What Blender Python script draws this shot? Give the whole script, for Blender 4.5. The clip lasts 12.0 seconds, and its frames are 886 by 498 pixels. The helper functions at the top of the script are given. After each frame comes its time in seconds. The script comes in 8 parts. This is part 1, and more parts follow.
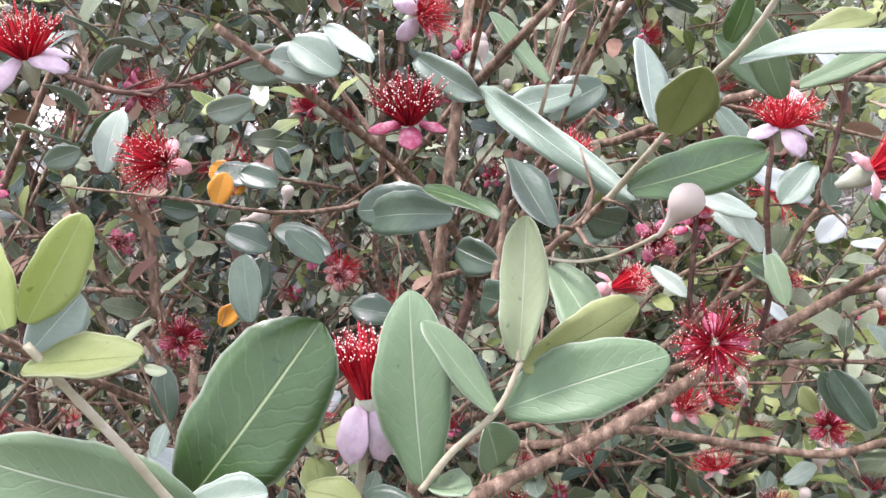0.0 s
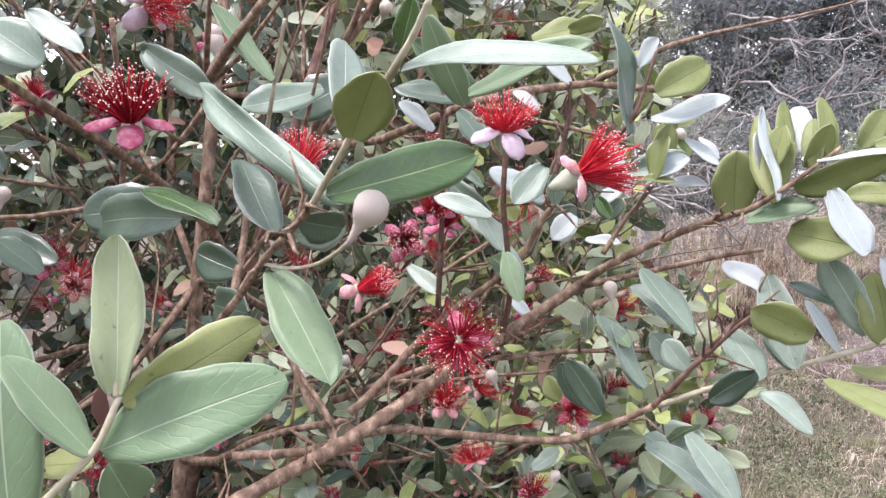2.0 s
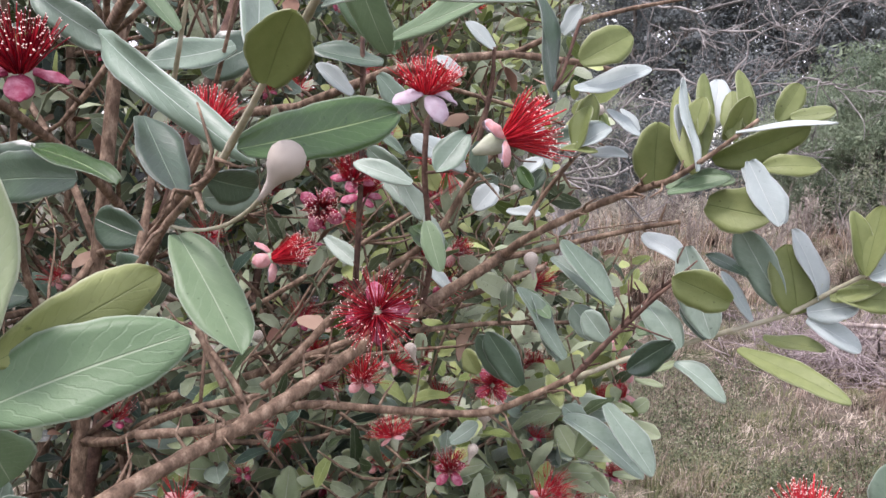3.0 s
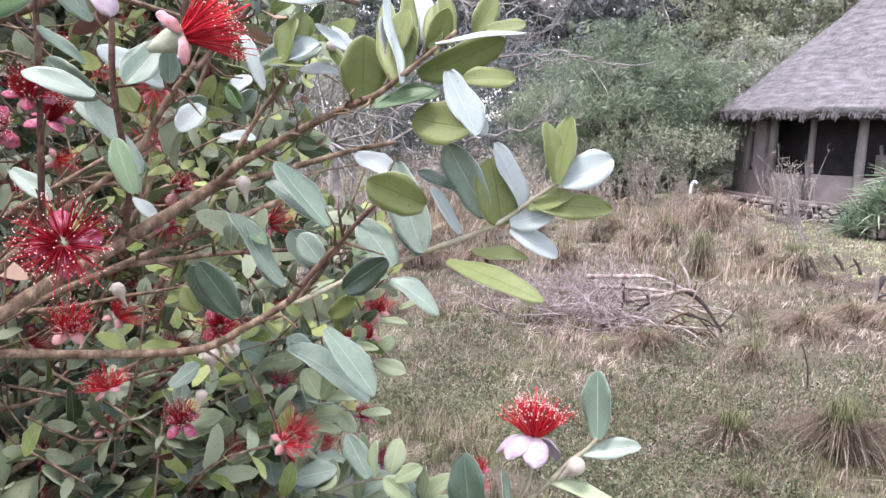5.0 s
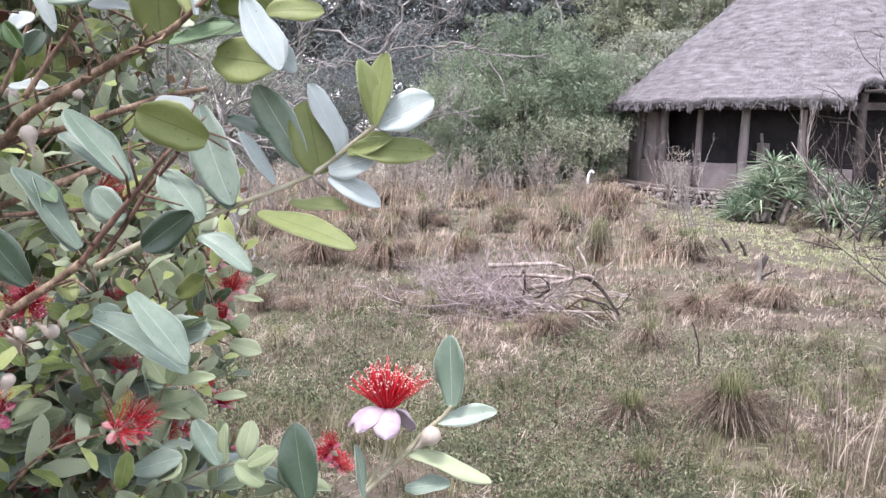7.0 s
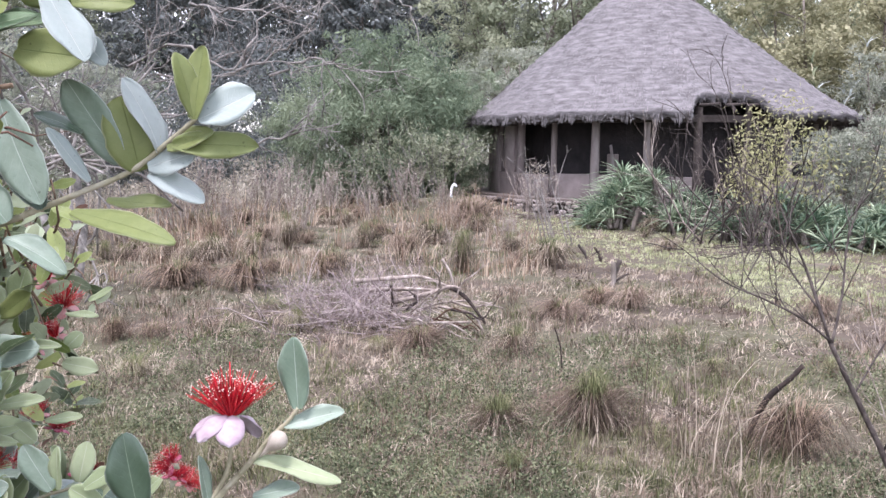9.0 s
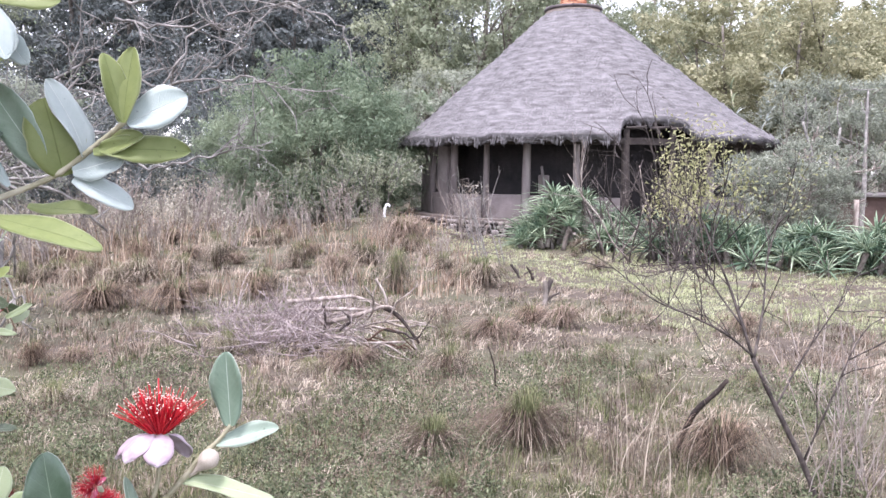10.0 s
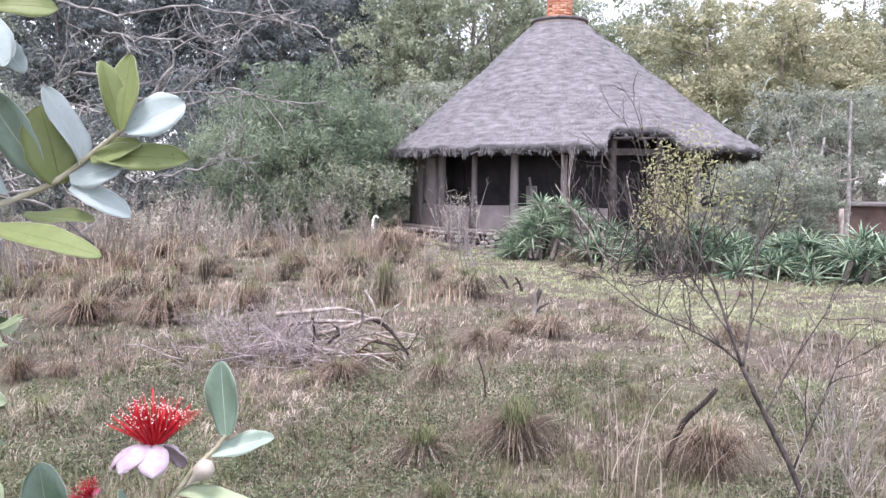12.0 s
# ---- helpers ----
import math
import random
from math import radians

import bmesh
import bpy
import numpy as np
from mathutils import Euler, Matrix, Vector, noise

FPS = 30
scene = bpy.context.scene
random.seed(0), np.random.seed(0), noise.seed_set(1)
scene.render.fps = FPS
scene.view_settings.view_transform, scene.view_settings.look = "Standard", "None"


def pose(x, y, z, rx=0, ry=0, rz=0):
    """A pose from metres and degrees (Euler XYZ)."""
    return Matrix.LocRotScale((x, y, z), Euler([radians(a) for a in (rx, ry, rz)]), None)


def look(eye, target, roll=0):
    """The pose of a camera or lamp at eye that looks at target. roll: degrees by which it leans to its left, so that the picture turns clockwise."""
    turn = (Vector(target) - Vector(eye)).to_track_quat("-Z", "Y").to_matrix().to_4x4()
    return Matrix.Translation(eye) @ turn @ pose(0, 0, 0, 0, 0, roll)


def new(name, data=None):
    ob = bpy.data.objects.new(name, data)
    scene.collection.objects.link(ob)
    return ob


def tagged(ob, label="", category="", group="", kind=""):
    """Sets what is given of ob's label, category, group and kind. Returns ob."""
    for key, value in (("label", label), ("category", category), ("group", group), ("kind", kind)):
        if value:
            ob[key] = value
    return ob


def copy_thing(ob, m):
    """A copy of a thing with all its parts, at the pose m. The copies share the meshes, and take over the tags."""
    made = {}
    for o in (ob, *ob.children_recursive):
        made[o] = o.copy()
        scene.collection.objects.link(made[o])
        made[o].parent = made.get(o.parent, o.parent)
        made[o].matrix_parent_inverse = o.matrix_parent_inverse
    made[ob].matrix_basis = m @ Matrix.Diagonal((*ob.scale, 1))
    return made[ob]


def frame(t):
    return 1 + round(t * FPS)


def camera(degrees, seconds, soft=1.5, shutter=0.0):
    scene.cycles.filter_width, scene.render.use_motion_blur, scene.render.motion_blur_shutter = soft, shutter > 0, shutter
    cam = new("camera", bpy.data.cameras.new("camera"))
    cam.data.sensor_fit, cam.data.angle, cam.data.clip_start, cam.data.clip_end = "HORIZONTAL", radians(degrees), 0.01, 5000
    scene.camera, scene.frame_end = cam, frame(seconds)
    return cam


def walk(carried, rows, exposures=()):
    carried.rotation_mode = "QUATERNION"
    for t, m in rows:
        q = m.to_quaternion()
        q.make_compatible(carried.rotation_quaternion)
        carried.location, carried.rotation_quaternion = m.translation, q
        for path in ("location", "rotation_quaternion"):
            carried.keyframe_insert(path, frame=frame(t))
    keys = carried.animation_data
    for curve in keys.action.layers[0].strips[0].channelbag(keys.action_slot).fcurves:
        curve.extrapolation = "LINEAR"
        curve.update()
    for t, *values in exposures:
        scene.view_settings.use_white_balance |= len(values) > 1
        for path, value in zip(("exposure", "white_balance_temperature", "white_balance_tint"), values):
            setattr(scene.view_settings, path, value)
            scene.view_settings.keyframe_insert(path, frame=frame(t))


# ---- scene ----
cam = camera(59.2, 12.0)
PATH = [
    (0, (0.415, 0.396, 1.902), (0.191, 2.375, 1.719), 0.9),
    (0.5, (0.43, 0.398, 1.906), (0.395, 2.389, 1.72), 1.2),
    (1, (0.443, 0.408, 1.904), (0.59, 2.394, 1.725), 0.6),
    (1.5, (0.448, 0.407, 1.905), (0.594, 2.397, 1.762), 0.2),
    (2, (0.452, 0.406, 1.906), (0.706, 2.381, 1.717), 0.9),
    (2.5, (0.452, 0.412, 1.903), (0.808, 2.368, 1.68), 1.8),
    (4.3, (0.466, 0.422, 1.887), (1.266, 2.236, 1.627), 1.9),
    (4.5, (0.473, 0.419, 1.885), (1.324, 2.209, 1.615), 2.0),
    (5, (0.49, 0.416, 1.872), (1.474, 2.133, 1.583), 2.0),
    (5.5, (0.502, 0.419, 1.862), (1.573, 2.087, 1.591), 2.3),
    (6, (0.521, 0.416, 1.852), (1.667, 2.031, 1.577), 1.4),
    (6.5, (0.53, 0.412, 1.85), (1.68, 2.025, 1.576), 0.3),
    (6.7, (0.534, 0.413, 1.849), (1.697, 2.012, 1.547), 0.8),
    (8.5, (0.5491, 0.4040, 1.8403), (1.8715, 1.8847, 1.5981), 1.02),
    (9, (0.5490, 0.3954, 1.8366), (1.9890, 1.7603, 1.5849), 0.29),
    (9.5, (0.5539, 0.4009, 1.8328), (2.0755, 1.6768, 1.5946), 0.16),
    (10, (0.5491, 0.3989, 1.8302), (2.1053, 1.6394, 1.6314), 0.64),
    (10.5, (0.5463, 0.3989, 1.8285), (2.1179, 1.6238, 1.6552), 0.61),
    (11, (0.5445, 0.3974, 1.8268), (2.1159, 1.6215, 1.6472), 0.73),
    (11.5, (0.5445, 0.3986, 1.8272), (2.1173, 1.6215, 1.6517), 0.53),
    (12, (0.5454, 0.4018, 1.8276), (2.1219, 1.6208, 1.6582), 0.34),
]
walk(cam, [(t, look(eye, target, roll)) for t, eye, target, roll in PATH], [(0, 2.22, 6330, 28), (0.5, 2.24, 6430, 28), (1, 2.08, 6360, 28), (1.6, 2.1, 6400, 29), (2, 2.04, 6380, 28), (2.5, 1.64, 6450, 27), (4.5, 1.82, 6290, 24), (5, 2.01, 6270, 24), (5.5, 2.07, 6270, 24), (6.5, 2.06, 6290, 23), (8.5, 1.59, 6290, 24), (9, 1.84, 6190, 24), (9.5, 2.01, 6160, 24), (10, 2.05, 6160, 24), (10.5, 1.97, 6110, 23), (12, 1.93, 6110, 23)])

# ---- light ----
world = bpy.data.worlds.new("overcast_sky")
scene.world = world
world.use_nodes = True
wn, wl = world.node_tree.nodes, world.node_tree.links
sky = wn.new("ShaderNodeTexSky")
sky.sky_type, sky.sun_disc = "NISHITA", False
sky.sun_elevation, sky.sun_rotation = radians(71), radians(-104)
sky.dust_density, sky.air_density = 1.0, 1.0
pale = wn.new("ShaderNodeHueSaturation")
pale.inputs["Saturation"].default_value = 0.3
pale.inputs["Value"].default_value = 1.0
wl.new(sky.outputs[0], pale.inputs["Color"])
wl.new(pale.outputs[0], wn["Background"].inputs["Color"])
wn["Background"].inputs["Strength"].default_value = 0.15
sun_data = bpy.data.lights.new("sun", "SUN")
sun_data.energy, sun_data.angle, sun_data.color = 1.5, radians(14), (1.0, 0.97, 0.94)
sun = new("sun", sun_data)
sun.matrix_world = look((-12, -3, 36), (0, 0, 0))

# ---- materials ----


def mat(name, colors, scale=8.0, rough=0.7, bump=0.0, bump_scale=60.0, fine=40.0, island=0.0, rand=0.0,
        translucent=0.0, spec=0.3, coord="Object", detail=6.0, stretch=(1, 1, 1)):
    """A surface from a list of colours spread by coarse noise, a finer grain, a change from piece to piece and a relief."""
    m = bpy.data.materials.new(name)
    m.use_nodes = True
    n, l = m.node_tree.nodes, m.node_tree.links
    b = n["Principled BSDF"]
    tc = n.new("ShaderNodeTexCoord")
    mp = n.new("ShaderNodeMapping")
    mp.inputs["Scale"].default_value = stretch
    if coord == "World":
        geo = n.new("ShaderNodeNewGeometry")
        l.new(geo.outputs["Position"], mp.inputs[0])
    else:
        l.new(tc.outputs[coord], mp.inputs[0])
    nz = n.new("ShaderNodeTexNoise")
    nz.inputs["Scale"].default_value, nz.inputs["Detail"].default_value = scale, detail
    l.new(mp.outputs[0], nz.inputs["Vector"])
    fac = nz.outputs["Fac"]
    geo2 = n.new("ShaderNodeNewGeometry")
    info = n.new("ShaderNodeObjectInfo")

    def add(a, out, k):
        s = n.new("ShaderNodeMath")
        s.operation = "MULTIPLY_ADD"
        l.new(out, s.inputs[0])
        s.inputs[1].default_value = k
        l.new(a, s.inputs[2])
        t = n.new("ShaderNodeMath")
        t.operation = "SUBTRACT"
        l.new(s.outputs[0], t.inputs[0])
        t.inputs[1].default_value = k / 2
        return t.outputs[0]
    n2 = n.new("ShaderNodeTexNoise")
    n2.inputs["Scale"].default_value, n2.inputs["Detail"].default_value = scale * fine / 8, 3
    l.new(mp.outputs[0], n2.inputs["Vector"])
    fac = add(fac, n2.outputs["Fac"], 0.35)
    if island:
        fac = add(fac, geo2.outputs["Random Per Island"], island)
    if rand:
        fac = add(fac, info.outputs["Random"], rand)
    ramp = n.new("ShaderNodeValToRGB")
    el = ramp.color_ramp.elements
    while len(el) < len(colors):
        el.new(0.5)
    for i, c in enumerate(colors):
        el[i].position = 0.25 + 0.5 * i / max(1, len(colors) - 1)
        el[i].color = (*c, 1)
    l.new(fac, ramp.inputs[0])
    l.new(ramp.outputs[0], b.inputs["Base Color"])
    b.inputs["Roughness"].default_value = rough
    b.inputs["Specular IOR Level"].default_value = spec
    if bump:
        bz = n.new("ShaderNodeTexNoise")
        bz.inputs["Scale"].default_value, bz.inputs["Detail"].default_value = bump_scale, 4
        l.new(mp.outputs[0], bz.inputs["Vector"])
        bp = n.new("ShaderNodeBump")
        bp.inputs["Strength"].default_value = bump
        bp.inputs["Distance"].default_value = 0.5 / bump_scale
        l.new(bz.outputs["Fac"], bp.inputs["Height"])
        l.new(bp.outputs[0], b.inputs["Normal"])
    if translucent:
        tr = n.new("ShaderNodeBsdfTranslucent")
        l.new(ramp.outputs[0], tr.inputs["Color"])
        mix = n.new("ShaderNodeMixShader")
        mix.inputs[0].default_value = translucent
        l.new(b.outputs[0], mix.inputs[1])
        l.new(tr.outputs[0], mix.inputs[2])
        l.new(mix.outputs[0], n["Material Output"].inputs["Surface"])
    return m


def leaf_mat(name, low, high, vein, rough=0.45, translucent=0.25, vein_mix=0.6, spec=0.4, island=0.0, rand=0.5, shift=0.0):
    """A leaf's surface: midrib, side veins and rim by the leaf's own UV, blotches by noise."""
    m = bpy.data.materials.new(name)
    m.use_nodes = True
    n, l = m.node_tree.nodes, m.node_tree.links
    b = n["Principled BSDF"]

    def math_(op, a, c=None, d=None):
        k = n.new("ShaderNodeMath")
        k.operation = op
        for i, v in enumerate((a, c, d)):
            if v is None:
                continue
            if isinstance(v, (int, float)):
                k.inputs[i].default_value = v
            else:
                l.new(v, k.inputs[i])
        return k.outputs[0]

    def band(v, lo, hi):
        k = n.new("ShaderNodeMapRange")
        k.inputs["From Min"].default_value, k.inputs["From Max"].default_value = lo, hi
        l.new(v, k.inputs["Value"])
        return k.outputs[0]
    uv = n.new("ShaderNodeTexCoord")
    sep = n.new("ShaderNodeSeparateXYZ")
    l.new(uv.outputs["UV"], sep.inputs[0])
    side = math_("ABSOLUTE", math_("SUBTRACT", sep.outputs["X"], 0.5))
    mid = band(side, 0.018, 0.007)
    rim = band(side, 0.462, 0.492)
    drift = n.new("ShaderNodeTexNoise")
    drift.inputs["Scale"].default_value, drift.inputs["Detail"].default_value = 7, 2
    l.new(uv.outputs["UV"], drift.inputs["Vector"])
    along = math_("ADD", math_("MULTIPLY", side, -0.55), math_("MULTIPLY_ADD", drift.outputs["Fac"], 0.10, sep.outputs["Y"]))
    wave = math_("SINE", math_("MULTIPLY", along, 62.0))
    veins = math_("MULTIPLY", band(wave, 0.8, 1.0), 0.07)
    speck = n.new("ShaderNodeTexNoise")
    speck.inputs["Scale"].default_value, speck.inputs["Detail"].default_value = 420, 2
    l.new(uv.outputs["Object"], speck.inputs["Vector"])
    nz = n.new("ShaderNodeTexNoise")
    nz.inputs["Scale"].default_value, nz.inputs["Detail"].default_value = 95, 8
    nz.inputs["Roughness"].default_value = 0.65
    l.new(uv.outputs["Object"], nz.inputs["Vector"])
    info, geo = n.new("ShaderNodeObjectInfo"), n.new("ShaderNodeNewGeometry")
    f = math_("MULTIPLY_ADD", nz.outputs["Fac"], 0.8, shift - 0.15)
    f = math_("ADD", f, math_("MULTIPLY_ADD", info.outputs["Random"], rand, -rand / 2))
    if island:
        f = math_("ADD", f, math_("MULTIPLY_ADD", geo.outputs["Random Per Island"], island, -island / 2))
    base = n.new("ShaderNodeMix")
    base.data_type, base.clamp_factor = "RGBA", True
    l.new(f, base.inputs["Factor"])
    base.inputs["A"].default_value, base.inputs["B"].default_value = (*low, 1), (*high, 1)
    col = n.new("ShaderNodeMix")
    col.data_type = "RGBA"
    l.new(math_("MULTIPLY", math_("MAXIMUM", mid, veins), vein_mix), col.inputs["Factor"])
    l.new(base.outputs["Result"], col.inputs["A"])
    col.inputs["B"].default_value = (*vein, 1)
    # pale edge: the leaf's own margin plus back light put into the colour
    edge = n.new("ShaderNodeMix")
    edge.data_type = "RGBA"
    l.new(math_("MULTIPLY", rim, 0.55), edge.inputs["Factor"])
    l.new(col.outputs["Result"], edge.inputs["A"])
    edge.inputs["B"].default_value = (*(0.25 + 0.75 * c for c in high), 1)
    spots = n.new("ShaderNodeMix")
    spots.data_type = "RGBA"
    l.new(math_("MULTIPLY", band(speck.outputs["Fac"], 0.68, 0.76), 0.55), spots.inputs["Factor"])
    l.new(edge.outputs["Result"], spots.inputs["A"])
    spots.inputs["B"].default_value = (*(0.35 * c for c in low), 1)
    col = spots
    l.new(col.outputs["Result"], b.inputs["Base Color"])
    b.inputs["Roughness"].default_value, b.inputs["Specular IOR Level"].default_value = rough, spec
    bp = n.new("ShaderNodeBump")
    bp.inputs["Strength"].default_value, bp.inputs["Distance"].default_value = 0.5, 0.0008
    l.new(math_("SUBTRACT", nz.outputs["Fac"], math_("ADD", mid, math_("MULTIPLY", veins, 1.5))), bp.inputs["Height"])
    l.new(bp.outputs[0], b.inputs["Normal"])
    tr = n.new("ShaderNodeBsdfTranslucent")
    l.new(col.outputs["Result"], tr.inputs["Color"])
    mix = n.new("ShaderNodeMixShader")
    mix.inputs[0].default_value = translucent
    l.new(b.outputs[0], mix.inputs[1])
    l.new(tr.outputs[0], mix.inputs[2])
    l.new(mix.outputs[0], n["Material Output"].inputs["Surface"])
    return m


SAGE = leaf_mat("leaf_sage", (0.12, 0.20, 0.10), (0.255, 0.35, 0.20), (0.44, 0.52, 0.37), 0.46, 0.3, spec=0.4)
DARK = leaf_mat("leaf_dark", (0.03, 0.06, 0.034), (0.10, 0.16, 0.10), (0.20, 0.27, 0.18), 0.36, 0.12, spec=0.6)
MID = leaf_mat("leaf_green", (0.022, 0.06, 0.013), (0.07, 0.145, 0.036), (0.34, 0.44, 0.22), 0.34, 0.14, spec=0.55)
# Yellow-green of leaves lit from behind is put into the olive colour.
OLIVE = leaf_mat("leaf_olive", (0.17, 0.215, 0.07), (0.355, 0.40, 0.16), (0.13, 0.17, 0.05), 0.5, 0.36, 0.7)
# Silvery felt, with sky sheen on the leaf tops put into the colour.
SILVER = leaf_mat("leaf_silver", (0.32, 0.39, 0.36), (0.50, 0.55, 0.53), (0.62, 0.66, 0.61), 0.55, 0.24)
# Pale green; sunlit brightness of the lower edge is partly put into it.
PALE = leaf_mat("leaf_pale_green", (0.32, 0.40, 0.22), (0.56, 0.62, 0.42), (0.70, 0.74, 0.58), 0.5, 0.4)
FRESH = leaf_mat("leaf_fresh", (0.26, 0.34, 0.09), (0.46, 0.55, 0.20), (0.60, 0.68, 0.38), 0.46, 0.4)
GREY = leaf_mat("leaf_grey_green", (0.15, 0.22, 0.155), (0.38, 0.46, 0.38), (0.52, 0.60, 0.52), 0.46, 0.2, spec=0.5)
YELLOW = leaf_mat("leaf_orange", (0.50, 0.20, 0.01), (0.72, 0.38, 0.04), (0.65, 0.45, 0.1), 0.5, 0.25)
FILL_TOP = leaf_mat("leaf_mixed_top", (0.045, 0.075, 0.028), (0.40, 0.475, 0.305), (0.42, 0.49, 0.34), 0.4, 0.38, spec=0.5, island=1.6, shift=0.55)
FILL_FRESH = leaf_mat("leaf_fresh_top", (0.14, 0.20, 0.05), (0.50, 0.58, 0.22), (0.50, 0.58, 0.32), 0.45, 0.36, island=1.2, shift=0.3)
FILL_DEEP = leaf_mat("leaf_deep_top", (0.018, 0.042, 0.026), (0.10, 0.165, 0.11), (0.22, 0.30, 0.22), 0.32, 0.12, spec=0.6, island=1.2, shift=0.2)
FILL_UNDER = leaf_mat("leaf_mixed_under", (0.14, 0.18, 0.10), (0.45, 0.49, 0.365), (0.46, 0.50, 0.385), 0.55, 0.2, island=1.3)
BARK = mat("shrub_bark", [(0.052, 0.035, 0.022), (0.15, 0.102, 0.068), (0.34, 0.255, 0.18)], 190, 0.88, 1.0, 600, stretch=(1, 1, 0.5), coord="World")
BARK_DARK = mat("shrub_twig_dark", [(0.04, 0.024, 0.018), (0.10, 0.058, 0.042), (0.19, 0.125, 0.09)], 160, 0.85, 0.7, 700, coord="World")
TWIG = mat("young_twig", [(0.20, 0.19, 0.12), (0.31, 0.295, 0.20), (0.42, 0.40, 0.31)], 80, 0.8, 0.4, 300, coord="World")
PETAL = mat("petal_white", [(0.38, 0.30, 0.35), (0.48, 0.42, 0.47), (0.56, 0.51, 0.55)], 90, 0.55, 0.2, 250, translucent=0.2)
PETAL_SOFT = mat("petal_blush", [(0.37, 0.20, 0.26), (0.47, 0.38, 0.43), (0.55, 0.49, 0.53)], 90, 0.55, 0.2, 250, translucent=0.2)
PETAL_IN = mat("petal_pink", [(0.42, 0.13, 0.13), (0.56, 0.29, 0.28), (0.70, 0.50, 0.48)], 90, 0.55, 0.2, 250, translucent=0.2)
PETAL_DARK = mat("petal_crimson", [(0.16, 0.010, 0.035), (0.29, 0.035, 0.08), (0.56, 0.28, 0.34)], 110, 0.5, 0.2, 250, translucent=0.12)
PETAL_WINE = mat("petal_wine", [(0.15, 0.010, 0.03), (0.26, 0.04, 0.075), (0.42, 0.17, 0.21)], 110, 0.5, 0.2, 250, translucent=0.12)
STAMEN = mat("stamen_red", [(0.30, 0.003, 0.012), (0.52, 0.010, 0.024), (0.70, 0.04, 0.05)], 120, 0.4, island=0.8, translucent=0.1)
STAMEN_OLD = mat("stamen_wine", [(0.16, 0.002, 0.010), (0.32, 0.006, 0.018), (0.50, 0.02, 0.035)], 120, 0.45, island=0.8, translucent=0.1)
ANTHER = mat("anther_cream", [(0.78, 0.55, 0.48), (0.88, 0.74, 0.66)], 200, 0.6, island=0.5)
BUD = mat("bud_felt", [(0.27, 0.245, 0.19), (0.41, 0.37, 0.31), (0.55, 0.49, 0.44)], 150, 0.9, 0.4, 600)
CALYX = mat("calyx_felt", [(0.26, 0.30, 0.20), (0.40, 0.42, 0.32)], 150, 0.9, 0.3, 500)

SOIL = mat("meadow_soil", [(0.045, 0.037, 0.028), (0.09, 0.072, 0.055), (0.08, 0.08, 0.047), (0.145, 0.12, 0.096)], 0.5, 0.95, 0.8, 9, fine=60, coord="World")
STRAW = mat("dry_grass", [(0.085, 0.067, 0.05), (0.20, 0.163, 0.122), (0.345, 0.292, 0.225), (0.54, 0.475, 0.38)], 1.1, 0.8, island=0.55, translucent=0.2, coord="World")
PINK = mat("pink_dry_grass", [(0.11, 0.078, 0.056), (0.23, 0.175, 0.132), (0.37, 0.295, 0.235)], 1.1, 0.8, island=0.55, translucent=0.2, coord="World")
# Brown old growth; shade in hollows and under tufts is put into its colour.
OLD_SHADE_GRASS = mat("old_grass_shade_brown", [(0.035, 0.024, 0.016), (0.075, 0.052, 0.036), (0.14, 0.10, 0.07)], 2.0, 0.85, island=0.6, coord="World")
RUST = mat("rust_dry_grass", [(0.10, 0.068, 0.047), (0.215, 0.156, 0.11), (0.37, 0.285, 0.21)], 1.1, 0.8, island=0.6, translucent=0.2, coord="World")
GREEN = mat("green_grass", [(0.045, 0.056, 0.024), (0.098, 0.115, 0.05), (0.17, 0.182, 0.085), (0.26, 0.255, 0.14)], 1.0, 0.75, island=0.5, translucent=0.25, coord="World")
LAWN = mat("lawn_grass", [(0.26, 0.29, 0.14), (0.39, 0.42, 0.24), (0.52, 0.535, 0.345)], 0.6, 0.75, island=0.5, translucent=0.3, coord="World")
WEED = mat("weed_leaf", [(0.05, 0.066, 0.034), (0.115, 0.138, 0.072), (0.215, 0.24, 0.14)], 2, 0.7, island=0.8, translucent=0.25, coord="World")
DEAD = mat("dead_wood", [(0.10, 0.08, 0.07), (0.26, 0.22, 0.19), (0.45, 0.41, 0.37)], 14, 0.9, 0.5, 120, stretch=(1, 1, 0.3), coord="World")
BRUSHWOOD = mat("purplish_dead_twigs", [(0.16, 0.125, 0.122), (0.27, 0.225, 0.22), (0.41, 0.355, 0.34)], 10, 0.9, island=0.6, coord="World")
CHAR = mat("charred_wood", [(0.012, 0.010, 0.009), (0.035, 0.026, 0.022), (0.08, 0.06, 0.05)], 25, 0.9, 0.8, 90, coord="World")
THORN = mat("thorn_bark", [(0.085, 0.08, 0.074), (0.20, 0.19, 0.175), (0.39, 0.37, 0.34)], 6, 0.9, 0.5, 60, coord="World")
SAPBARK = mat("sapling_bark", [(0.022, 0.018, 0.016), (0.058, 0.048, 0.043), (0.13, 0.112, 0.10)], 20, 0.85, 0.4, 120, coord="World")
TRUNK = mat("tree_bark", [(0.06, 0.05, 0.04), (0.16, 0.14, 0.12), (0.30, 0.27, 0.24)], 3, 0.9, 0.8, 20, coord="World")

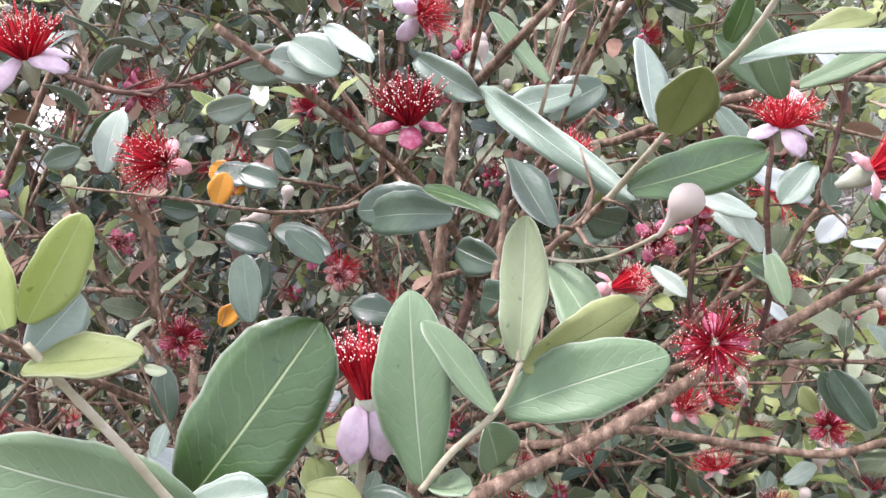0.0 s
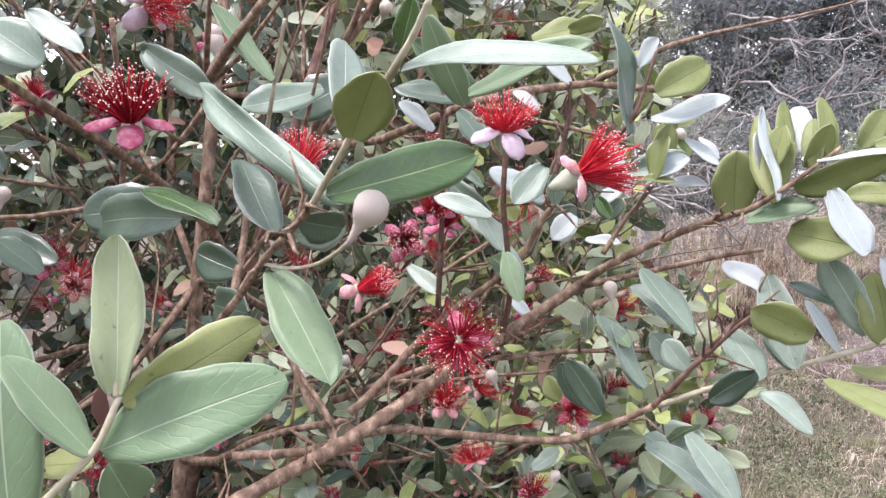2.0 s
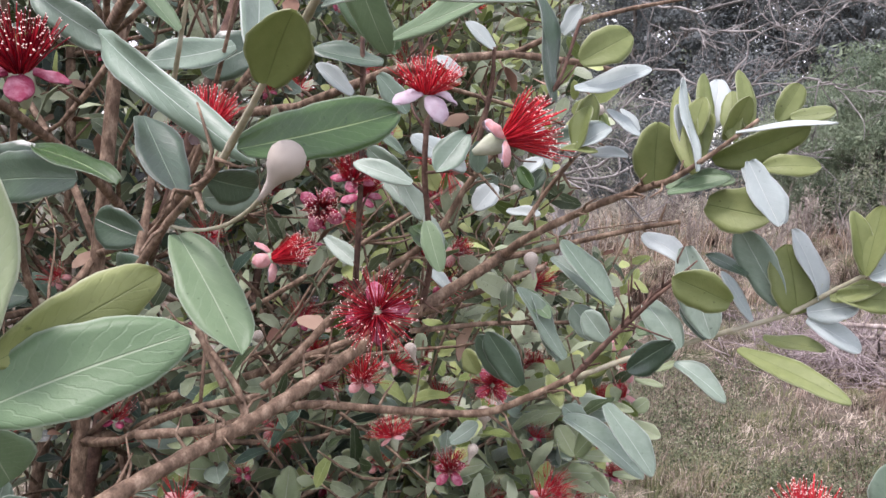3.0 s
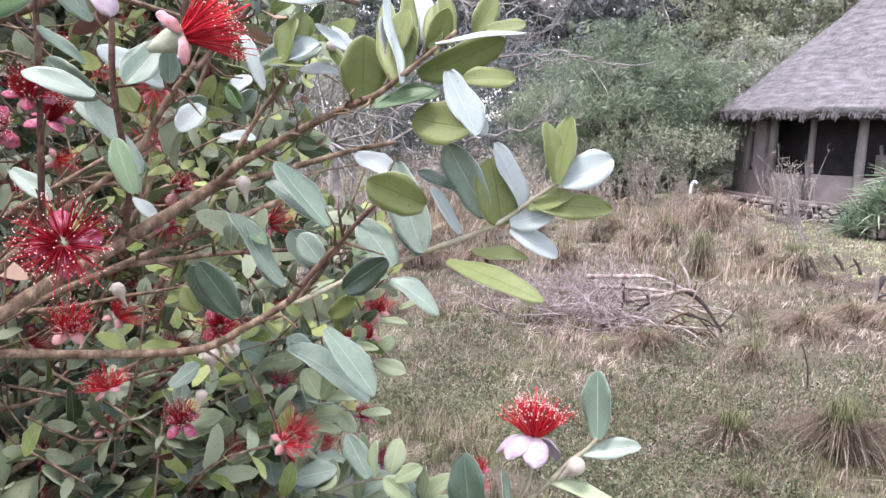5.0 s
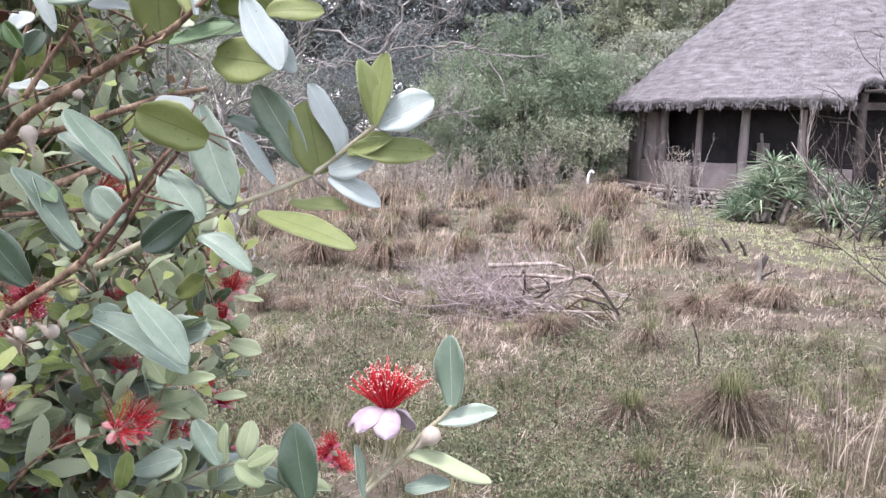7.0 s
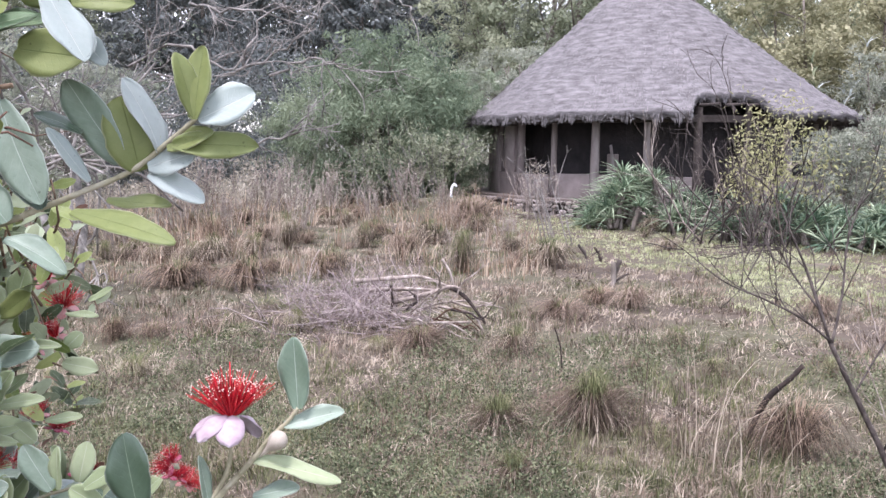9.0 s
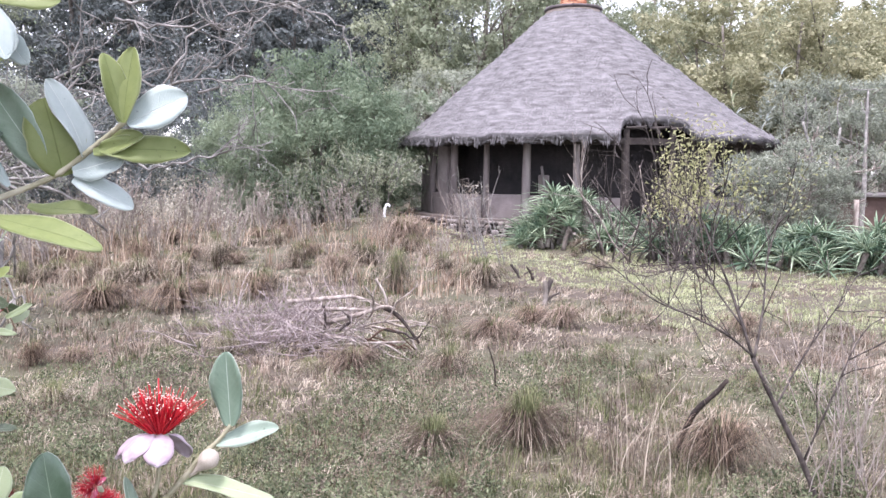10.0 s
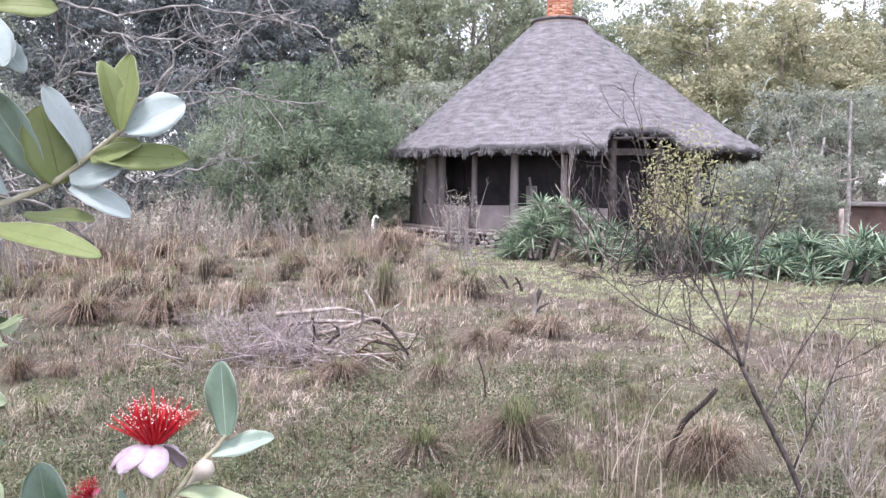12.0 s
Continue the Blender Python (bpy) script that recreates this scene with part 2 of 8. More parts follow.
THATCH = mat("thatch", [(0.08, 0.076, 0.076), (0.143, 0.136, 0.138), (0.215, 0.206, 0.21)], 2.6, 0.95, 0.9, 16, fine=60, coord="Object", stretch=(1, 1, 4.5))
STRANDS = mat("thatch_strands", [(0.095, 0.09, 0.09), (0.147, 0.139, 0.141), (0.21, 0.20, 0.203)], 1.5, 0.95, island=0.8)
POLE = mat("weathered_post", [(0.12, 0.10, 0.095), (0.19, 0.165, 0.155), (0.26, 0.235, 0.22)], 5, 0.9, 0.5, 40, stretch=(1, 1, 0.2), rand=0.3)
DARKWOOD_SHADE = mat("dark_wood_and_shade", [(0.025, 0.02, 0.018), (0.05, 0.042, 0.038), (0.085, 0.07, 0.062)], 5, 0.9, 0.4, 40)
DAUB = mat("plastered_wall", [(0.15, 0.125, 0.115), (0.21, 0.18, 0.17), (0.27, 0.235, 0.225)], 1.6, 0.9, 0.4, 18)
INNER = mat("shade_dark_inner_wall", [(0.012, 0.011, 0.012), (0.035, 0.031, 0.031)], 1.5, 0.9, 0.3, 15)
FLOOR = mat("terrace_floor", [(0.12, 0.10, 0.09), (0.20, 0.17, 0.155)], 2, 0.9, 0.4, 15)
STONE = mat("field_stone", [(0.10, 0.085, 0.08), (0.22, 0.19, 0.17), (0.36, 0.32, 0.30)], 5, 0.9, 0.7, 22, rand=0.7)
BRICK = mat("chimney_brick", [(0.30, 0.12, 0.07), (0.45, 0.20, 0.12), (0.52, 0.30, 0.20)], 7, 0.9, 0.5, 30, rand=0.6)
MORTAR = mat("mortar", [(0.34, 0.28, 0.24), (0.44, 0.38, 0.33)], 12, 0.95, 0.4, 60)
TIN = mat("metal_collar", [(0.05, 0.04, 0.04), (0.12, 0.10, 0.10)], 6, 0.55, 0.2, 30)
SHEDWALL = mat("shed_red_wall", [(0.075, 0.05, 0.042), (0.12, 0.08, 0.068), (0.17, 0.12, 0.10)], 2, 0.9, 0.4, 20)
SHEDROOF = mat("shed_sheet_roof", [(0.10, 0.09, 0.085), (0.17, 0.155, 0.15)], 2, 0.7, 0.2, 20)
WHITEFORM = mat("white_enamel", [(0.75, 0.77, 0.78), (0.86, 0.87, 0.87)], 12, 0.5, 0.1, 50)
ALOE = mat("aloe_leaf", [(0.075, 0.13, 0.08), (0.17, 0.24, 0.15), (0.32, 0.385, 0.26)], 1.5, 0.5, island=0.7, rand=0.3, coord="World")


def foliage(name, colors, tr=0.3):
    return mat(name, colors, 0.5, 0.7, island=0.25, rand=0.3, translucent=tr, coord="World")


# Distance haze is mixed into the pine, eucalypt, golden and grey-green colours.
PINE = foliage("pine_needles", [(0.07, 0.085, 0.085), (0.12, 0.138, 0.135), (0.19, 0.21, 0.20)], 0.25)
EUC = foliage("eucalypt_leaves", [(0.17, 0.20, 0.13), (0.27, 0.30, 0.20), (0.38, 0.40, 0.28)], 0.35)
GOLD = foliage("golden_leaves", [(0.22, 0.225, 0.13), (0.33, 0.325, 0.20), (0.44, 0.425, 0.28)], 0.35)
WOODS = foliage("grey_green_leaves", [(0.17, 0.19, 0.15), (0.26, 0.285, 0.22), (0.36, 0.38, 0.30)], 0.35)
WILLOW = foliage("willow_leaves", [(0.12, 0.165, 0.105), (0.19, 0.24, 0.155), (0.28, 0.33, 0.22)], 0.3)
YSHRUB = foliage("yellow_shrub_leaves", [(0.20, 0.215, 0.09), (0.31, 0.315, 0.15), (0.42, 0.41, 0.23)], 0.35)
WITHER = mat("withered_leaf", [(0.09, 0.045, 0.03), (0.20, 0.115, 0.075), (0.36, 0.25, 0.18)], 20, 0.8, island=0.8, translucent=0.2, coord="World")
STALK_DRY = mat("dry_stalk", [(0.19, 0.125, 0.085), (0.33, 0.245, 0.175), (0.50, 0.41, 0.31)], 0.6, 0.8, island=1.0, translucent=0.2, coord="World")
SCRUB = foliage("scrub_leaves", [(0.22, 0.19, 0.15), (0.34, 0.31, 0.25), (0.45, 0.425, 0.35)], 0.3)

# ---- mesh helpers ----


def mesh_of(name, verts, faces, mats, slots=None, smooth=True, uvs=None):
    me = bpy.data.meshes.new(name)
    me.from_pydata([tuple(v) for v in verts], [], [tuple(f) for f in faces])
    for m in mats:
        me.materials.append(m)
    if slots is not None:
        me.polygons.foreach_set("material_index", slots)
    if smooth:
        me.polygons.foreach_set("use_smooth", [True] * len(me.polygons))
    if uvs is not None:
        lay = me.uv_layers.new(name="UVMap")
        idx = np.empty(len(me.loops), dtype=np.int32)
        me.loops.foreach_get("vertex_index", idx)
        lay.data.foreach_set("uv", np.asarray(uvs, dtype=np.float32)[idx].ravel())
    me.update()
    return me


def child(name, me, parent, m=None, label=""):
    """A part: a mesh object under its thing or part, m in the parent's own frame."""
    ob = new(name, me)
    ob.parent = parent
    if m is not None:
        ob.matrix_basis = m
    return tagged(ob, label)


def part(name, bm, material, parent, label=""):
    me = bpy.data.meshes.new(name)
    bm.to_mesh(me)
    bm.free()
    me.materials.append(material)
    return child(name, me, parent, None, label)


def thing(name, label, category, m=None, group="", kind=""):
    ob = tagged(new(name), label, category, group, kind)
    if m is not None:
        ob.matrix_basis = m
    return ob


def spline(pts, per=5):
    """Catmull-Rom points through pts."""
    p = [Vector(a) for a in pts]
    p = [p[0] * 2 - p[1]] + p + [p[-1] * 2 - p[-2]]
    out = []
    for i in range(1, len(p) - 2):
        for k in range(per):
            t = k / per
            a, b, c, d = p[i - 1], p[i], p[i + 1], p[i + 2]
            out.append(0.5 * ((2 * b) + (c - a) * t + (2 * a - 5 * b + 4 * c - d) * t * t + (3 * b - a - 3 * c + d) * t ** 3))
    out.append(p[-2])
    return out


def tube_data(pts, r0, r1, sides=6, lump=0.12, seed=0):
    """Verts and faces of a tapered, slightly lumpy stem along pts."""
    r = np.random.default_rng(seed)
    verts, faces = [], []
    n = len(pts)
    up = Vector((0.3, 0.2, 0.93))
    for i, p in enumerate(pts):
        d = (pts[min(i + 1, n - 1)] - pts[max(i - 1, 0)]).normalized()
        a = d.cross(up)
        if a.length < 1e-3:
            a = d.cross(Vector((1, 0, 0)))
        a.normalize()
        b = d.cross(a)
        rad = (r0 + (r1 - r0) * i / max(1, n - 1)) * (1 + lump * r.uniform(-1, 1))
        for k in range(sides):
            w = 2 * math.pi * k / sides
            verts.append(p + a * (rad * math.cos(w)) + b * (rad * math.sin(w)))
    for i in range(n - 1):
        for k in range(sides):
            j = (k + 1) % sides
            faces.append((i * sides + k, i * sides + j, (i + 1) * sides + j, (i + 1) * sides + k))
    faces.append(tuple(range(sides))[::-1])
    faces.append(tuple(range((n - 1) * sides, n * sides)))
    return verts, faces


def tubes(name, stems, material, smooth=True):
    """One mesh of several stems (pts, r0, r1, sides)."""
    V, F = [], []
    for i, (pts, r0, r1, sides) in enumerate(stems):
        v, f = tube_data(pts, r0, r1, sides, seed=i)
        o = len(V)
        V += v
        F += [tuple(x + o for x in q) for q in f]
    return mesh_of(name, V, F, [material], smooth=smooth)


def grow(start, way, length, radius, depth, r, bend=0.35, kids=3, shrink=0.62, spread=0.7, lift=0.1, out=None, steps=4, sides=5):
    """Stems of a branching plant: (pts, r0, r1, sides) for tubes()."""
    out = [] if out is None else out
    pts, p, d = [Vector(start)], Vector(start), Vector(way).normalized()
    for i in range(steps):
        d = (d + Vector(r.normal(0, bend, 3)) * 0.6 + Vector((0, 0, lift))).normalized()
        p = p + d * (length / steps)
        pts.append(p.copy())
    tip = radius * (0.55 if depth else 0.25)
    out.append((spline(pts, 2), radius, tip, sides if radius > 0.004 else 4))
    if depth:
        for k in range(kids):
            at = r.uniform(0.35, 1.0)
            q = pts[int(at * (len(pts) - 1))]
            w = (d + Vector(r.normal(0, spread, 3))).normalized()
            grow(q, w, length * shrink * r.uniform(0.7, 1.2), tip * r.uniform(0.7, 1.0), depth - 1, r, bend, kids, shrink, spread, lift, out, steps, max(4, sides - 1))
    return out


def leaf_cloud(name, centers, length, width, material, r, droop=0.0, axis=None):
    """Many small folded leaves round the given centres, one mesh."""
    c = np.asarray(centers, dtype=float)
    n = len(c)
    a = r.normal(0, 1, (n, 3)) if axis is None else axis + r.normal(0, 0.45, (n, 3))
    a[:, 2] -= droop
    a /= np.linalg.norm(a, axis=1)[:, None]
    b = np.cross(a, r.normal(0, 1, (n, 3)))
    b /= np.linalg.norm(b, axis=1)[:, None]
    nn = np.cross(a, b)
    L = length * r.uniform(0.6, 1.3, (n, 1))
    W = width * r.uniform(0.6, 1.3, (n, 1))
    v = np.stack([c, c + a * L * 0.5 + b * W * 0.5 + nn * W * 0.15, c + a * L, c + a * L * 0.5 - b * W * 0.5 + nn * W * 0.15], 1).reshape(-1, 3)
    f = np.arange(4 * n).reshape(n, 4)
    me = bpy.data.meshes.new(name)
    me.vertices.add(4 * n)
    me.vertices.foreach_set("co", v.astype(np.float32).ravel())
    me.loops.add(4 * n)
    me.loops.foreach_set("vertex_index", f.astype(np.int32).ravel())
    me.polygons.add(n)
    me.polygons.foreach_set("loop_start", np.arange(0, 4 * n, 4, dtype=np.int32))
    me.materials.append(material)
    me.update(calc_edges=True)
    return me


def blades(name, base, height, width, lean, material, r, segs=3):
    """Many tapered, arching grass blades, one mesh; lean: how far each tip bends out, as a share of the height."""
    base = np.asarray(base, dtype=float)
    n = len(base)
    az = r.uniform(0, 2 * math.pi, n)
    return blades_az(name, base, height, width, lean, az, material, r, segs)


def blades_az(name, base, height, width, lean, az, material, r, segs=3):
    base = np.asarray(base, dtype=float)
    n = len(base)
    d = np.stack([np.cos(az), np.sin(az), np.zeros(n)], 1)
    s = np.stack([-np.sin(az + 0.6), np.cos(az + 0.6), np.zeros(n)], 1)
    h = (np.ones(n) * height)[:, None]
    w = (np.ones(n) * width)[:, None]
    ln = (np.ones(n) * lean)[:, None]
    rows = []
    for k in range(segs):
        t = k / segs
        p = base + d * (h * ln * t * t) + np.array([0, 0, 1.0]) * (h * (t - np.minimum(0.48 * ln, 1.15) * t * t))
        ww = w * (1 - 0.75 * t)
        rows += [p - s * ww / 2, p + s * ww / 2]
    tip = base + d * (h * ln) + np.array([0, 0, 1.0]) * (h * (1 - np.minimum(0.48 * ln, 1.15)))
    rows.append(tip)
    m = 2 * segs + 1
    v = np.stack(rows, 1).reshape(-1, 3)
    o = (np.arange(n) * m)[:, None]
    loops, sizes = [], []
    for k in range(segs - 1):
        loops.append(o + np.array([[2 * k, 2 * k + 1, 2 * k + 3, 2 * k + 2]]))
        sizes.append(4)
    loops.append(o + np.array([[2 * segs - 2, 2 * segs - 1, 2 * segs]]))
    sizes.append(3)
    loop = np.concatenate(loops, 1).ravel()
    sz = np.tile(np.array(sizes), n)
    me = bpy.data.meshes.new(name)
    me.vertices.add(len(v))
    me.vertices.foreach_set("co", v.astype(np.float32).ravel())
    me.loops.add(len(loop))
    me.loops.foreach_set("vertex_index", loop.astype(np.int32))
    me.polygons.add(len(sz))
    me.polygons.foreach_set("loop_start", np.concatenate([[0], np.cumsum(sz)[:-1]]).astype(np.int32))
    me.materials.append(material)
    me.update(calc_edges=True)
    return me


def box(bm, x0, y0, z0, x1, y1, z1, bevel=0.0):
    r = bmesh.ops.create_cube(bm, size=1.0)
    for v in r["verts"]:
        v.co = Vector(((x0 + x1) / 2 + v.co.x * (x1 - x0), (y0 + y1) / 2 + v.co.y * (y1 - y0), (z0 + z1) / 2 + v.co.z * (z1 - z0)))
    if bevel:
        bmesh.ops.bevel(bm, geom=list({e for v in r["verts"] for e in v.link_edges}), offset=bevel, segments=1, affect="EDGES")


# ---- ground ----
def lie(x, y):
    """The meadow's height, with a low bank left of the hut."""
    bank = 0.52 * math.exp(-((x - 17.1) ** 2 + (y - 15.9) ** 2) / 3.4)
    return bank + 0.05 * noise.noise(Vector((x * 0.35, y * 0.35, 0))) + 0.03 * noise.noise(Vector((x * 1.3, y * 1.3, 5)))


def lies(xy):
    return np.array([lie(a, b) for a, b in xy])


gx = np.concatenate([[-900, -300, -120, -60, -30, -15, -8], np.arange(-4, 32, 0.5), [34, 38, 44, 52, 64, 80, 120, 300, 900]])
gv = [(x, y, lie(x, y)) for x in gx for y in gx]
k = len(gx)
gf = [(i * k + j, (i + 1) * k + j, (i + 1) * k + j + 1, i * k + j + 1) for i in range(k - 1) for j in range(k - 1)]
tagged(new("ground", mesh_of("ground", gv, gf, [SOIL])), "rough meadow soil with dry grass litter", "ground", kind="structure")

EYE = Vector((0.54, 0.38, 0))


def toward(az, dist, z=0.0):
    """A place seen under that bearing (degrees from +y to +x) at that distance from the viewpoint."""
    return Vector((EYE.x + dist * math.sin(radians(az)), EYE.y + dist * math.cos(radians(az)), z))


# ---- thatched hut ----
HUT = Vector((24.75, 13.63, 0))
hut = thing("thatched_hut", "round thatched hut with open sides, posts and a brick chimney", "hut", Matrix.Translation(HUT) @ pose(0, 0, 0, 0, 0, 180 + 28.7))
# in the hut's own frame +x looks to the viewer, +y to the viewer's right, z up
RE, RT, ZE, ZT = 6.3, 0.85, 2.72, 7.25


def round_at(rad, deg, z):
    return Vector((rad * math.cos(radians(deg)), rad * math.sin(radians(deg)), z))


def eave_radius(deg):
    """Eaves reach less far out over the entrance."""
    d = (deg + 180) % 360 - 180
    cut = (0.75 + 0.25 * noise.noise(Vector((d * 0.6, 1, 1)))) * min(1, max(0, (d - 9) / 3)) * min(1, max(0, (31 - d) / 2.5))
    return RE - cut + 0.07 * noise.noise(Vector((d * 0.12, 3, 0))) + 0.05 * noise.noise(Vector((d * 0.7, 7, 0)))


def roof_z(rad):
    t = (rad - RT) / (RE - RT)
    return ZT + (ZE - ZT) * t - 0.03 * math.sin(math.pi * t) + 0.14 * max(0, t - 0.82) / 0.18


def apex(t):
    return Vector((0.0, -0.4 * (1 - t), 0))


V, F = [], []
NS, NR = 200, 110
for ring in range(NR + 1):
    for s in range(NS):
        deg = 360 * s / NS
        re = eave_radius(deg)
        t = ring / NR
        rad = RT + (re - RT) * t
        course = t * 22 + 0.8 * noise.noise(Vector((deg * 0.09, t * 5, 2)))
        step = 0.085 * (course % 1.0) ** 2 * max(0.0, 0.45 + noise.noise(Vector((deg * 0.35, math.floor(course) * 3.7, 8))))
        p = round_at(rad, deg, roof_z(rad)) + apex(t)
        p.z += step + 0.06 * noise.noise(Vector((p.x * 0.8, p.y * 0.8, p.z))) + 0.035 * noise.noise(p * 3.2) + 0.02 * noise.noise(p * 8)
        V.append(p)
for ring in range(2):
    for s in range(NS):
        deg = 360 * s / NS
        re = eave_radius(deg)
        p = round_at(re - (0.10 if ring == 0 else 0.9), deg, roof_z(re) - ((0.19 + 0.13 * noise.noise(Vector((deg * 0.45, 5, 5)))) if ring == 0 else -0.42))
        p.z += 0.05 * noise.noise(p * 2.5)
        V.append(p)
for ring in range(NR + 2):
    for s in range(NS):
        j = (s + 1) % NS
        F.append((ring * NS + s, ring * NS + j, (ring + 1) * NS + j, (ring + 1) * NS + s))
# underside, up to the top
o = len(V)
for s in range(NS):
    V.append(round_at(0.7, 360 * s / NS, ZT - 0.5) + apex(0))
for s in range(NS):
    j = (s + 1) % NS
    F.append(((NR + 2) * NS + s, (NR + 2) * NS + j, o + j, o + s))
child("roof", mesh_of("roof", V, F, [THATCH]), hut, label="greyish brown thatch with worn courses")
# straw lying down the slope, and the fringe that hangs from the eaves
r = np.random.default_rng(3)
base, ax = [], []
for i in range(9000):
    deg, t = r.uniform(-120, 120), math.sqrt(r.uniform(0.02, 1.0))
    re = eave_radius(deg)
    rad = RT + (re - RT) * t
    p = round_at(rad, deg, roof_z(rad) + 0.045) + apex(t)
    base.append(p)
    q = round_at(1, deg, -0.82 + r.uniform(-0.02, 0.12))
    ax.append(q)
st = leaf_cloud("thatch_straw", base, 0.13, 0.02, STRANDS, r, axis=None)
co = np.empty(len(st.vertices) * 3, dtype=np.float32)
st.vertices.foreach_get("co", co)
co = co.reshape(-1, 4, 3)
axn = np.array([tuple(a) for a in ax])
axn = axn + r.normal(0, 0.10, axn.shape)
axn /= np.linalg.norm(axn, axis=1)[:, None]
L = np.linalg.norm(co[:, 2] - co[:, 0], axis=1)[:, None]
side = np.cross(axn, np.array([0, 0, 1.0]))
side /= np.linalg.norm(side, axis=1)[:, None]
co[:, 2] = co[:, 0] + axn * L
co[:, 1] = co[:, 0] + axn * L * 0.5 + side * 0.011
co[:, 3] = co[:, 0] + axn * L * 0.5 - side * 0.011
st.vertices.foreach_set("co", co.ravel())
tagged(child("thatch_straw", st, hut), kind="stuff")
base, az = [], []
for i in range(4200):
    deg = r.uniform(-115, 115)
    re = eave_radius(deg)
    base.append(round_at(re - r.uniform(-0.02, 0.2), deg, roof_z(re) - r.uniform(0.02, 0.2)))
    az.append(radians(deg))
clump = np.array([0.5 + noise.noise(Vector((a * 24, 1, 0))) for a in az])
fr = blades_az("eave_fringe", base, -0.15 * np.clip(2.2 * clump - 0.6, 0.05, 1.8) * r.uniform(0.4, 1.2, 4200), 0.034, -0.15, np.array(az), STRANDS, r, 2)
tagged(child("eave_fringe", fr, hut), kind="stuff")

FZ = 0.48


def ring_wall(name, r0, r1, z0, z1, a0, a1, mats, n=10, rough=0.01):
    V, F = [], []
    for i in range(n + 1):
        a = a0 + (a1 - a0) * i / n
        for rr, z in ((r0, z0), (r1, z0), (r1, z1), (r0, z1)):
            p = round_at(rr, a, z)
            V.append(p + Vector((0, 0, rough * noise.noise(p * 2))))
    for i in range(n):
        for c in range(4):
            d = (c + 1) % 4
            F.append((i * 4 + c, i * 4 + d, i * 4 + 4 + d, i * 4 + 4 + c))
    F += [(3, 2, 1, 0), (n * 4, n * 4 + 1, n * 4 + 2, n * 4 + 3)]
    return mesh_of(name, V, F, mats, smooth=False)


child("terrace", ring_wall("terrace", 0.05, 5.95, 0.0, FZ, -180, 180, [FLOOR], 60), hut, label="raised earthen terrace floor")
POSTS = [-105, -90, -75, -60, -45.5, -30.6, -16.4, -1.3, 13, 28, 43, 58, 73, 88, 103]
for i, a in enumerate(POSTS):
    rad = 0.10 if i % 2 else 0.13
    pts = [round_at(5.4, a, FZ - 0.05), round_at(5.4, a, 1.3) + Vector((0.02, 0.01 * (i % 3), 0)), round_at(5.37, a, 2.2), round_at(5.35, a, 3.05)]
    v, f = tube_data(spline(pts, 3), rad, rad * 0.85, 9, 0.06, i)
    # entrance posts are darker: shade under the eaves put into the colour
    child("post", mesh_of("post", v, f, [DARKWOOD_SHADE if a in (13, 28) else POLE]), hut)
for a0, a1 in zip(POSTS[:-1], POSTS[1:]):
    if a0 in (13,):
        continue
    child("parapet", ring_wall("parapet", 5.26, 5.46, FZ, 1.16 + 0.02 * math.sin(a0), a0 + 1.3, a1 - 1.3, [DAUB], 5), hut)
# added panels, unseen: their dark colour stands for shade between the posts
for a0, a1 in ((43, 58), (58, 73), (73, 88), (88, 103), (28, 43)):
    child("dark_panel", ring_wall("dark_panel", 5.28, 5.38, 1.16, 2.7, a0 + 1.5, a1 - 1.5, [INNER], 4), hut, label="added dark panel for the shade between two posts")
for a0, a1 in ((-75, -60), (-60, -45.5)):
    child("wall_panel", ring_wall("wall_panel", 5.3, 5.42, 1.16, 2.6, a0 + 4.5, a1 - 3.5, [DAUB], 4), hut, label="plastered panel between two posts")
# added inner wall, near black: shade inside the hut is in its colour
child("inner_wall", ring_wall("inner_wall", 4.35, 4.55, FZ, 3.6, -180, 180, [INNER], 40), hut, label="added inner wall, the interior's shade in its dark colour")
# beam, rafters and battens carry the roof's shade in their dark colour
child("ring_beam", ring_wall("ring_beam", 5.28, 5.46, 2.62, 2.80, -180, 180, [DARKWOOD_SHADE], 60), hut)
for i in range(24):
    a = 15 * i + 6
    v, f = tube_data([round_at(5.9, a, 2.85), round_at(0.9, a, 6.9)], 0.05, 0.04, 6)
    child("rafter", mesh_of("rafter", v, f, [DARKWOOD_SHADE]), hut)
for a, l in ((12, 1), (19, 1), (25, 1)):
    v, f = tube_data([round_at(5.75, a, 3.05), round_at(5.6, a + 6, 3.1)], 0.045, 0.04, 6)
    child("batten", mesh_of("batten", v, f, [DARKWOOD_SHADE]), hut)
v, f = tube_data([round_at(5.1, -10, FZ), round_at(4.95, -13, 2.0)], 0.05, 0.045, 6)
child("brace", mesh_of("brace", v, f, [POLE]), hut, label="leaning timber brace")
# chimney: brick by brick on its faces
ch = tagged(new("chimney", ring_wall("chimney", 0.05, 0.385, 6.6, 9.3, -180, 180, [MORTAR], 16)), "red brick round chimney shaft")
ch.parent, ch.location = hut, (0, -0.4, 0)
bm = bmesh.new()
box(bm, -0.03, -0.115, -0.032, 0.03, 0.115, 0.032, 0.006)
bme = bpy.data.meshes.new("brick")
bm.to_mesh(bme)
bm.free()
bme.materials.append(BRICK)
for row in range(17):
    for c in range(10):
        a = 36 * c + (18 if row % 2 else 0)
        if abs((a + 180) % 360 - 180) > 100:
            continue
        child("brick", bme, ch, Matrix.Translation(round_at(0.40, a, 7.42 + 0.078 * row)) @ pose(0, 0, 0, 0, 0, a))
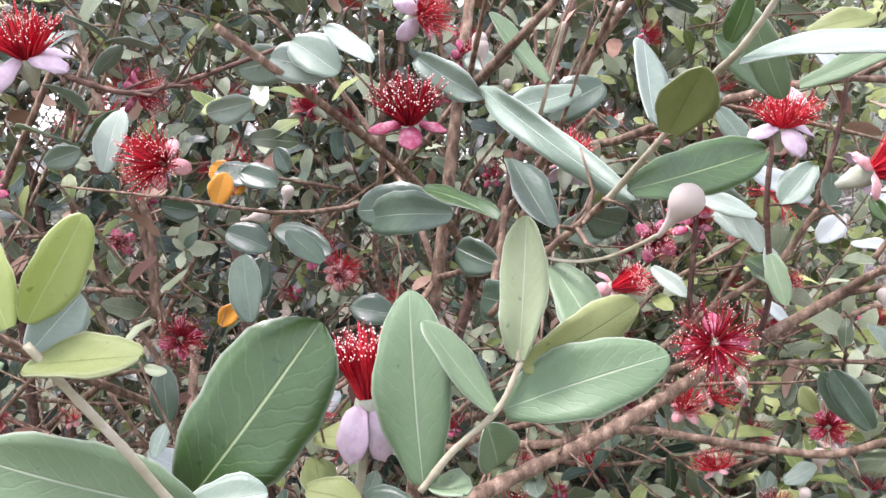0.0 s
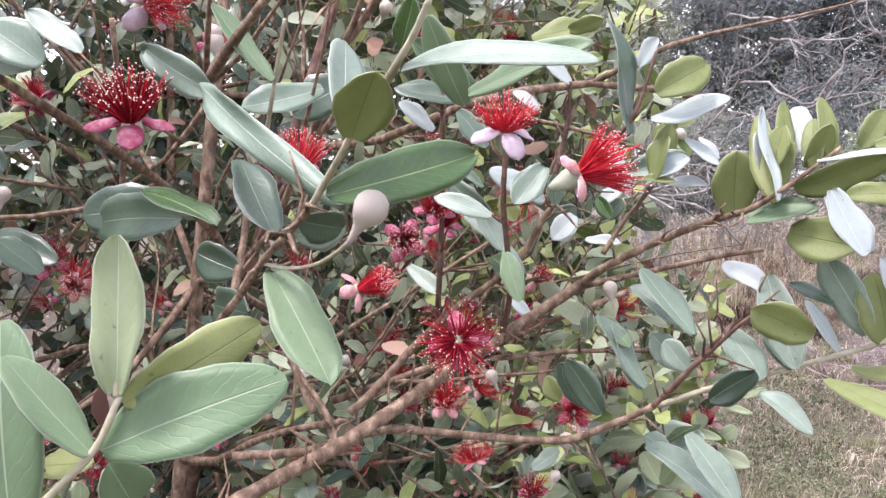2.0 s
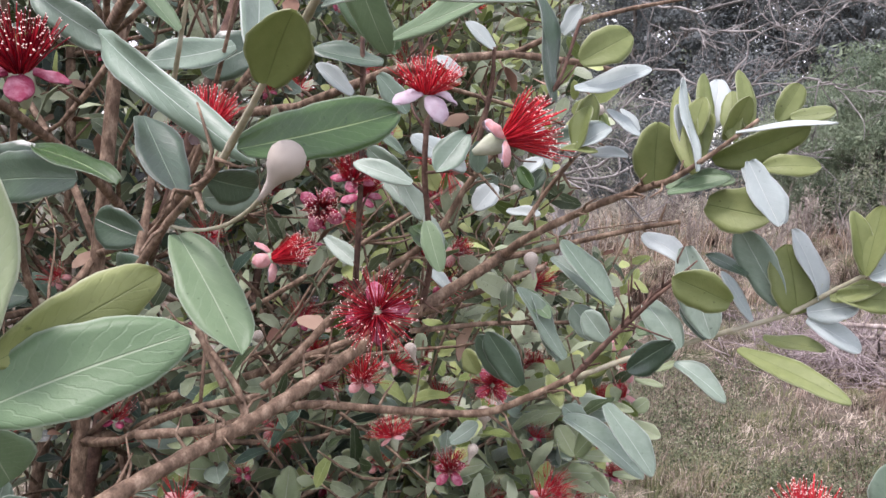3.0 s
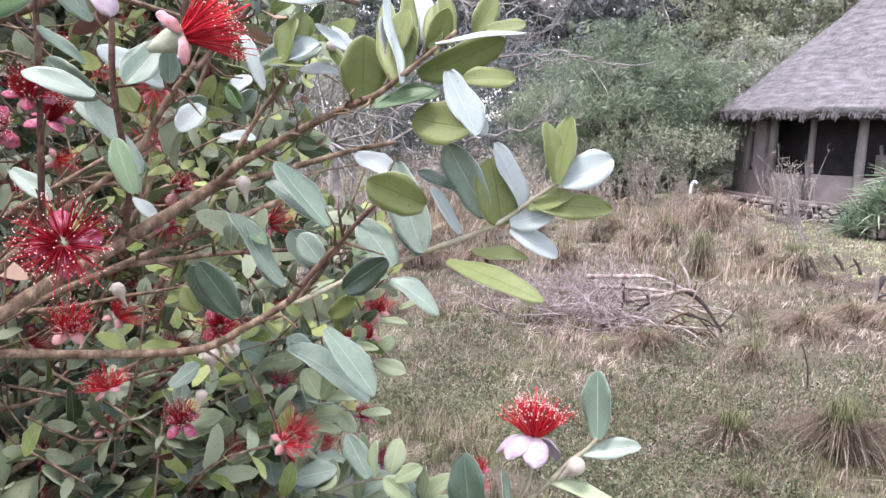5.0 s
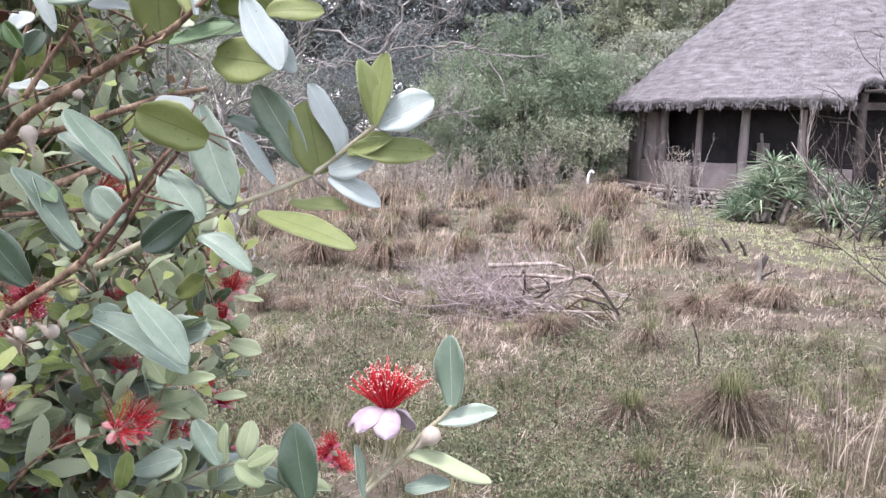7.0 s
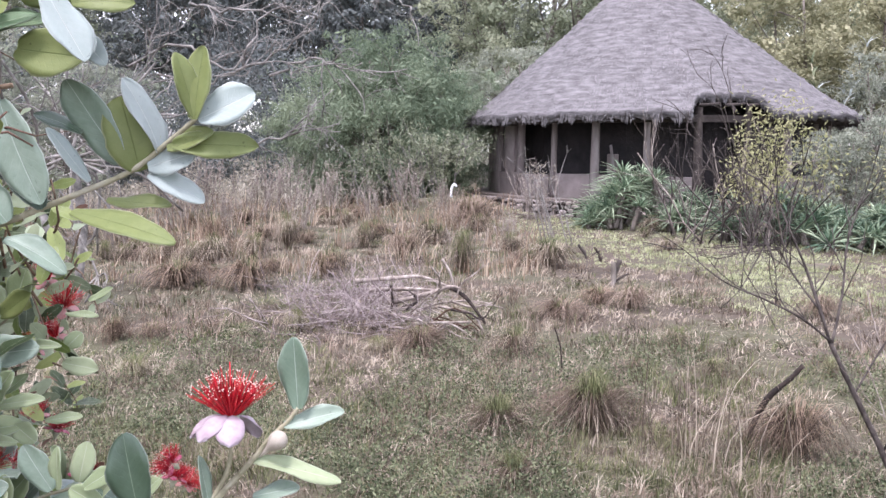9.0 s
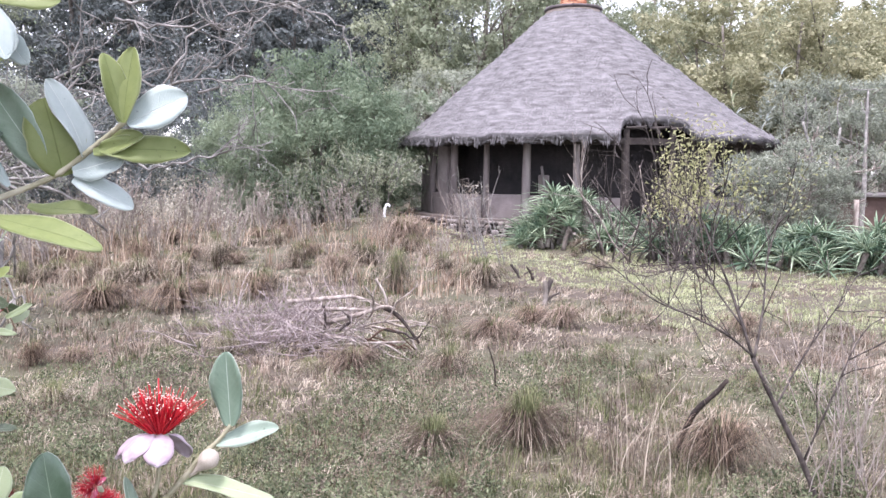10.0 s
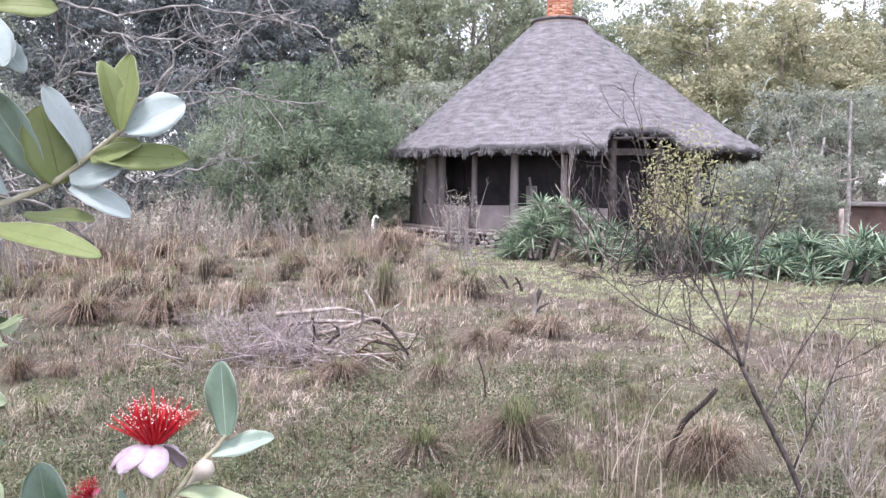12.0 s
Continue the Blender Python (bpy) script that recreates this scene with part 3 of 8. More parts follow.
V, F = tube_data([Vector((0.93 * math.cos(w), -0.4 + 0.93 * math.sin(w), ZT + 0.07)) for w in np.linspace(0, 2 * math.pi, 33)], 0.06, 0.06, 6, 0.05)
child("collar", mesh_of("collar", V, F, [TIN]), hut, label="dark ring that binds the thatch round the chimney")
child("cap", ring_wall("cap", 0.3, 0.92, ZT - 0.1, ZT + 0.12, -180, 180, [MORTAR], 24), hut, Matrix.Translation((0, -0.4, 0)), "pale mortar skirt")
# a small board leaning inside
bm = bmesh.new()
box(bm, -0.03, -0.16, 0, 0.03, 0.16, 0.55, 0.01)
board = part("notice_board", bm, DAUB, hut, "small pale board behind a post")
board.matrix_basis = Matrix.Translation(round_at(4.8, -12.5, 1.2)) @ pose(0, 0, 0, 0, 6, -12)

# terrace wall of field stones
wall = tagged(thing("terrace_wall", "low dry stone wall in front of the hut", "stone wall", hut.matrix_basis.copy()), kind="structure")
# dark core: shade in the gaps between stones put into its colour
child("wall_core", ring_wall("wall_core", 5.98, 6.30, 0, 0.42, -75, 8, [DARKWOOD_SHADE], 40), wall)
stone_meshes = []
for i in range(7):
    bm = bmesh.new()
    bmesh.ops.create_icosphere(bm, subdivisions=2, radius=1.0)
    rr = np.random.default_rng(50 + i)
    for v in bm.verts:
        c = v.co
        k = 1 / max(abs(c.x), abs(c.y), abs(c.z)) ** 0.6
        v.co = c * k * (1 + 0.16 * noise.noise(c * 1.7 + Vector((i * 9, 0, 0))))
    me = bpy.data.meshes.new("stone")
    bm.to_mesh(me)
    bm.free()
    me.materials.append(STONE)
    stone_meshes.append(me)
for row in range(4):
    a = -74 + r.uniform(0, 1)
    while a < 7:
        w = r.uniform(0.7, 3.0)
        h = r.uniform(0.035, 0.07)
        m = Matrix.Translation(round_at(6.31 + r.uniform(-0.06, 0.05), a + w / 2, 0.06 + 0.11 * row + r.uniform(-0.03, 0.03))) @ pose(0, 0, 0, r.uniform(-12, 12), r.uniform(-12, 12), a + w / 2 + r.uniform(-15, 15)) @ Matrix.Diagonal((0.09, 6.3 * radians(w) * 0.42, h, 1))
        child("stone", stone_meshes[int(r.integers(7))], wall, m)
        a += w

# shed behind the aloes
sh = thing("brick_shed", "low red-walled shed with a flat sheet roof", "shed", Matrix.Translation(toward(82.6, 29)) @ pose(0, 0, 0, 0, 0, -80))
bm = bmesh.new()
box(bm, -2.2, -1.4, 0, 2.2, 1.4, 1.18, 0.02)
part("wall", bm, SHEDWALL, sh)
bm = bmesh.new()
box(bm, -2.4, -1.6, 1.18, 2.4, 1.6, 1.28, 0.015)
part("roof", bm, SHEDROOF, sh, "pale weathered sheet roof")
bm = bmesh.new()
box(bm, 0.2, 0.2, 1.282, 0.5, 0.5, 2.1, 0.02)
part("flue", bm, POLE, sh, "grey flue post on the roof")

# a small white object of unknown kind by the terrace, built as a bent pipe
wp = toward(47.1, 22.6)
wp.z = lie(wp.x, wp.y) - 0.03
v, f = tube_data(spline([wp, wp + Vector((0.0, 0.0, 0.2)), wp + Vector((0.02, -0.03, 0.33)), wp + Vector((0.05, -0.08, 0.38)), wp + Vector((0.09, -0.13, 0.32))], 5), 0.042, 0.032, 9, 0.05)
tagged(new("standpipe", mesh_of("standpipe", v, f, [WHITEFORM])), "short bent white object beside the terrace, its kind unknown", "pipe")


# ---- trees ----
def flakes(name, mids, radii, per, length, width, material, r, squash=0.8, lift=0.0):
    """Small leaves on the outside of many puffs, facing outward; lift turns their length upward."""
    mids, radii = np.asarray(mids, dtype=float), np.asarray(radii, dtype=float)
    n = len(mids) * per
    u = r.normal(0, 1, (n, 3))
    u /= np.linalg.norm(u, axis=1)[:, None]
    c = np.repeat(mids, per, 0) + u * (np.repeat(radii, per) * r.uniform(0.45, 1.1, n))[:, None] * np.array([1, 1, squash])
    nn = u + r.normal(0, 0.38, (n, 3)) + np.array([0, 0, 0.25])
    nn /= np.linalg.norm(nn, axis=1)[:, None]
    a = np.cross(nn, r.normal(0, 1, (n, 3))) + np.array([0, 0, lift])
    a /= np.linalg.norm(a, axis=1)[:, None]
    b = np.cross(nn, a)
    b /= np.linalg.norm(b, axis=1)[:, None]
    L = length * r.uniform(0.6, 1.35, (n, 1))
    W = width * r.uniform(0.6, 1.35, (n, 1))
    v = np.stack([c - a * L * 0.5, c + b * W * 0.5 + a * L * 0.1, c + a * L * 0.5 - b * W * 0.15, c - b * W * 0.5], 1).reshape(-1, 3)
    me = bpy.data.meshes.new(name)
    me.vertices.add(4 * n)
    me.vertices.foreach_set("co", v.astype(np.float32).ravel())
    me.loops.add(4 * n)
    me.loops.foreach_set("vertex_index", np.arange(4 * n, dtype=np.int32))
    me.polygons.add(n)
    me.polygons.foreach_set("loop_start", np.arange(0, 4 * n, 4, dtype=np.int32))
    me.materials.append(material)
    me.update(calc_edges=True)
    return me


def crown_clumps(H, W, z0, clusters, subs, r, puff, cone=0.0):
    """Limb ends in an uneven crown with gaps, and the leaf puffs round each."""
    mids, puffs, radii = [], [], []
    for c in range(clusters):
        while True:
            q = r.uniform(-1, 1, 3)
            if 0.45 < np.linalg.norm(q) < 1:
                break
        k = 1 + 0.35 * noise.noise(Vector(q * 1.6) + Vector((H, W, 0)))
        thin = 1 - cone * (0.5 + 0.5 * q[2])
        mid = np.array([q[0] * W / 2 * k * thin, q[1] * W / 2 * k * thin, z0 + (H - z0) * (0.5 + 0.5 * q[2] * k)])
        mids.append(mid)
        s = (H - z0 + W) / 2 * puff * r.uniform(0.6, 1.3)
        for j in range(subs):
            puffs.append(mid + r.normal(0, 0.75, 3) * s * np.array([1, 1, 0.7]))
            radii.append(s * r.uniform(0.3, 0.75))
    return mids, puffs, radii


def tree(name, label, H, W, z0, leaf, clusters, subs, per, ll, lw, seed, trunk_r=None, trunks=1, puff=0.1, squash=0.8, cone=0.0, lift=0.0, category="tree"):
    r = np.random.default_rng(seed)
    t = thing(name, label, category)
    mids, puffs, radii = crown_clumps(H, W, z0, clusters, subs, r, puff, cone)
    stems = []
    tr = trunk_r or H * 0.016
    for k in range(trunks):
        off = Vector((r.uniform(-1, 1), r.uniform(-1, 1), 0)) * (0.25 * W * 0.4 if trunks > 1 else 0)
        line = [off * 0.3, off * 0.5 + Vector((r.normal(0, 0.1), r.normal(0, 0.1), H * 0.25)), off + Vector((r.normal(0, 0.25), r.normal(0, 0.25), H * 0.55)), off * 1.3 + Vector((r.normal(0, 0.4), r.normal(0, 0.4), H * 0.86))]
        stems.append((spline(line, 3), tr, tr * 0.3, 7))
        sp = spline(line, 3)
        for mid in mids[k::trunks][:14]:
            a = sp[int(min(len(sp) - 1, max(2, (mid[2] / H - 0.12) * len(sp))))]
            m = Vector(mid)
            stems.append((spline([a, a.lerp(m, 0.5) + Vector(r.normal(0, 0.03 * H, 3)), m], 2), tr * 0.32, tr * 0.07, 4))
    child("trunk", tubes("trunk", stems, TRUNK), t)
    tagged(child("crown", flakes("crown", puffs, radii, per, ll, lw, leaf, r, squash, lift), t), kind="stuff")
    tagged(child("inner_crown", flakes("inner_crown", mids, [(H - z0 + W) / 2 * puff * 0.6] * len(mids), 30, ll * 1.8, lw * 2.4, leaf, r, squash), t), kind="stuff")
    return t


def plant(proto, places, group):
    """Stand the first of a kind and copies of it at (bearing, distance, turn, size)."""
    for i, (az, d, turn, s) in enumerate(places):
        m = Matrix.Translation(toward(az, d)) @ pose(0, 0, 0, 0, 0, turn)
        if i == 0:
            proto.matrix_basis = m
            proto.scale = (s, s, s)
            tagged(proto, group=group)
        else:
            c = copy_thing(proto, m)
            c.scale = (s, s, s)


pine = tree("pine_tree", "tall dark pine with a dense ragged crown", 17, 7.5, 2.0, PINE, 95, 5, 42, 0.26, 0.075, 11, puff=0.10, squash=0.5, cone=0.35)
plant(pine, [(41, 50, 0, 1.0), (44.5, 54, 70, 1.05), (48, 56, 150, 0.95), (37.5, 52, 200, 0.95), (34, 54, 20, 1.0), (30, 51, 110, 0.95), (26, 53, 250, 1.0)], "pines behind the meadow")
euc = tree("eucalyptus_tree", "tall eucalyptus with an airy olive crown and pale stems", 16, 8.5, 3.0, EUC, 95, 6, 44, 0.17, 0.085, 12, trunks=2, puff=0.095)
plant(euc, [(50.5, 46, 0, 0.95), (54.5, 44, 80, 1.0), (58, 50, 160, 1.0), (62.5, 56, 220, 0.92), (66.5, 58, 300, 1.0), (47, 62, 30, 1.0), (71, 60, 60, 1.0), (75.5, 58, 120, 0.9), (81, 58, 200, 1.0), (87, 56, 270, 1.05), (18, 50, 300, 1.0)], "eucalypts behind the hut")
gold = tree("golden_tree", "broad tree with yellowish green rounded crown", 10.2, 9.5, 2.2, GOLD, 110, 6, 56, 0.13, 0.08, 13, trunks=2, puff=0.085)
plant(gold, [(70.5, 41, 0, 1.0), (75.0, 40, 100, 0.98), (79.5, 43, 200, 0.92)], "golden trees beyond the hut")
grey = tree("grey_shrub_tree", "grey-green bushy tree at the meadow's edge", 6.5, 6.0, 0.3, WOODS, 70, 6, 44, 0.10, 0.055, 14, trunks=3, puff=0.10)
plant(grey, [(75.5, 33, 0, 0.85), (79.0, 31, 90, 0.8), (73.4, 20.6, 140, 0.36), (75.6, 21.4, 30, 0.42), (77.6, 23.0, 70, 0.3), (84.0, 34, 180, 0.9), (21, 30, 40, 0.75), (29, 36, 20, 0.62), (24, 35, 60, 0.75), (34, 38, 260, 0.55), (16, 34, 10, 1.0), (9, 36, 200, 1.1), (51.5, 36, 120, 1.0), (-58, 14, 0, 0.95), (-40, 13.5, 160, 0.95), (-24, 14.5, 220, 1.0), (-10, 14, 80, 0.95), (3, 15, 30, 0.95), (11, 17, 300, 0.9)], "grey-green bushes round the meadow")
will = tree("willow_shrub", "large feathery green shrub beside the hut", 5.6, 5.0, 0.1, WILLOW, 140, 6, 56, 0.13, 0.028, 15, trunks=5, trunk_r=0.05, puff=0.12, lift=0.8, category="shrub")
plant(will, [(42.5, 26.0, 0, 1.0), (46.3, 26.5, 120, 0.82), (38.9, 28, 220, 0.86)], "feathery shrubs beside the hut")
# pale arching shoots before the feathery shrubs
r = np.random.default_rng(19)
for az, d in ((41.0, 24.0), (43.2, 23.6), (44.6, 23.9), (46.2, 24.0)):
    o = toward(az, d)
    s = thing("arching_shoots", "loose pale arching shoots with small leaves", "shrub", Matrix.Translation(o), "shoots before the shrubs")
    st = []
    for k in range(7):
        one = grow(Vector((r.normal(0, 0.25), r.normal(0, 0.25), lie(o.x, o.y) - 0.02)), (r.normal(0, 0.3), r.normal(0, 0.3), 1), r.uniform(1.3, 2.4), 0.016, 2, r, 0.25, 3, 0.5, 0.5, 0.02, None, 5, 5)
        child("shoot", tubes("shoot", one, THORN), s)
        st += one
    c = np.array([tuple(q[0][i]) for q in st for i in (2, 5, -1)])
    c = np.repeat(c, 5, 0) + r.normal(0, 0.06, (len(c) * 5, 3))
    tagged(child("leafage", leaf_cloud("leafage", c, 0.12, 0.035, EUC, r), s), kind="stuff")
# closed woodland far behind
r = np.random.default_rng(21)
mids = []
for i in range(2600):
    az, d = r.uniform(15, 105) if i < 2200 else r.uniform(-75, 15), r.uniform(64, 82)
    hgt = 13 + 4 * noise.noise(Vector((az * 0.12, 0, 0))) + (3.5 if az < 58 else 0.5)
    mids.append(toward(az, d, r.uniform(0.3, 1) ** 0.7 * hgt))
tagged(new("far_woods", flakes("far_woods", mids, r.uniform(0.8, 1.9, 2600), 46, 0.42, 0.26, WOODS, r)), "distant mixed woodland", "woods", kind="stuff")

mids = []
for i in range(950):
    az, d = r.uniform(8, 53), r.uniform(58, 64)
    mids.append(toward(az, d, r.uniform(0.25, 1) ** 0.8 * (17 + 4 * noise.noise(Vector((az * 0.25, 3, 0))))))
tagged(new("far_pines", flakes("far_pines", mids, r.uniform(0.8, 1.7, 950), 50, 0.36, 0.16, PINE, r, 0.6)), "dark pine wood behind the meadow", "woods", kind="stuff")

# ---- meadow ----
def strewn(n, a0, a1, d0, d1, r, keep=None):
    """Places spread evenly over the view between two bearings and distances."""
    az = r.uniform(a0, a1, n)
    d = d0 * (d1 / d0) ** r.uniform(0, 1, n)
    x = EYE.x + d * np.sin(np.radians(az))
    y = EYE.y + d * np.cos(np.radians(az))
    if keep is not None:
        k = keep(x, y, d, az)
        x, y, d = x[k], y[k], d[k]
    z = lies(np.stack([x, y], 1)) - 0.01
    return np.stack([x, y, z], 1), d


def patch(x, y, s=0.45, o=0.0):
    return np.array([noise.noise(Vector((a * s, b * s, o))) for a, b in zip(x, y)])


def off_hut(x, y):
    return np.hypot(x - HUT.x, y - HUT.y) > 6.45


r = np.random.default_rng(31)


def on_lawn(x, y):
    """Whether a place lies on the mown strip, which widens towards the shed."""
    az = np.degrees(np.arctan2(x - EYE.x, y - EYE.y))
    d = np.hypot(x - EYE.x, y - EYE.y)
    return (az > 51) & (d + 3.4 * patch(x, y, 0.45, 9) > np.interp(az, [51, 57, 63, 70, 80], [18, 14.0, 11.6, 10.0, 9.4]))


def keep_dry(x, y, d, az):
    lawn = on_lawn(x, y)
    g = patch(x, y, 0.5, 3)
    return off_hut(x, y) & (~lawn | (r.uniform(0, 1, len(x)) < 0.22)) & (g + r.normal(0, 0.25, len(x)) > -0.15) & ((d > 4.6) | (az > 64) | (r.uniform(0, 1, len(x)) < 0.32))


def keep_green(x, y, d, az):
    g = patch(x, y, 0.5, 3)
    return off_hut(x, y) & ((g + r.normal(0, 0.3, len(x)) < 0.05) | on_lawn(x, y))


def tufts(name, label, n, per, a0, a1, d0, d1, low, high, spread, material, keep, lean=(0.15, 1.1), thin=1.0, category="grass"):
    """Grass in tufts: each leans its own way and has its own height, with patches of taller growth."""
    b, d = strewn(n, a0, a1, d0, d1, r, keep)
    k = len(b)
    tall = r.uniform(low, high, k) * (0.75 + 0.9 * np.clip(patch(b[:, 0], b[:, 1], 0.9, 44) + 0.25, 0, 0.9))
    way, ln = r.uniform(0, 2 * math.pi, k), r.uniform(lean[0], lean[1], k)
    b, d = np.repeat(b, per, 0), np.repeat(d, per)
    b[:, :2] += r.normal(0, 1, (k * per, 2)) * (spread * (0.7 + 0.03 * d))[:, None]
    az = np.repeat(way, per) + r.normal(0, 0.9, k * per)
    me = blades_az(name, b, np.repeat(tall, per) * r.uniform(0.45, 1.15, k * per), thin * (0.0022 + 0.00075 * d) * r.uniform(0.6, 1.4, k * per), np.repeat(ln, per) * r.uniform(0.4, 1.6, k * per), az, material, r, 2)
    tagged(new(name, me), label, category, kind="stuff")


tufts("dry_meadow_grass", "dry straw-coloured meadow grass", 14000, 13, -14, 94, 1.7, 32, 0.06, 0.2, 0.035, STRAW, lambda x, y, d, az: keep_dry(x, y, d, az) & (d + r.normal(0, 0.6, len(d)) > 2.8) & (az + r.normal(0, 6, len(az)) > 2))
tufts("pinkish_meadow_grass", "dry pinkish brown grass", 7500, 12, 8, 92, 2.3, 30, 0.07, 0.21, 0.035, PINK, lambda x, y, d, az: keep_dry(x, y, d, az) & (patch(x, y, 0.4, 12) > -0.05))
tufts("green_meadow_grass", "short green grass between the dry tufts", 6500, 12, 8, 92, 2.3, 30, 0.06, 0.2, 0.04, GREEN, lambda x, y, d, az: keep_green(x, y, d, az) & ~on_lawn(x, y))
tufts("near_green_grass", "fresh green grass blades near the shrub", 4200, 12, 10, 72, 2.2, 6.4, 0.05, 0.17, 0.035, GREEN, lambda x, y, d, az: patch(x, y, 0.7, 15) + 0.12 * (5.4 - d) > -0.05)
tufts("straw_litter", "pale straws lying flat on the meadow", 9000, 6, 10, 90, 2.3, 20, 0.07, 0.17, 0.08, STRAW, lambda x, y, d, az: off_hut(x, y) & ~on_lawn(x, y) & ((d > 4.6) | (az > 62) | (r.uniform(0, 1, len(x)) < 0.4)), (1.5, 2.3), 1.1)
tufts("brown_under_grass", "old brown grass under the tufts, their shade in its colour", 9000, 8, 10, 92, 2.3, 26, 0.04, 0.1, 0.05, OLD_SHADE_GRASS, lambda x, y, d, az: off_hut(x, y) & ~on_lawn(x, y) & ((patch(x, y, 0.8, 61) > 0.0) | (d < 6)))
tufts("lawn", "mown green lawn before the hut", 8500, 10, 50, 92, 7.2, 24, 0.035, 0.1, 0.05, LAWN, lambda x, y, d, az: off_hut(x, y) & on_lawn(x, y), thin=1.3, category="lawn")
# grass round the foot of the shrub
b, d = strewn(9000, -180, 180, 0.4, 4.5, r, lambda x, y, d, az: (np.hypot(x - 0.12, y - 1.2) > 0.2) & ((az < 8) | (d < 2.4)))
tagged(new("shrub_foot_grass", blades("shrub_foot_grass", b, r.uniform(0.05, 0.18, len(b)), 0.006, r.uniform(0.2, 1.4, len(b)), STRAW, r, 2)), "dry grass round the foot of the shrub", "grass", kind="stuff")
# low weeds near the shrub
b, d = strewn(9500, 12, 80, 2.4, 7.6, r, lambda x, y, d, az: patch(x, y, 0.6, 20) > -0.2 + 0.06 * (d - 4.5))
c = np.repeat(b, 16, 0) + r.normal(0, 1, (len(b) * 16, 3)) * np.array([0.035, 0.035, 0.045]) + np.array([0, 0, 0.07])
tagged(new("low_weeds", leaf_cloud("low_weeds", c, 0.028, 0.010, WEED, r)), "low small-leaved green weeds", "weeds", kind="stuff")
# tall dry stalks at the far edge of the field
b, d = strewn(7000, 18, 54, 11, 27, r, lambda x, y, d, az: off_hut(x, y) & (np.hypot(x - HUT.x, y - HUT.y) > 6.9) & (patch(x, y, 0.6, 33) > 0.1))
tagged(new("dry_stalks", blades("dry_stalks", b, r.uniform(0.2, 0.95, len(b)) * np.interp(d, [11, 16], [0.5, 1]), 0.009 + 0.0006 * d, r.uniform(0.05, 0.7, len(b)), STALK_DRY, r)), "tall dry stalks along the field's edge", "grass", kind="stuff")


def fountain(seed, n, material, reach, rise, width=0.009):
    """A dome of long blades that rise from one heart and hang down all round."""
    r = np.random.default_rng(seed)
    az = r.uniform(0, 2 * math.pi, n)
    out = np.stack([np.cos(az), np.sin(az), np.zeros(n)], 1)
    side = np.stack([-np.sin(az + 0.5), np.cos(az + 0.5), np.zeros(n)], 1)
    R = reach * r.uniform(0.35, 1.15, n)[:, None]
    Z = rise * r.uniform(0.55, 1.15, n)[:, None]
    fall = r.uniform(0.7, 1.0, n)[:, None]
    b0 = out * (0.05 * np.sqrt(r.uniform(0, 1, n)))[:, None]
    wig = r.normal(0, 0.06, (n, 3)) * np.array([1, 1, 0.5])
    rows = []
    K = 4
    for k in range(K + 1):
        t = k / K
        z = Z * (np.sin(math.pi * t * fall) + 0.12 * t * (1 - fall))
        p = b0 + out * R * (0.15 * t + 0.85 * t ** 1.4) + np.array([0, 0, 1.0]) * z + wig * t * t
        w = width * (1 - 0.8 * t)
        rows += [p - side * w / 2, p + side * w / 2]
    v = np.stack(rows, 1).reshape(-1, 3)
    m = 2 * (K + 1)
    f = np.concatenate([np.arange(n)[:, None] * m + np.array([[2 * k, 2 * k + 1, 2 * k + 3, 2 * k + 2]]) for k in range(K)])
    return mesh_of("blades", v, f.tolist(), [material])


TUS = [(fountain(1, 300, STRAW, 0.36, 0.34), fountain(11, 130, GREEN, 0.20, 0.42, 0.007), fountain(21, 240, OLD_SHADE_GRASS, 0.32, 0.27)),
       (fountain(2, 300, PINK, 0.40, 0.32), fountain(12, 60, GREEN, 0.18, 0.36, 0.007), fountain(22, 240, OLD_SHADE_GRASS, 0.34, 0.26)),
       (fountain(3, 240, STRAW, 0.32, 0.38), fountain(13, 220, GREEN, 0.26, 0.46, 0.007), fountain(23, 150, OLD_SHADE_GRASS, 0.25, 0.24)),
       (fountain(6, 300, RUST, 0.38, 0.34), fountain(16, 50, GREEN, 0.2, 0.42, 0.007), fountain(26, 280, OLD_SHADE_GRASS, 0.34, 0.28))]
NEAR = [(fountain(4, 260, STRAW, 0.46, 0.32, 0.0055), fountain(14, 170, GREEN, 0.20, 0.42, 0.005), fountain(24, 620, OLD_SHADE_GRASS, 0.33, 0.29, 0.006)),
        (fountain(5, 320, PINK, 0.46, 0.34, 0.0055), fountain(15, 60, GREEN, 0.2, 0.40, 0.005), fountain(25, 620, OLD_SHADE_GRASS, 0.34, 0.31, 0.006)),
        (fountain(7, 260, STRAW, 0.50, 0.30, 0.0055), fountain(17, 300, GREEN, 0.18, 0.42, 0.005), fountain(27, 700, OLD_SHADE_GRASS, 0.36, 0.30, 0.006)),
        (fountain(8, 320, RUST, 0.46, 0.36, 0.0055), fountain(18, 40, GREEN, 0.2, 0.40, 0.005), fountain(28, 620, OLD_SHADE_GRASS, 0.34, 0.31, 0.006))]
TUS_LABEL = ("straw-coloured drooping grass tussock with a green heart", "pinkish brown drooping dry grass tussock", "half green half dry grass tussock", "rust-brown dry grass tussock with a dark heart")


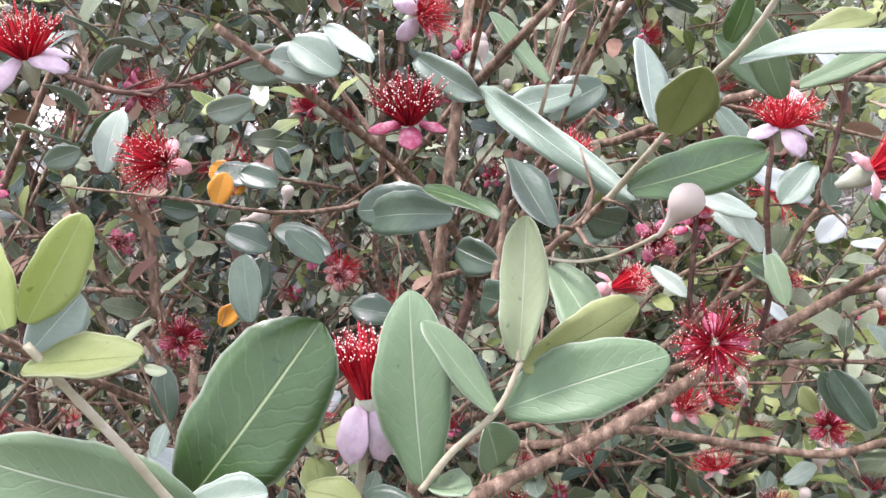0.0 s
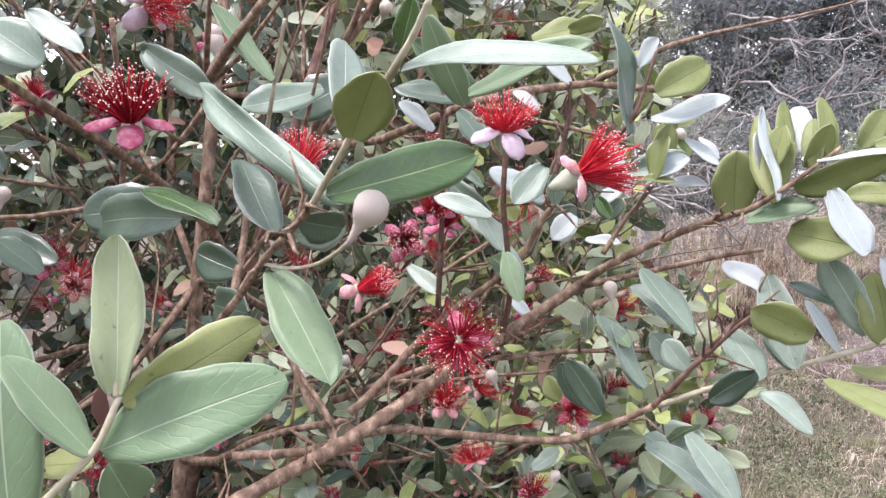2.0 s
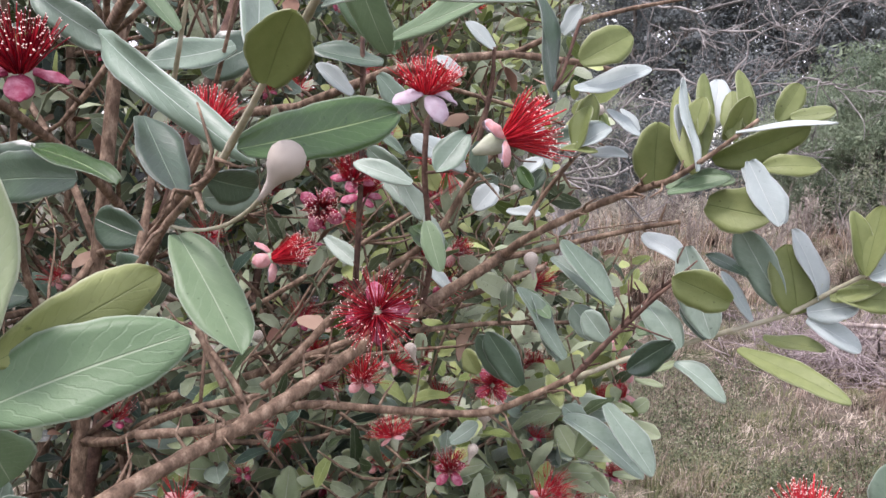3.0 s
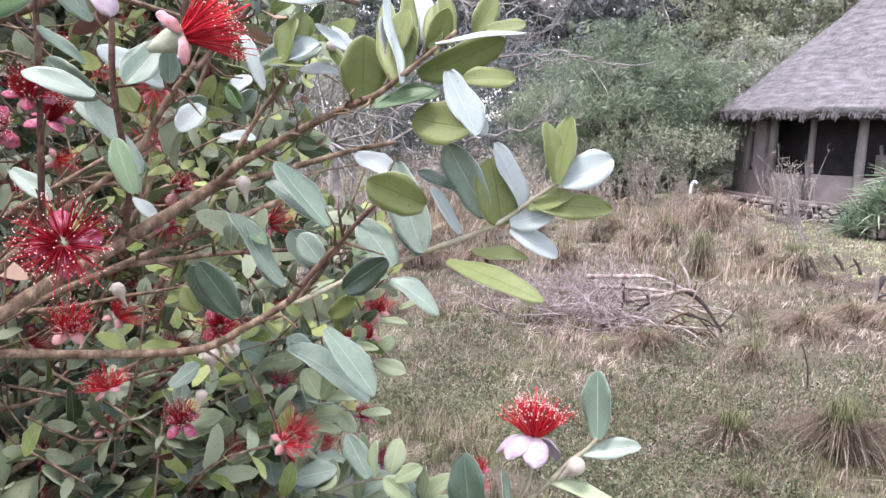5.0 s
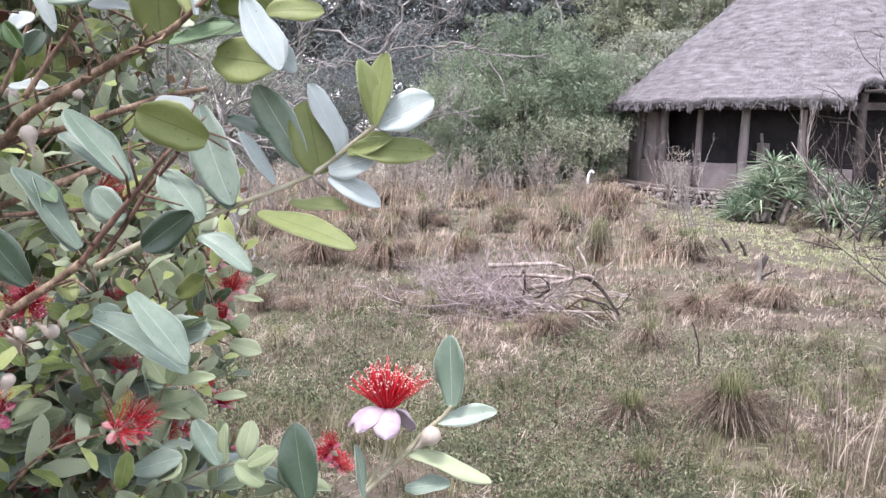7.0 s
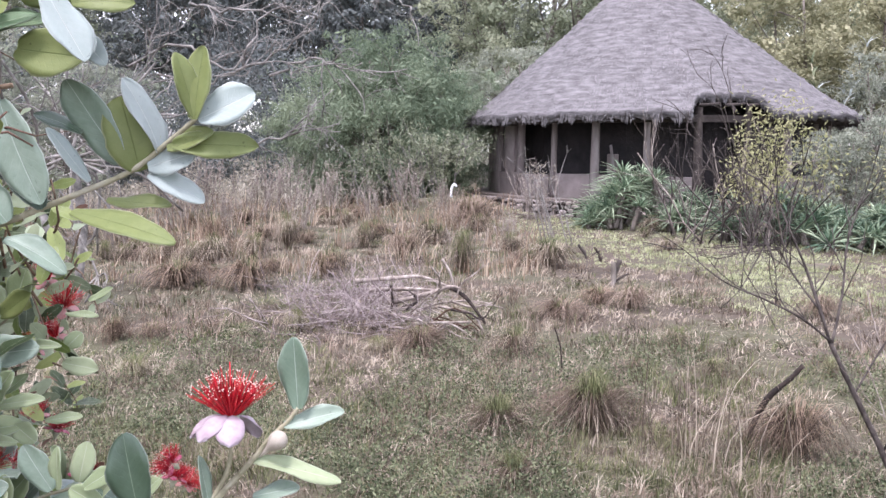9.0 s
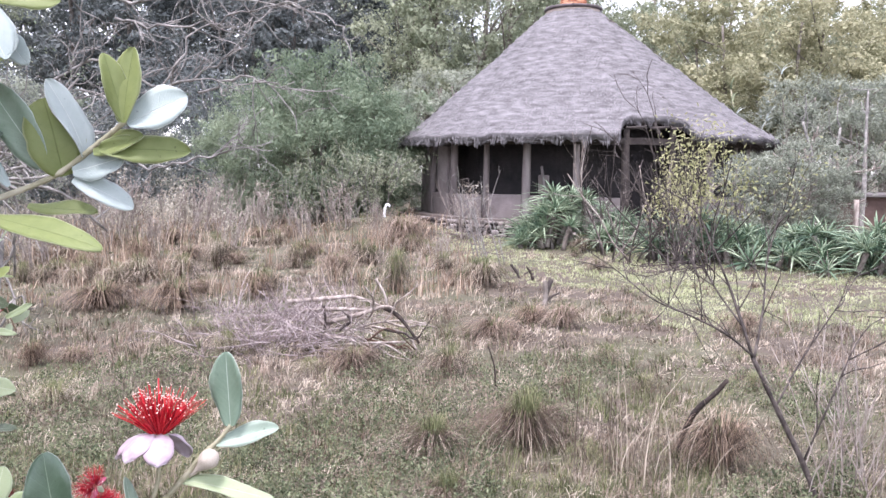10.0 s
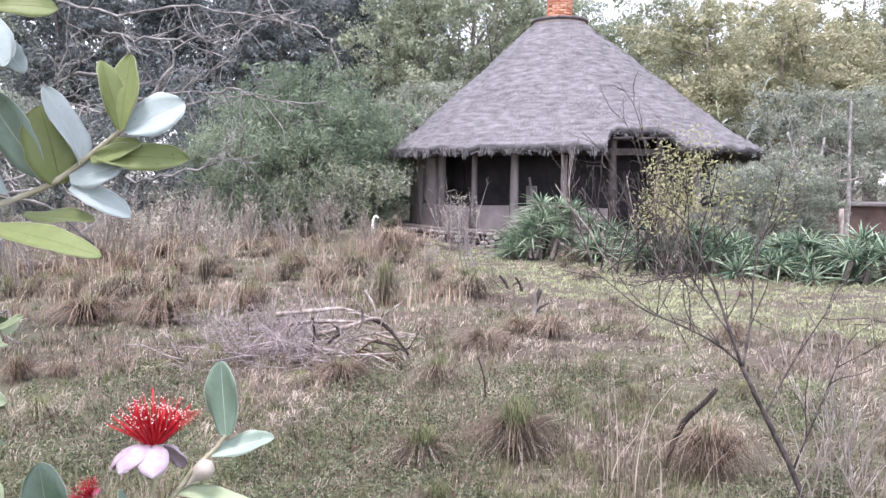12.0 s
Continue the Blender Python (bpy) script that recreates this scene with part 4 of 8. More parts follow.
def tussock(x, y, s, i, kit=None, sz=0.0):
    t = thing("grass_tussock", TUS_LABEL[i], "grass tussock", Matrix.Translation((x, y, lie(x, y) - 0.02)) @ pose(0, 0, 0, 0, 0, (x * 771) % 360), "tussocks in the meadow")
    t.scale = (s, s, sz or s * (0.8 + 0.3 * ((y * 37) % 1)))
    a, b, c = kit or TUS[i]
    tagged(child("dry_grass", a, t), kind="stuff")
    tagged(child("green_grass", b, t), kind="stuff")
    tagged(child("old_grass", c, t, label="brown old growth at the heart, shade put into its colour"), kind="stuff")


for x, y, s, sz, i in ((7.66, 5.31, 1.17, 0.65, 1), (4.98, 3.19, 1.0, 0.86, 2), (4.45, 3.58, 0.78, 0.59, 2), (3.88, 3.00, 0.53, 0.44, 2), (6.05, 4.69, 0.76, 0.71, 0), (10.62, 7.60, 1.37, 1.1, 0), (11.46, 9.06, 0.95, 0.94, 0), (5.71, 10.26, 1.5, 0.94, 3), (6.20, 9.29, 1.29, 1.11, 3), (4.66, 7.08, 0.89, 0.24, 2), (7.46, 9.27, 0.82, 1.06, 3), (5.52, 5.39, 0.88, 0.65, 1), (8.18, 13.60, 1.09, 1.58, 3), (9.07, 12.48, 0.8, 1.61, 0), (3.71, 7.74, 0.48, 0.67, 3), (3.23, 6.29, 0.65, 0.47, 2), (9.13, 8.13, 0.96, 1.41, 2), (14.15, 12.38, 1.76, 2.27, 1), (8.64, 4.99, 0.92, 0.82, 1), (8.69, 5.47, 0.87, 0.58, 3), (7.39, 3.79, 0.67, 0.4, 2), (6.69, 3.10, 0.52, 0.27, 2), (5.32, 1.98, 0.86, 1.0, 3), (5.07, 6.67, 0.54, 0.62, 2), (5.19, 5.60, 0.49, 0.36, 2), (4.03, 7.61, 0.61, 0.46, 1), (9.71, 9.98, 1.02, 1.22, 1), (10.10, 11.47, 0.98, 1.08, 0), (13.69, 7.15, 0.93, 0.72, 0), (7.09, 13.53, 1.09, 1.01, 3)):
    tussock(x, y, s, i, NEAR[i] if x < 6.5 and y < 5.6 else None, sz)


def loose_tussock(x, y, low, high):
    if math.hypot(x - HUT.x, y - HUT.y) > 8 and (not on_lawn(np.array([x]), np.array([y]))[0] or r.uniform() < 0.12):
        tussock(x, y, r.uniform(low, high), int(r.choice([0, 1, 1, 0, 2, 3])))


for i in range(10):
    p = toward(r.uniform(60, 86), 6 * (14 / 6) ** r.uniform())
    loose_tussock(p.x, p.y, 0.35, 0.8)
# hummocks that run together towards the far edge
for i in range(20):
    p = toward(r.uniform(20, 62), r.uniform(10.5, 21))
    for k in range(int(r.integers(2, 6))):
        loose_tussock(p.x + r.normal(0, 0.45), p.y + r.normal(0, 0.45), 0.6, 1.15)
# tall dry reeds beside the charred stick
b = np.stack([r.normal(5.0, 0.2, 60), r.normal(2.3, 0.18, 60), np.full(60, 0.0)], 1)
tagged(new("dry_reeds", blades("dry_reeds", b, r.uniform(0.3, 0.85, 60), 0.008, r.uniform(0.0, 0.9, 60), STRAW, r, 4)), "tall broad dry straw blades round a tussock", "grass", kind="stuff")

# the meadow goes on all round
tufts("outer_dry_grass", "dry straw-coloured grass of the wider meadow", 8000, 10, 88, 350, 1.4, 22, 0.06, 0.2, 0.045, STRAW, lambda x, y, d, az: off_hut(x, y) & (patch(x, y, 0.5, 3) > -0.3))
tufts("outer_green_grass", "short green grass of the wider meadow", 5000, 10, 88, 350, 1.4, 20, 0.05, 0.16, 0.05, GREEN, lambda x, y, d, az: off_hut(x, y) & (patch(x, y, 0.5, 3) < 0.2))

# ---- dead wood ----
r = np.random.default_rng(77)
pile = thing("brushwood_pile", "heap of bare grey dead branches in the grass", "brushwood")
st = []
st.append((spline([(5.77, 6.60, 0.47), (6.02, 6.28, 0.51), (6.20, 6.05, 0.53), (6.30, 5.75, 0.45)], 5), 0.028, 0.012, 6))
st.append((spline([(5.85, 6.48, 0.38), (6.02, 6.11, 0.42), (6.16, 5.77, 0.43)], 5), 0.028, 0.012, 6))
st.append((spline([(6.30, 5.75, 0.45), (6.32, 5.54, 0.36), (6.35, 5.31, 0.13)], 5), 0.028, 0.012, 6))
st.append((spline([(5.87, 6.12, 0.30), (6.08, 5.86, 0.39), (6.23, 5.68, 0.47), (6.30, 5.59, 0.45)], 5), 0.028, 0.012, 6))
st.append((spline([(6.36, 5.81, 0.29), (6.50, 5.62, 0.23), (6.63, 5.46, 0.28)], 5), 0.016, 0.010, 6))
st.append((spline([(6.34, 5.90, 0.72), (6.38, 5.82, 0.58), (6.40, 5.78, 0.42)], 5), 0.016, 0.010, 6))
st.append((spline([(5.79, 6.08, 0.49), (5.79, 6.06, 0.29), (5.73, 6.10, 0.07)], 5), 0.016, 0.010, 6))
st.append((spline([(5.65, 6.21, 0.07), (5.99, 5.77, 0.12), (6.27, 5.42, 0.14)], 5), 0.016, 0.010, 6))
st.append((spline([(6.29, 5.90, 0.23), (6.42, 5.55, 0.18), (6.33, 5.33, 0.07)], 5), 0.016, 0.010, 6))
for k, (q, r0, r1, n) in enumerate(st):
    child("dead_branch", tubes("dead_branch", [(q, r0, r1, n)], CHAR if k in (2, 6) else DEAD), pile)
for k in range(12):
    a = Vector((r.uniform(5.7, 6.25), r.uniform(5.7, 6.7), r.uniform(0.05, 0.25)))
    w = Vector((r.uniform(0.25, 0.6), r.uniform(-0.95, -0.35), r.uniform(-0.1, 0.25)))
    q = spline([a, a + w * 0.35 + Vector(r.normal(0, 0.06, 3)), a + w * 0.7 + Vector(r.normal(0, 0.06, 3)), a + w + Vector((0, 0, -0.12))], 4)
    child("dead_branch", tubes("dead_branch", [(q, r.uniform(0.011, 0.02), 0.006, 6)] + grow(q[6], w + Vector(r.normal(0, 0.5, 3)), 0.4, 0.009, 1, r, 0.4, 2, 0.6, 0.6, 0, None, 4, 5), BARK_DARK if k % 4 == 0 else DEAD), pile)
for k in range(9):
    a = Vector((r.uniform(5.75, 6.3), r.uniform(5.6, 6.5), r.uniform(0.15, 0.42)))
    w = Vector((r.normal(0.1, 0.4), r.normal(-0.45, 0.4), r.uniform(0.0, 0.4)))
    child("dead_branch", tubes("dead_branch", grow(a, w, r.uniform(0.35, 0.7), r.uniform(0.008, 0.014), 2, r, 0.45, 2, 0.6, 0.7, 0, None, 5, 6), CHAR if k % 4 == 1 else DEAD), pile)
fine = []
for k in range(230):
    q = Vector((5.76, 6.6, 0.02)) + Vector((r.normal(0, 0.36), r.normal(0, 0.42), r.uniform(0, 0.26)))
    grow(q, (r.normal(0, 1), r.normal(0, 1), r.uniform(0.2, 1.1)), r.uniform(0.3, 0.65), 0.0048, 1, r, 0.5, 3, 0.6, 0.6, 0, fine, 3, 4)
tagged(child("twig_tangle", tubes("twig_tangle", fine, BRUSHWOOD), pile, label="fine purplish grey dead twigs"), kind="stuff")
tagged(new("charred_stick", tubes("charred_stick", [(spline([(5.31, 2.24, 0.00), (5.31, 2.22, 0.12), (5.34, 2.16, 0.31), (5.41, 2.05, 0.45), (5.44, 1.99, 0.54)], 4), 0.023, 0.014, 7)], CHAR)), "dark charred broken stick standing in a tussock", "stick")
tagged(new("bare_stick", tubes("bare_stick", [(spline([(5.92, 4.09, 0.01), (5.92, 4.11, 0.19), (5.90, 4.16, 0.35)], 4), 0.009, 0.005, 7)], CHAR)), "thin dark upright stick in the grass", "stick")
tagged(new("stump", tubes("stump", [(spline([(9.68, 5.90, -0.02), (9.71, 5.89, 0.15), (9.71, 5.91, 0.35)], 4), 0.04, 0.03, 7)], TRUNK)), "short grey broken stump", "stick")
tagged(new("stump", tubes("stump", [(spline([(11.75, 7.36, -0.00), (11.73, 7.41, 0.14), (11.69, 7.47, 0.24)], 4), 0.03, 0.015, 7)], CHAR)), "small dark forked stump", "stick")


# ---- aloes before the terrace ----
def aloe_leaf_data(l, up):
    """One thick, keeled, arching leaf along +x."""
    V, F = [], []
    for k in range(4):
        t = k / 3
        p = Vector((l * t * math.cos(up), 0, l * t * math.sin(up) - 0.48 * l * t * t + 0.12 * l * t ** 3))
        w = 0.026 * (1 - t) ** 0.8 + 0.002
        for s, z in ((-w, 0.012), (0, -0.018), (w, 0.012), (0, 0.004)):
            V.append(p + Vector((0, s, z * (1 - t))))
    for k in range(3):
        for c in range(4):
            e = (c + 1) % 4
            F.append((4 * k + c, 4 * k + e, 4 * k + 4 + e, 4 * k + 4 + c))
    return V, F


ALOE_LEAVES = [aloe_leaf_data(0.85 * (1 - 0.05 * i), 0.15 + 0.165 * i) for i in range(8)]
ALOE_MESHES = [mesh_of("leaf", v, f, [ALOE]) for v, f in ALOE_LEAVES]
STALK = tubes("stalk", [(spline([(0, 0, -0.6), (0.02, 0.01, -0.25), (0, 0, 0.05)], 3), 0.06, 0.05, 7)], TRUNK)


def aloe_clump(az, d, w, h, n, seed, single=0):
    """A clump of aloes: rosettes on short trunks, the middle ones raised; the leaves of the first rosettes one by one."""
    r = np.random.default_rng(seed)
    t = thing("aloe_clump", "dense clump of spiky green aloes before the terrace", "aloe", Matrix.Translation(toward(az, d)) @ pose(0, 0, 0, 0, 0, -az), "aloe clumps")
    V, F = [], []
    for i in range(n):
        q = r.uniform(-1, 1, 2)
        if i < single:
            q[1] = -abs(q[1])
        z = h * max(0.12, 1 - q[0] ** 2 * 0.8 - q[1] ** 2 * 0.5) * r.uniform(0.6, 1)
        m = Matrix.Translation((q[0] * w / 2, q[1] * w * 0.35, z)) @ pose(0, 0, 0, r.uniform(-20, 20), r.uniform(-20, 20), r.uniform(0, 360)) @ Matrix.Scale(r.uniform(0.8, 1.15), 4)
        child("stalk", STALK, t, m @ Matrix.Diagonal((1, 1, min(1.4, max(0.3, z / 0.6)), 1)))
        for k in range(30):
            j = min(7, k * 8 // 30)
            mm = m @ pose(0, 0, 0, 0, r.uniform(-7, 7), k * 137.5 + r.uniform(-9, 9)) @ Matrix.Scale(r.uniform(0.85, 1.15), 4)
            if i < single:
                child("leaf", ALOE_MESHES[j], t, mm)
            else:
                o = len(V)
                V += [mm @ v for v in ALOE_LEAVES[j][0]]
                F += [tuple(c + o for c in f) for f in ALOE_LEAVES[j][1]]
    tagged(child("rosette_mass", mesh_of("rosette_mass", V, F, [ALOE]), t), kind="stuff")


aloe_clump(60.6, 19.4, 2.4, 1.42, 40, 1, 11)
aloe_clump(64.3, 20.2, 2.0, 0.7, 16, 2)
aloe_clump(69.5, 17.5, 2.2, 0.95, 18, 3)
aloe_clump(73.0, 17.8, 2.2, 0.9, 18, 4)
aloe_clump(77.0, 17.2, 2.4, 0.85, 20, 5)
aloe_clump(81.5, 16.6, 2.6, 0.8, 20, 6)
aloe_clump(86.0, 16.4, 2.4, 0.8, 18, 7)

# ---- thorn tree at the field's edge ----
r = np.random.default_rng(41)
thorn = thing("thorn_tree", "leafless grey thorn tree with crooked tangled branches", "tree")
st = []
for az, d, h in ((19.5, 9.6, 1.5), (21, 10.4, 1.7)):
    p = toward(az, d)
    mid = p + Vector((r.normal(0, 0.1), r.normal(0, 0.1), h))
    child("trunk", tubes("trunk", [(spline([p, p.lerp(mid, 0.5) + Vector((0.08, -0.05, 0)), mid], 4), 0.06, 0.045, 8)], THORN), thorn)
    for k in range(7):
        st = grow(mid, (r.normal(0.35, 0.6), r.normal(-0.1, 0.5), r.uniform(0.0, 0.7)), r.uniform(1.2, 2.0), 0.022, 3, r, 0.5, 3, 0.62, 0.75, 0.0, None, 5, 6)
        child("limb", tubes("limb", st, THORN), thorn)
        c = np.array([tuple(q[0][-1]) for q in st if r.uniform() < 0.2 and q[0][-1].z > 2.3] + [tuple(mid)])
        c = np.repeat(c, 14, 0) + r.normal(0, 0.09, (len(c) * 14, 3))
        tagged(child("sparse_foliage", leaf_cloud("sparse_foliage", c, 0.05, 0.015, WILLOW, r), thorn, label="sparse fine green leaves"), kind="stuff")
st2 = []
limb = spline([(4.85, 9.69, 2.81), (5.27, 9.19, 3.07), (5.54, 8.48, 2.75), (5.85, 8.16, 3.39), (6.09, 7.55, 3.54), (6.45, 6.94, 3.70)], 5)
st2.append(([q + Vector(r.normal(0, 0.022, 3)) for q in limb], 0.017, 0.006, 6))
limb = spline([(5.60, 8.71, 2.71), (5.82, 8.13, 2.88), (6.05, 7.71, 3.18), (6.12, 7.49, 3.47)], 5)
st2.append(([q + Vector(r.normal(0, 0.022, 3)) for q in limb], 0.017, 0.006, 6))
limb = spline([(5.92, 8.30, 2.71), (6.15, 7.86, 2.86), (6.24, 7.57, 2.80), (6.33, 7.29, 2.71)], 5)
st2.append(([q + Vector(r.normal(0, 0.022, 3)) for q in limb], 0.017, 0.006, 6))
limb = spline([(5.63, 9.05, 1.83), (5.86, 8.59, 1.90), (6.14, 8.09, 2.06), (6.27, 7.94, 2.19)], 5)
st2.append(([q + Vector(r.normal(0, 0.022, 3)) for q in limb], 0.017, 0.006, 6))
limb = spline([(5.08, 9.54, 3.88), (5.42, 8.92, 3.73), (5.88, 8.18, 3.80), (6.30, 7.62, 3.70), (6.62, 6.85, 3.47), (6.65, 6.62, 3.22)], 5)
st2.append(([q + Vector(r.normal(0, 0.022, 3)) for q in limb], 0.017, 0.006, 6))
limb = spline([(5.19, 9.58, 2.76), (5.40, 8.96, 2.61), (5.81, 8.46, 2.84)], 5)
st2.append(([q + Vector(r.normal(0, 0.022, 3)) for q in limb], 0.017, 0.006, 6))
limb = spline([(4.77, 10.48, 1.80), (4.96, 9.98, 2.34), (5.18, 9.66, 3.19), (5.22, 9.54, 3.97)], 5)
st2.append(([q + Vector(r.normal(0, 0.022, 3)) for q in limb], 0.017, 0.006, 6))
limb = spline([(5.38, 9.11, 3.55), (5.56, 8.71, 3.44), (5.82, 8.21, 3.42), (5.94, 8.06, 3.51)], 5)
st2.append(([q + Vector(r.normal(0, 0.022, 3)) for q in limb], 0.017, 0.006, 6))
for pts_, a, b, n in st2:
    twigs = [(pts_, a, b, n)]
    for k in range(9):
        i = int(r.integers(2, len(pts_)))
        d = (pts_[min(i + 1, len(pts_) - 1)] - pts_[i - 1]).normalized()
        grow(pts_[i], d + Vector(r.normal(0, 0.7, 3)), r.uniform(0.3, 0.8), 0.009, 2, r, 0.5, 3, 0.6, 0.7, 0, twigs, 4, 5)
    child("limb", tubes("limb", twigs, THORN), thorn)

# broken stumps and a dead sapling between the tussocks
for pts_, rad in (([(9.97, 6.06, -0.03), (9.99, 6.04, 0.16), (10.05, 6.0, 0.33)], 0.045), ([(11.88, 7.71, -0.03), (11.84, 7.76, 0.1), (11.77, 7.84, 0.24)], 0.03)):
    stump = thing("broken_stump", "short dark broken stump among the dry tussocks", "stump", None, "stumps in the meadow")
    child("stub", tubes("stub", [(spline(pts_, 4), rad, rad * 0.7, 7)], DARKWOOD_SHADE), stump)
    a = Vector(pts_[0])
    child("splinter", tubes("splinter", [(spline([a, a + Vector((0.05, -0.06, 0.1)), a + Vector((0.14, -0.16, 0.17))], 4), rad * 0.5, rad * 0.3, 6)], DARKWOOD_SHADE), stump)
stalk = thing("dead_sapling", "thin dead grey sapling drooping before the terrace", "sapling")
for k in range(7):
    a = Vector((12.8 + r.normal(0, 0.12), 8.95 + r.normal(0, 0.12), -0.02))
    q = spline([a, a + Vector((-0.05, 0.12, 0.5)), a + Vector((-0.12, 0.3, 1.15)), a + Vector((-0.22 + r.normal(0, 0.16), 0.5 + r.normal(0, 0.2), r.uniform(1.4, 1.95)))], 5)
    twigs = [(q, 0.013, 0.004, 6)]
    for i in range(5, len(q), 3):
        grow(q[i], (r.normal(0, 0.5), r.normal(0.1, 0.5), r.uniform(0.2, 0.9)), r.uniform(0.2, 0.5), 0.006, 1, r, 0.3, 2, 0.6, 0.5, 0, twigs, 3, 4)
    child("stem", tubes("stem", twigs, THORN), stalk)

# ---- bare sapling and yellow shrub at the right ----
sap = thing("bare_sapling", "leaning leafless sapling with thin dark twigs", "sapling")
limbs = []
limbs.append((spline([(5.13, 1.35, -0.02), (5.08, 1.44, 0.24), (5.01, 1.58, 0.55), (4.95, 1.70, 0.82)], 5), 0.022, 0.015, 6))
limbs.append((spline([(4.95, 1.70, 0.82), (4.92, 1.75, 0.99), (4.99, 1.86, 1.20), (4.95, 1.95, 1.42), (5.00, 2.07, 1.61), (4.89, 2.22, 1.75)], 5), 0.013, 0.003, 6))
limbs.append((spline([(4.95, 1.70, 0.83), (4.76, 1.79, 0.97), (4.66, 1.94, 1.06), (4.44, 2.08, 1.17), (4.32, 2.25, 1.33), (4.22, 2.39, 1.44)], 5), 0.009, 0.002, 6))
limbs.append((spline([(4.95, 1.69, 0.82), (5.10, 1.70, 1.07), (5.23, 1.73, 1.32), (5.27, 1.70, 1.51)], 5), 0.01, 0.003, 6))
limbs.append((spline([(4.92, 1.75, 0.99), (4.94, 1.93, 1.20), (4.88, 2.04, 1.46), (4.87, 2.08, 1.68)], 5), 0.008, 0.002, 6))
limbs.append((spline([(5.01, 1.58, 0.55), (5.23, 1.50, 0.81), (5.35, 1.38, 1.07), (5.57, 1.29, 1.31)], 5), 0.008, 0.002, 6))
limbs.append((spline([(5.08, 1.44, 0.24), (5.08, 1.33, 0.58), (5.22, 1.21, 0.98), (5.45, 1.08, 1.09)], 5), 0.008, 0.002, 6))
limbs.append((spline([(4.99, 1.86, 1.20), (4.83, 1.92, 1.31), (4.76, 2.01, 1.34)], 5), 0.004, 0.001, 6))
limbs.append((spline([(4.49, 2.01, 1.14), (4.51, 2.00, 1.30), (4.66, 1.99, 1.47)], 5), 0.004, 0.0015, 6))
limbs.append((spline([(4.69, 1.90, 1.04), (4.70, 1.92, 1.23), (4.77, 2.01, 1.40)], 5), 0.005, 0.0015, 6))
for k, q in enumerate(limbs):
    child("trunk" if k == 0 else "branch", tubes("branch", [(q[0], q[1] * 0.82, q[2] * 0.8, q[3])], SAPBARK), sap)
fine = []
for pts_, a, b, n in limbs[1:]:
    for k in range(7):
        i = int(r.integers(3, len(pts_)))
        d = (pts_[min(i + 1, len(pts_) - 1)] - pts_[i - 1]).normalized()
        grow(pts_[i], d + Vector(r.normal(0, 0.5, 3)), r.uniform(0.15, 0.5), 0.0035, 1, r, 0.3, 2, 0.6, 0.5, 0.05, fine, 3, 4)
tagged(child("twig_spray", tubes("twig_spray", fine, SAPBARK), sap), kind="stuff")
# thin pale shoots beside its trunk
r2, shoots = np.random.default_rng(52), []
for k in range(22):
    a = Vector((r2.normal(5.35, 0.22), r2.normal(1.22, 0.16), -0.01))
    grow(a, (r2.normal(0.05, 0.25), r2.normal(0.0, 0.25), 1), r2.uniform(0.5, 1.15), 0.0042, 2, r2, 0.22, 3, 0.5, 0.5, 0.15, shoots, 4, 4)
tagged(child("pale_spray", tubes("pale_spray", shoots, DEAD), sap, label="fine pale brown growth at its foot"), kind="stuff")
ysh = thing("yellow_shrub", "thin shrub with sparse yellow-green leaves and bare arching stems", "shrub")
st, o = [], Vector((16.13, 6.46, 0))
for k in range(40):
    one = grow(o + Vector((r.normal(-0.2, 0.5), r.normal(0.15, 0.6), 0)), (r.normal(0, 0.5), r.normal(0.1, 0.5), 1), r.uniform(1.4, 2.5), 0.018, 2, r, 0.22, 3, 0.5, 0.45, 0.12, None, 4, 5)
    child("stem", tubes("stem", one, SAPBARK if k % 3 else DEAD), ysh)
    st += one
c = np.array([tuple(q[0][-1]) for q in st if q[0][-1].z > 1.0 and q[0][-1].y < o.y + 0.35])
c = np.repeat(c, 9, 0) + r.normal(0, 0.17, (len(c) * 9, 3))
tagged(child("leafage", leaf_cloud("leafage", c, 0.10, 0.034, YSHRUB, r), ysh), kind="stuff")
for top in ((14.9, 8.25, 2.85), (15.5, 7.6, 3.35), (15.1, 7.95, 2.2), (15.6, 7.5, 3.9)):
    a = o + Vector((r.normal(-0.2, 0.2), r.normal(0.3, 0.2), 0))
    q = spline([a, a.lerp(Vector(top), 0.35) + Vector((0.1, -0.15, 0.5)), a.lerp(Vector(top), 0.7) + Vector((0.1, -0.1, 0.55)), top], 6)
    arch = [(q, 0.014, 0.004, 6)]
    for i in range(7, len(q), 3):
        grow(q[i], q[i] - q[i - 2] + Vector(r.normal(0, 0.12, 3)), r.uniform(0.3, 0.8), 0.008, 1, r, 0.35, 2, 0.6, 0.6, 0.05, arch, 4, 5)
    child("arching_stem", tubes("arching_stem", arch, SAPBARK), ysh)
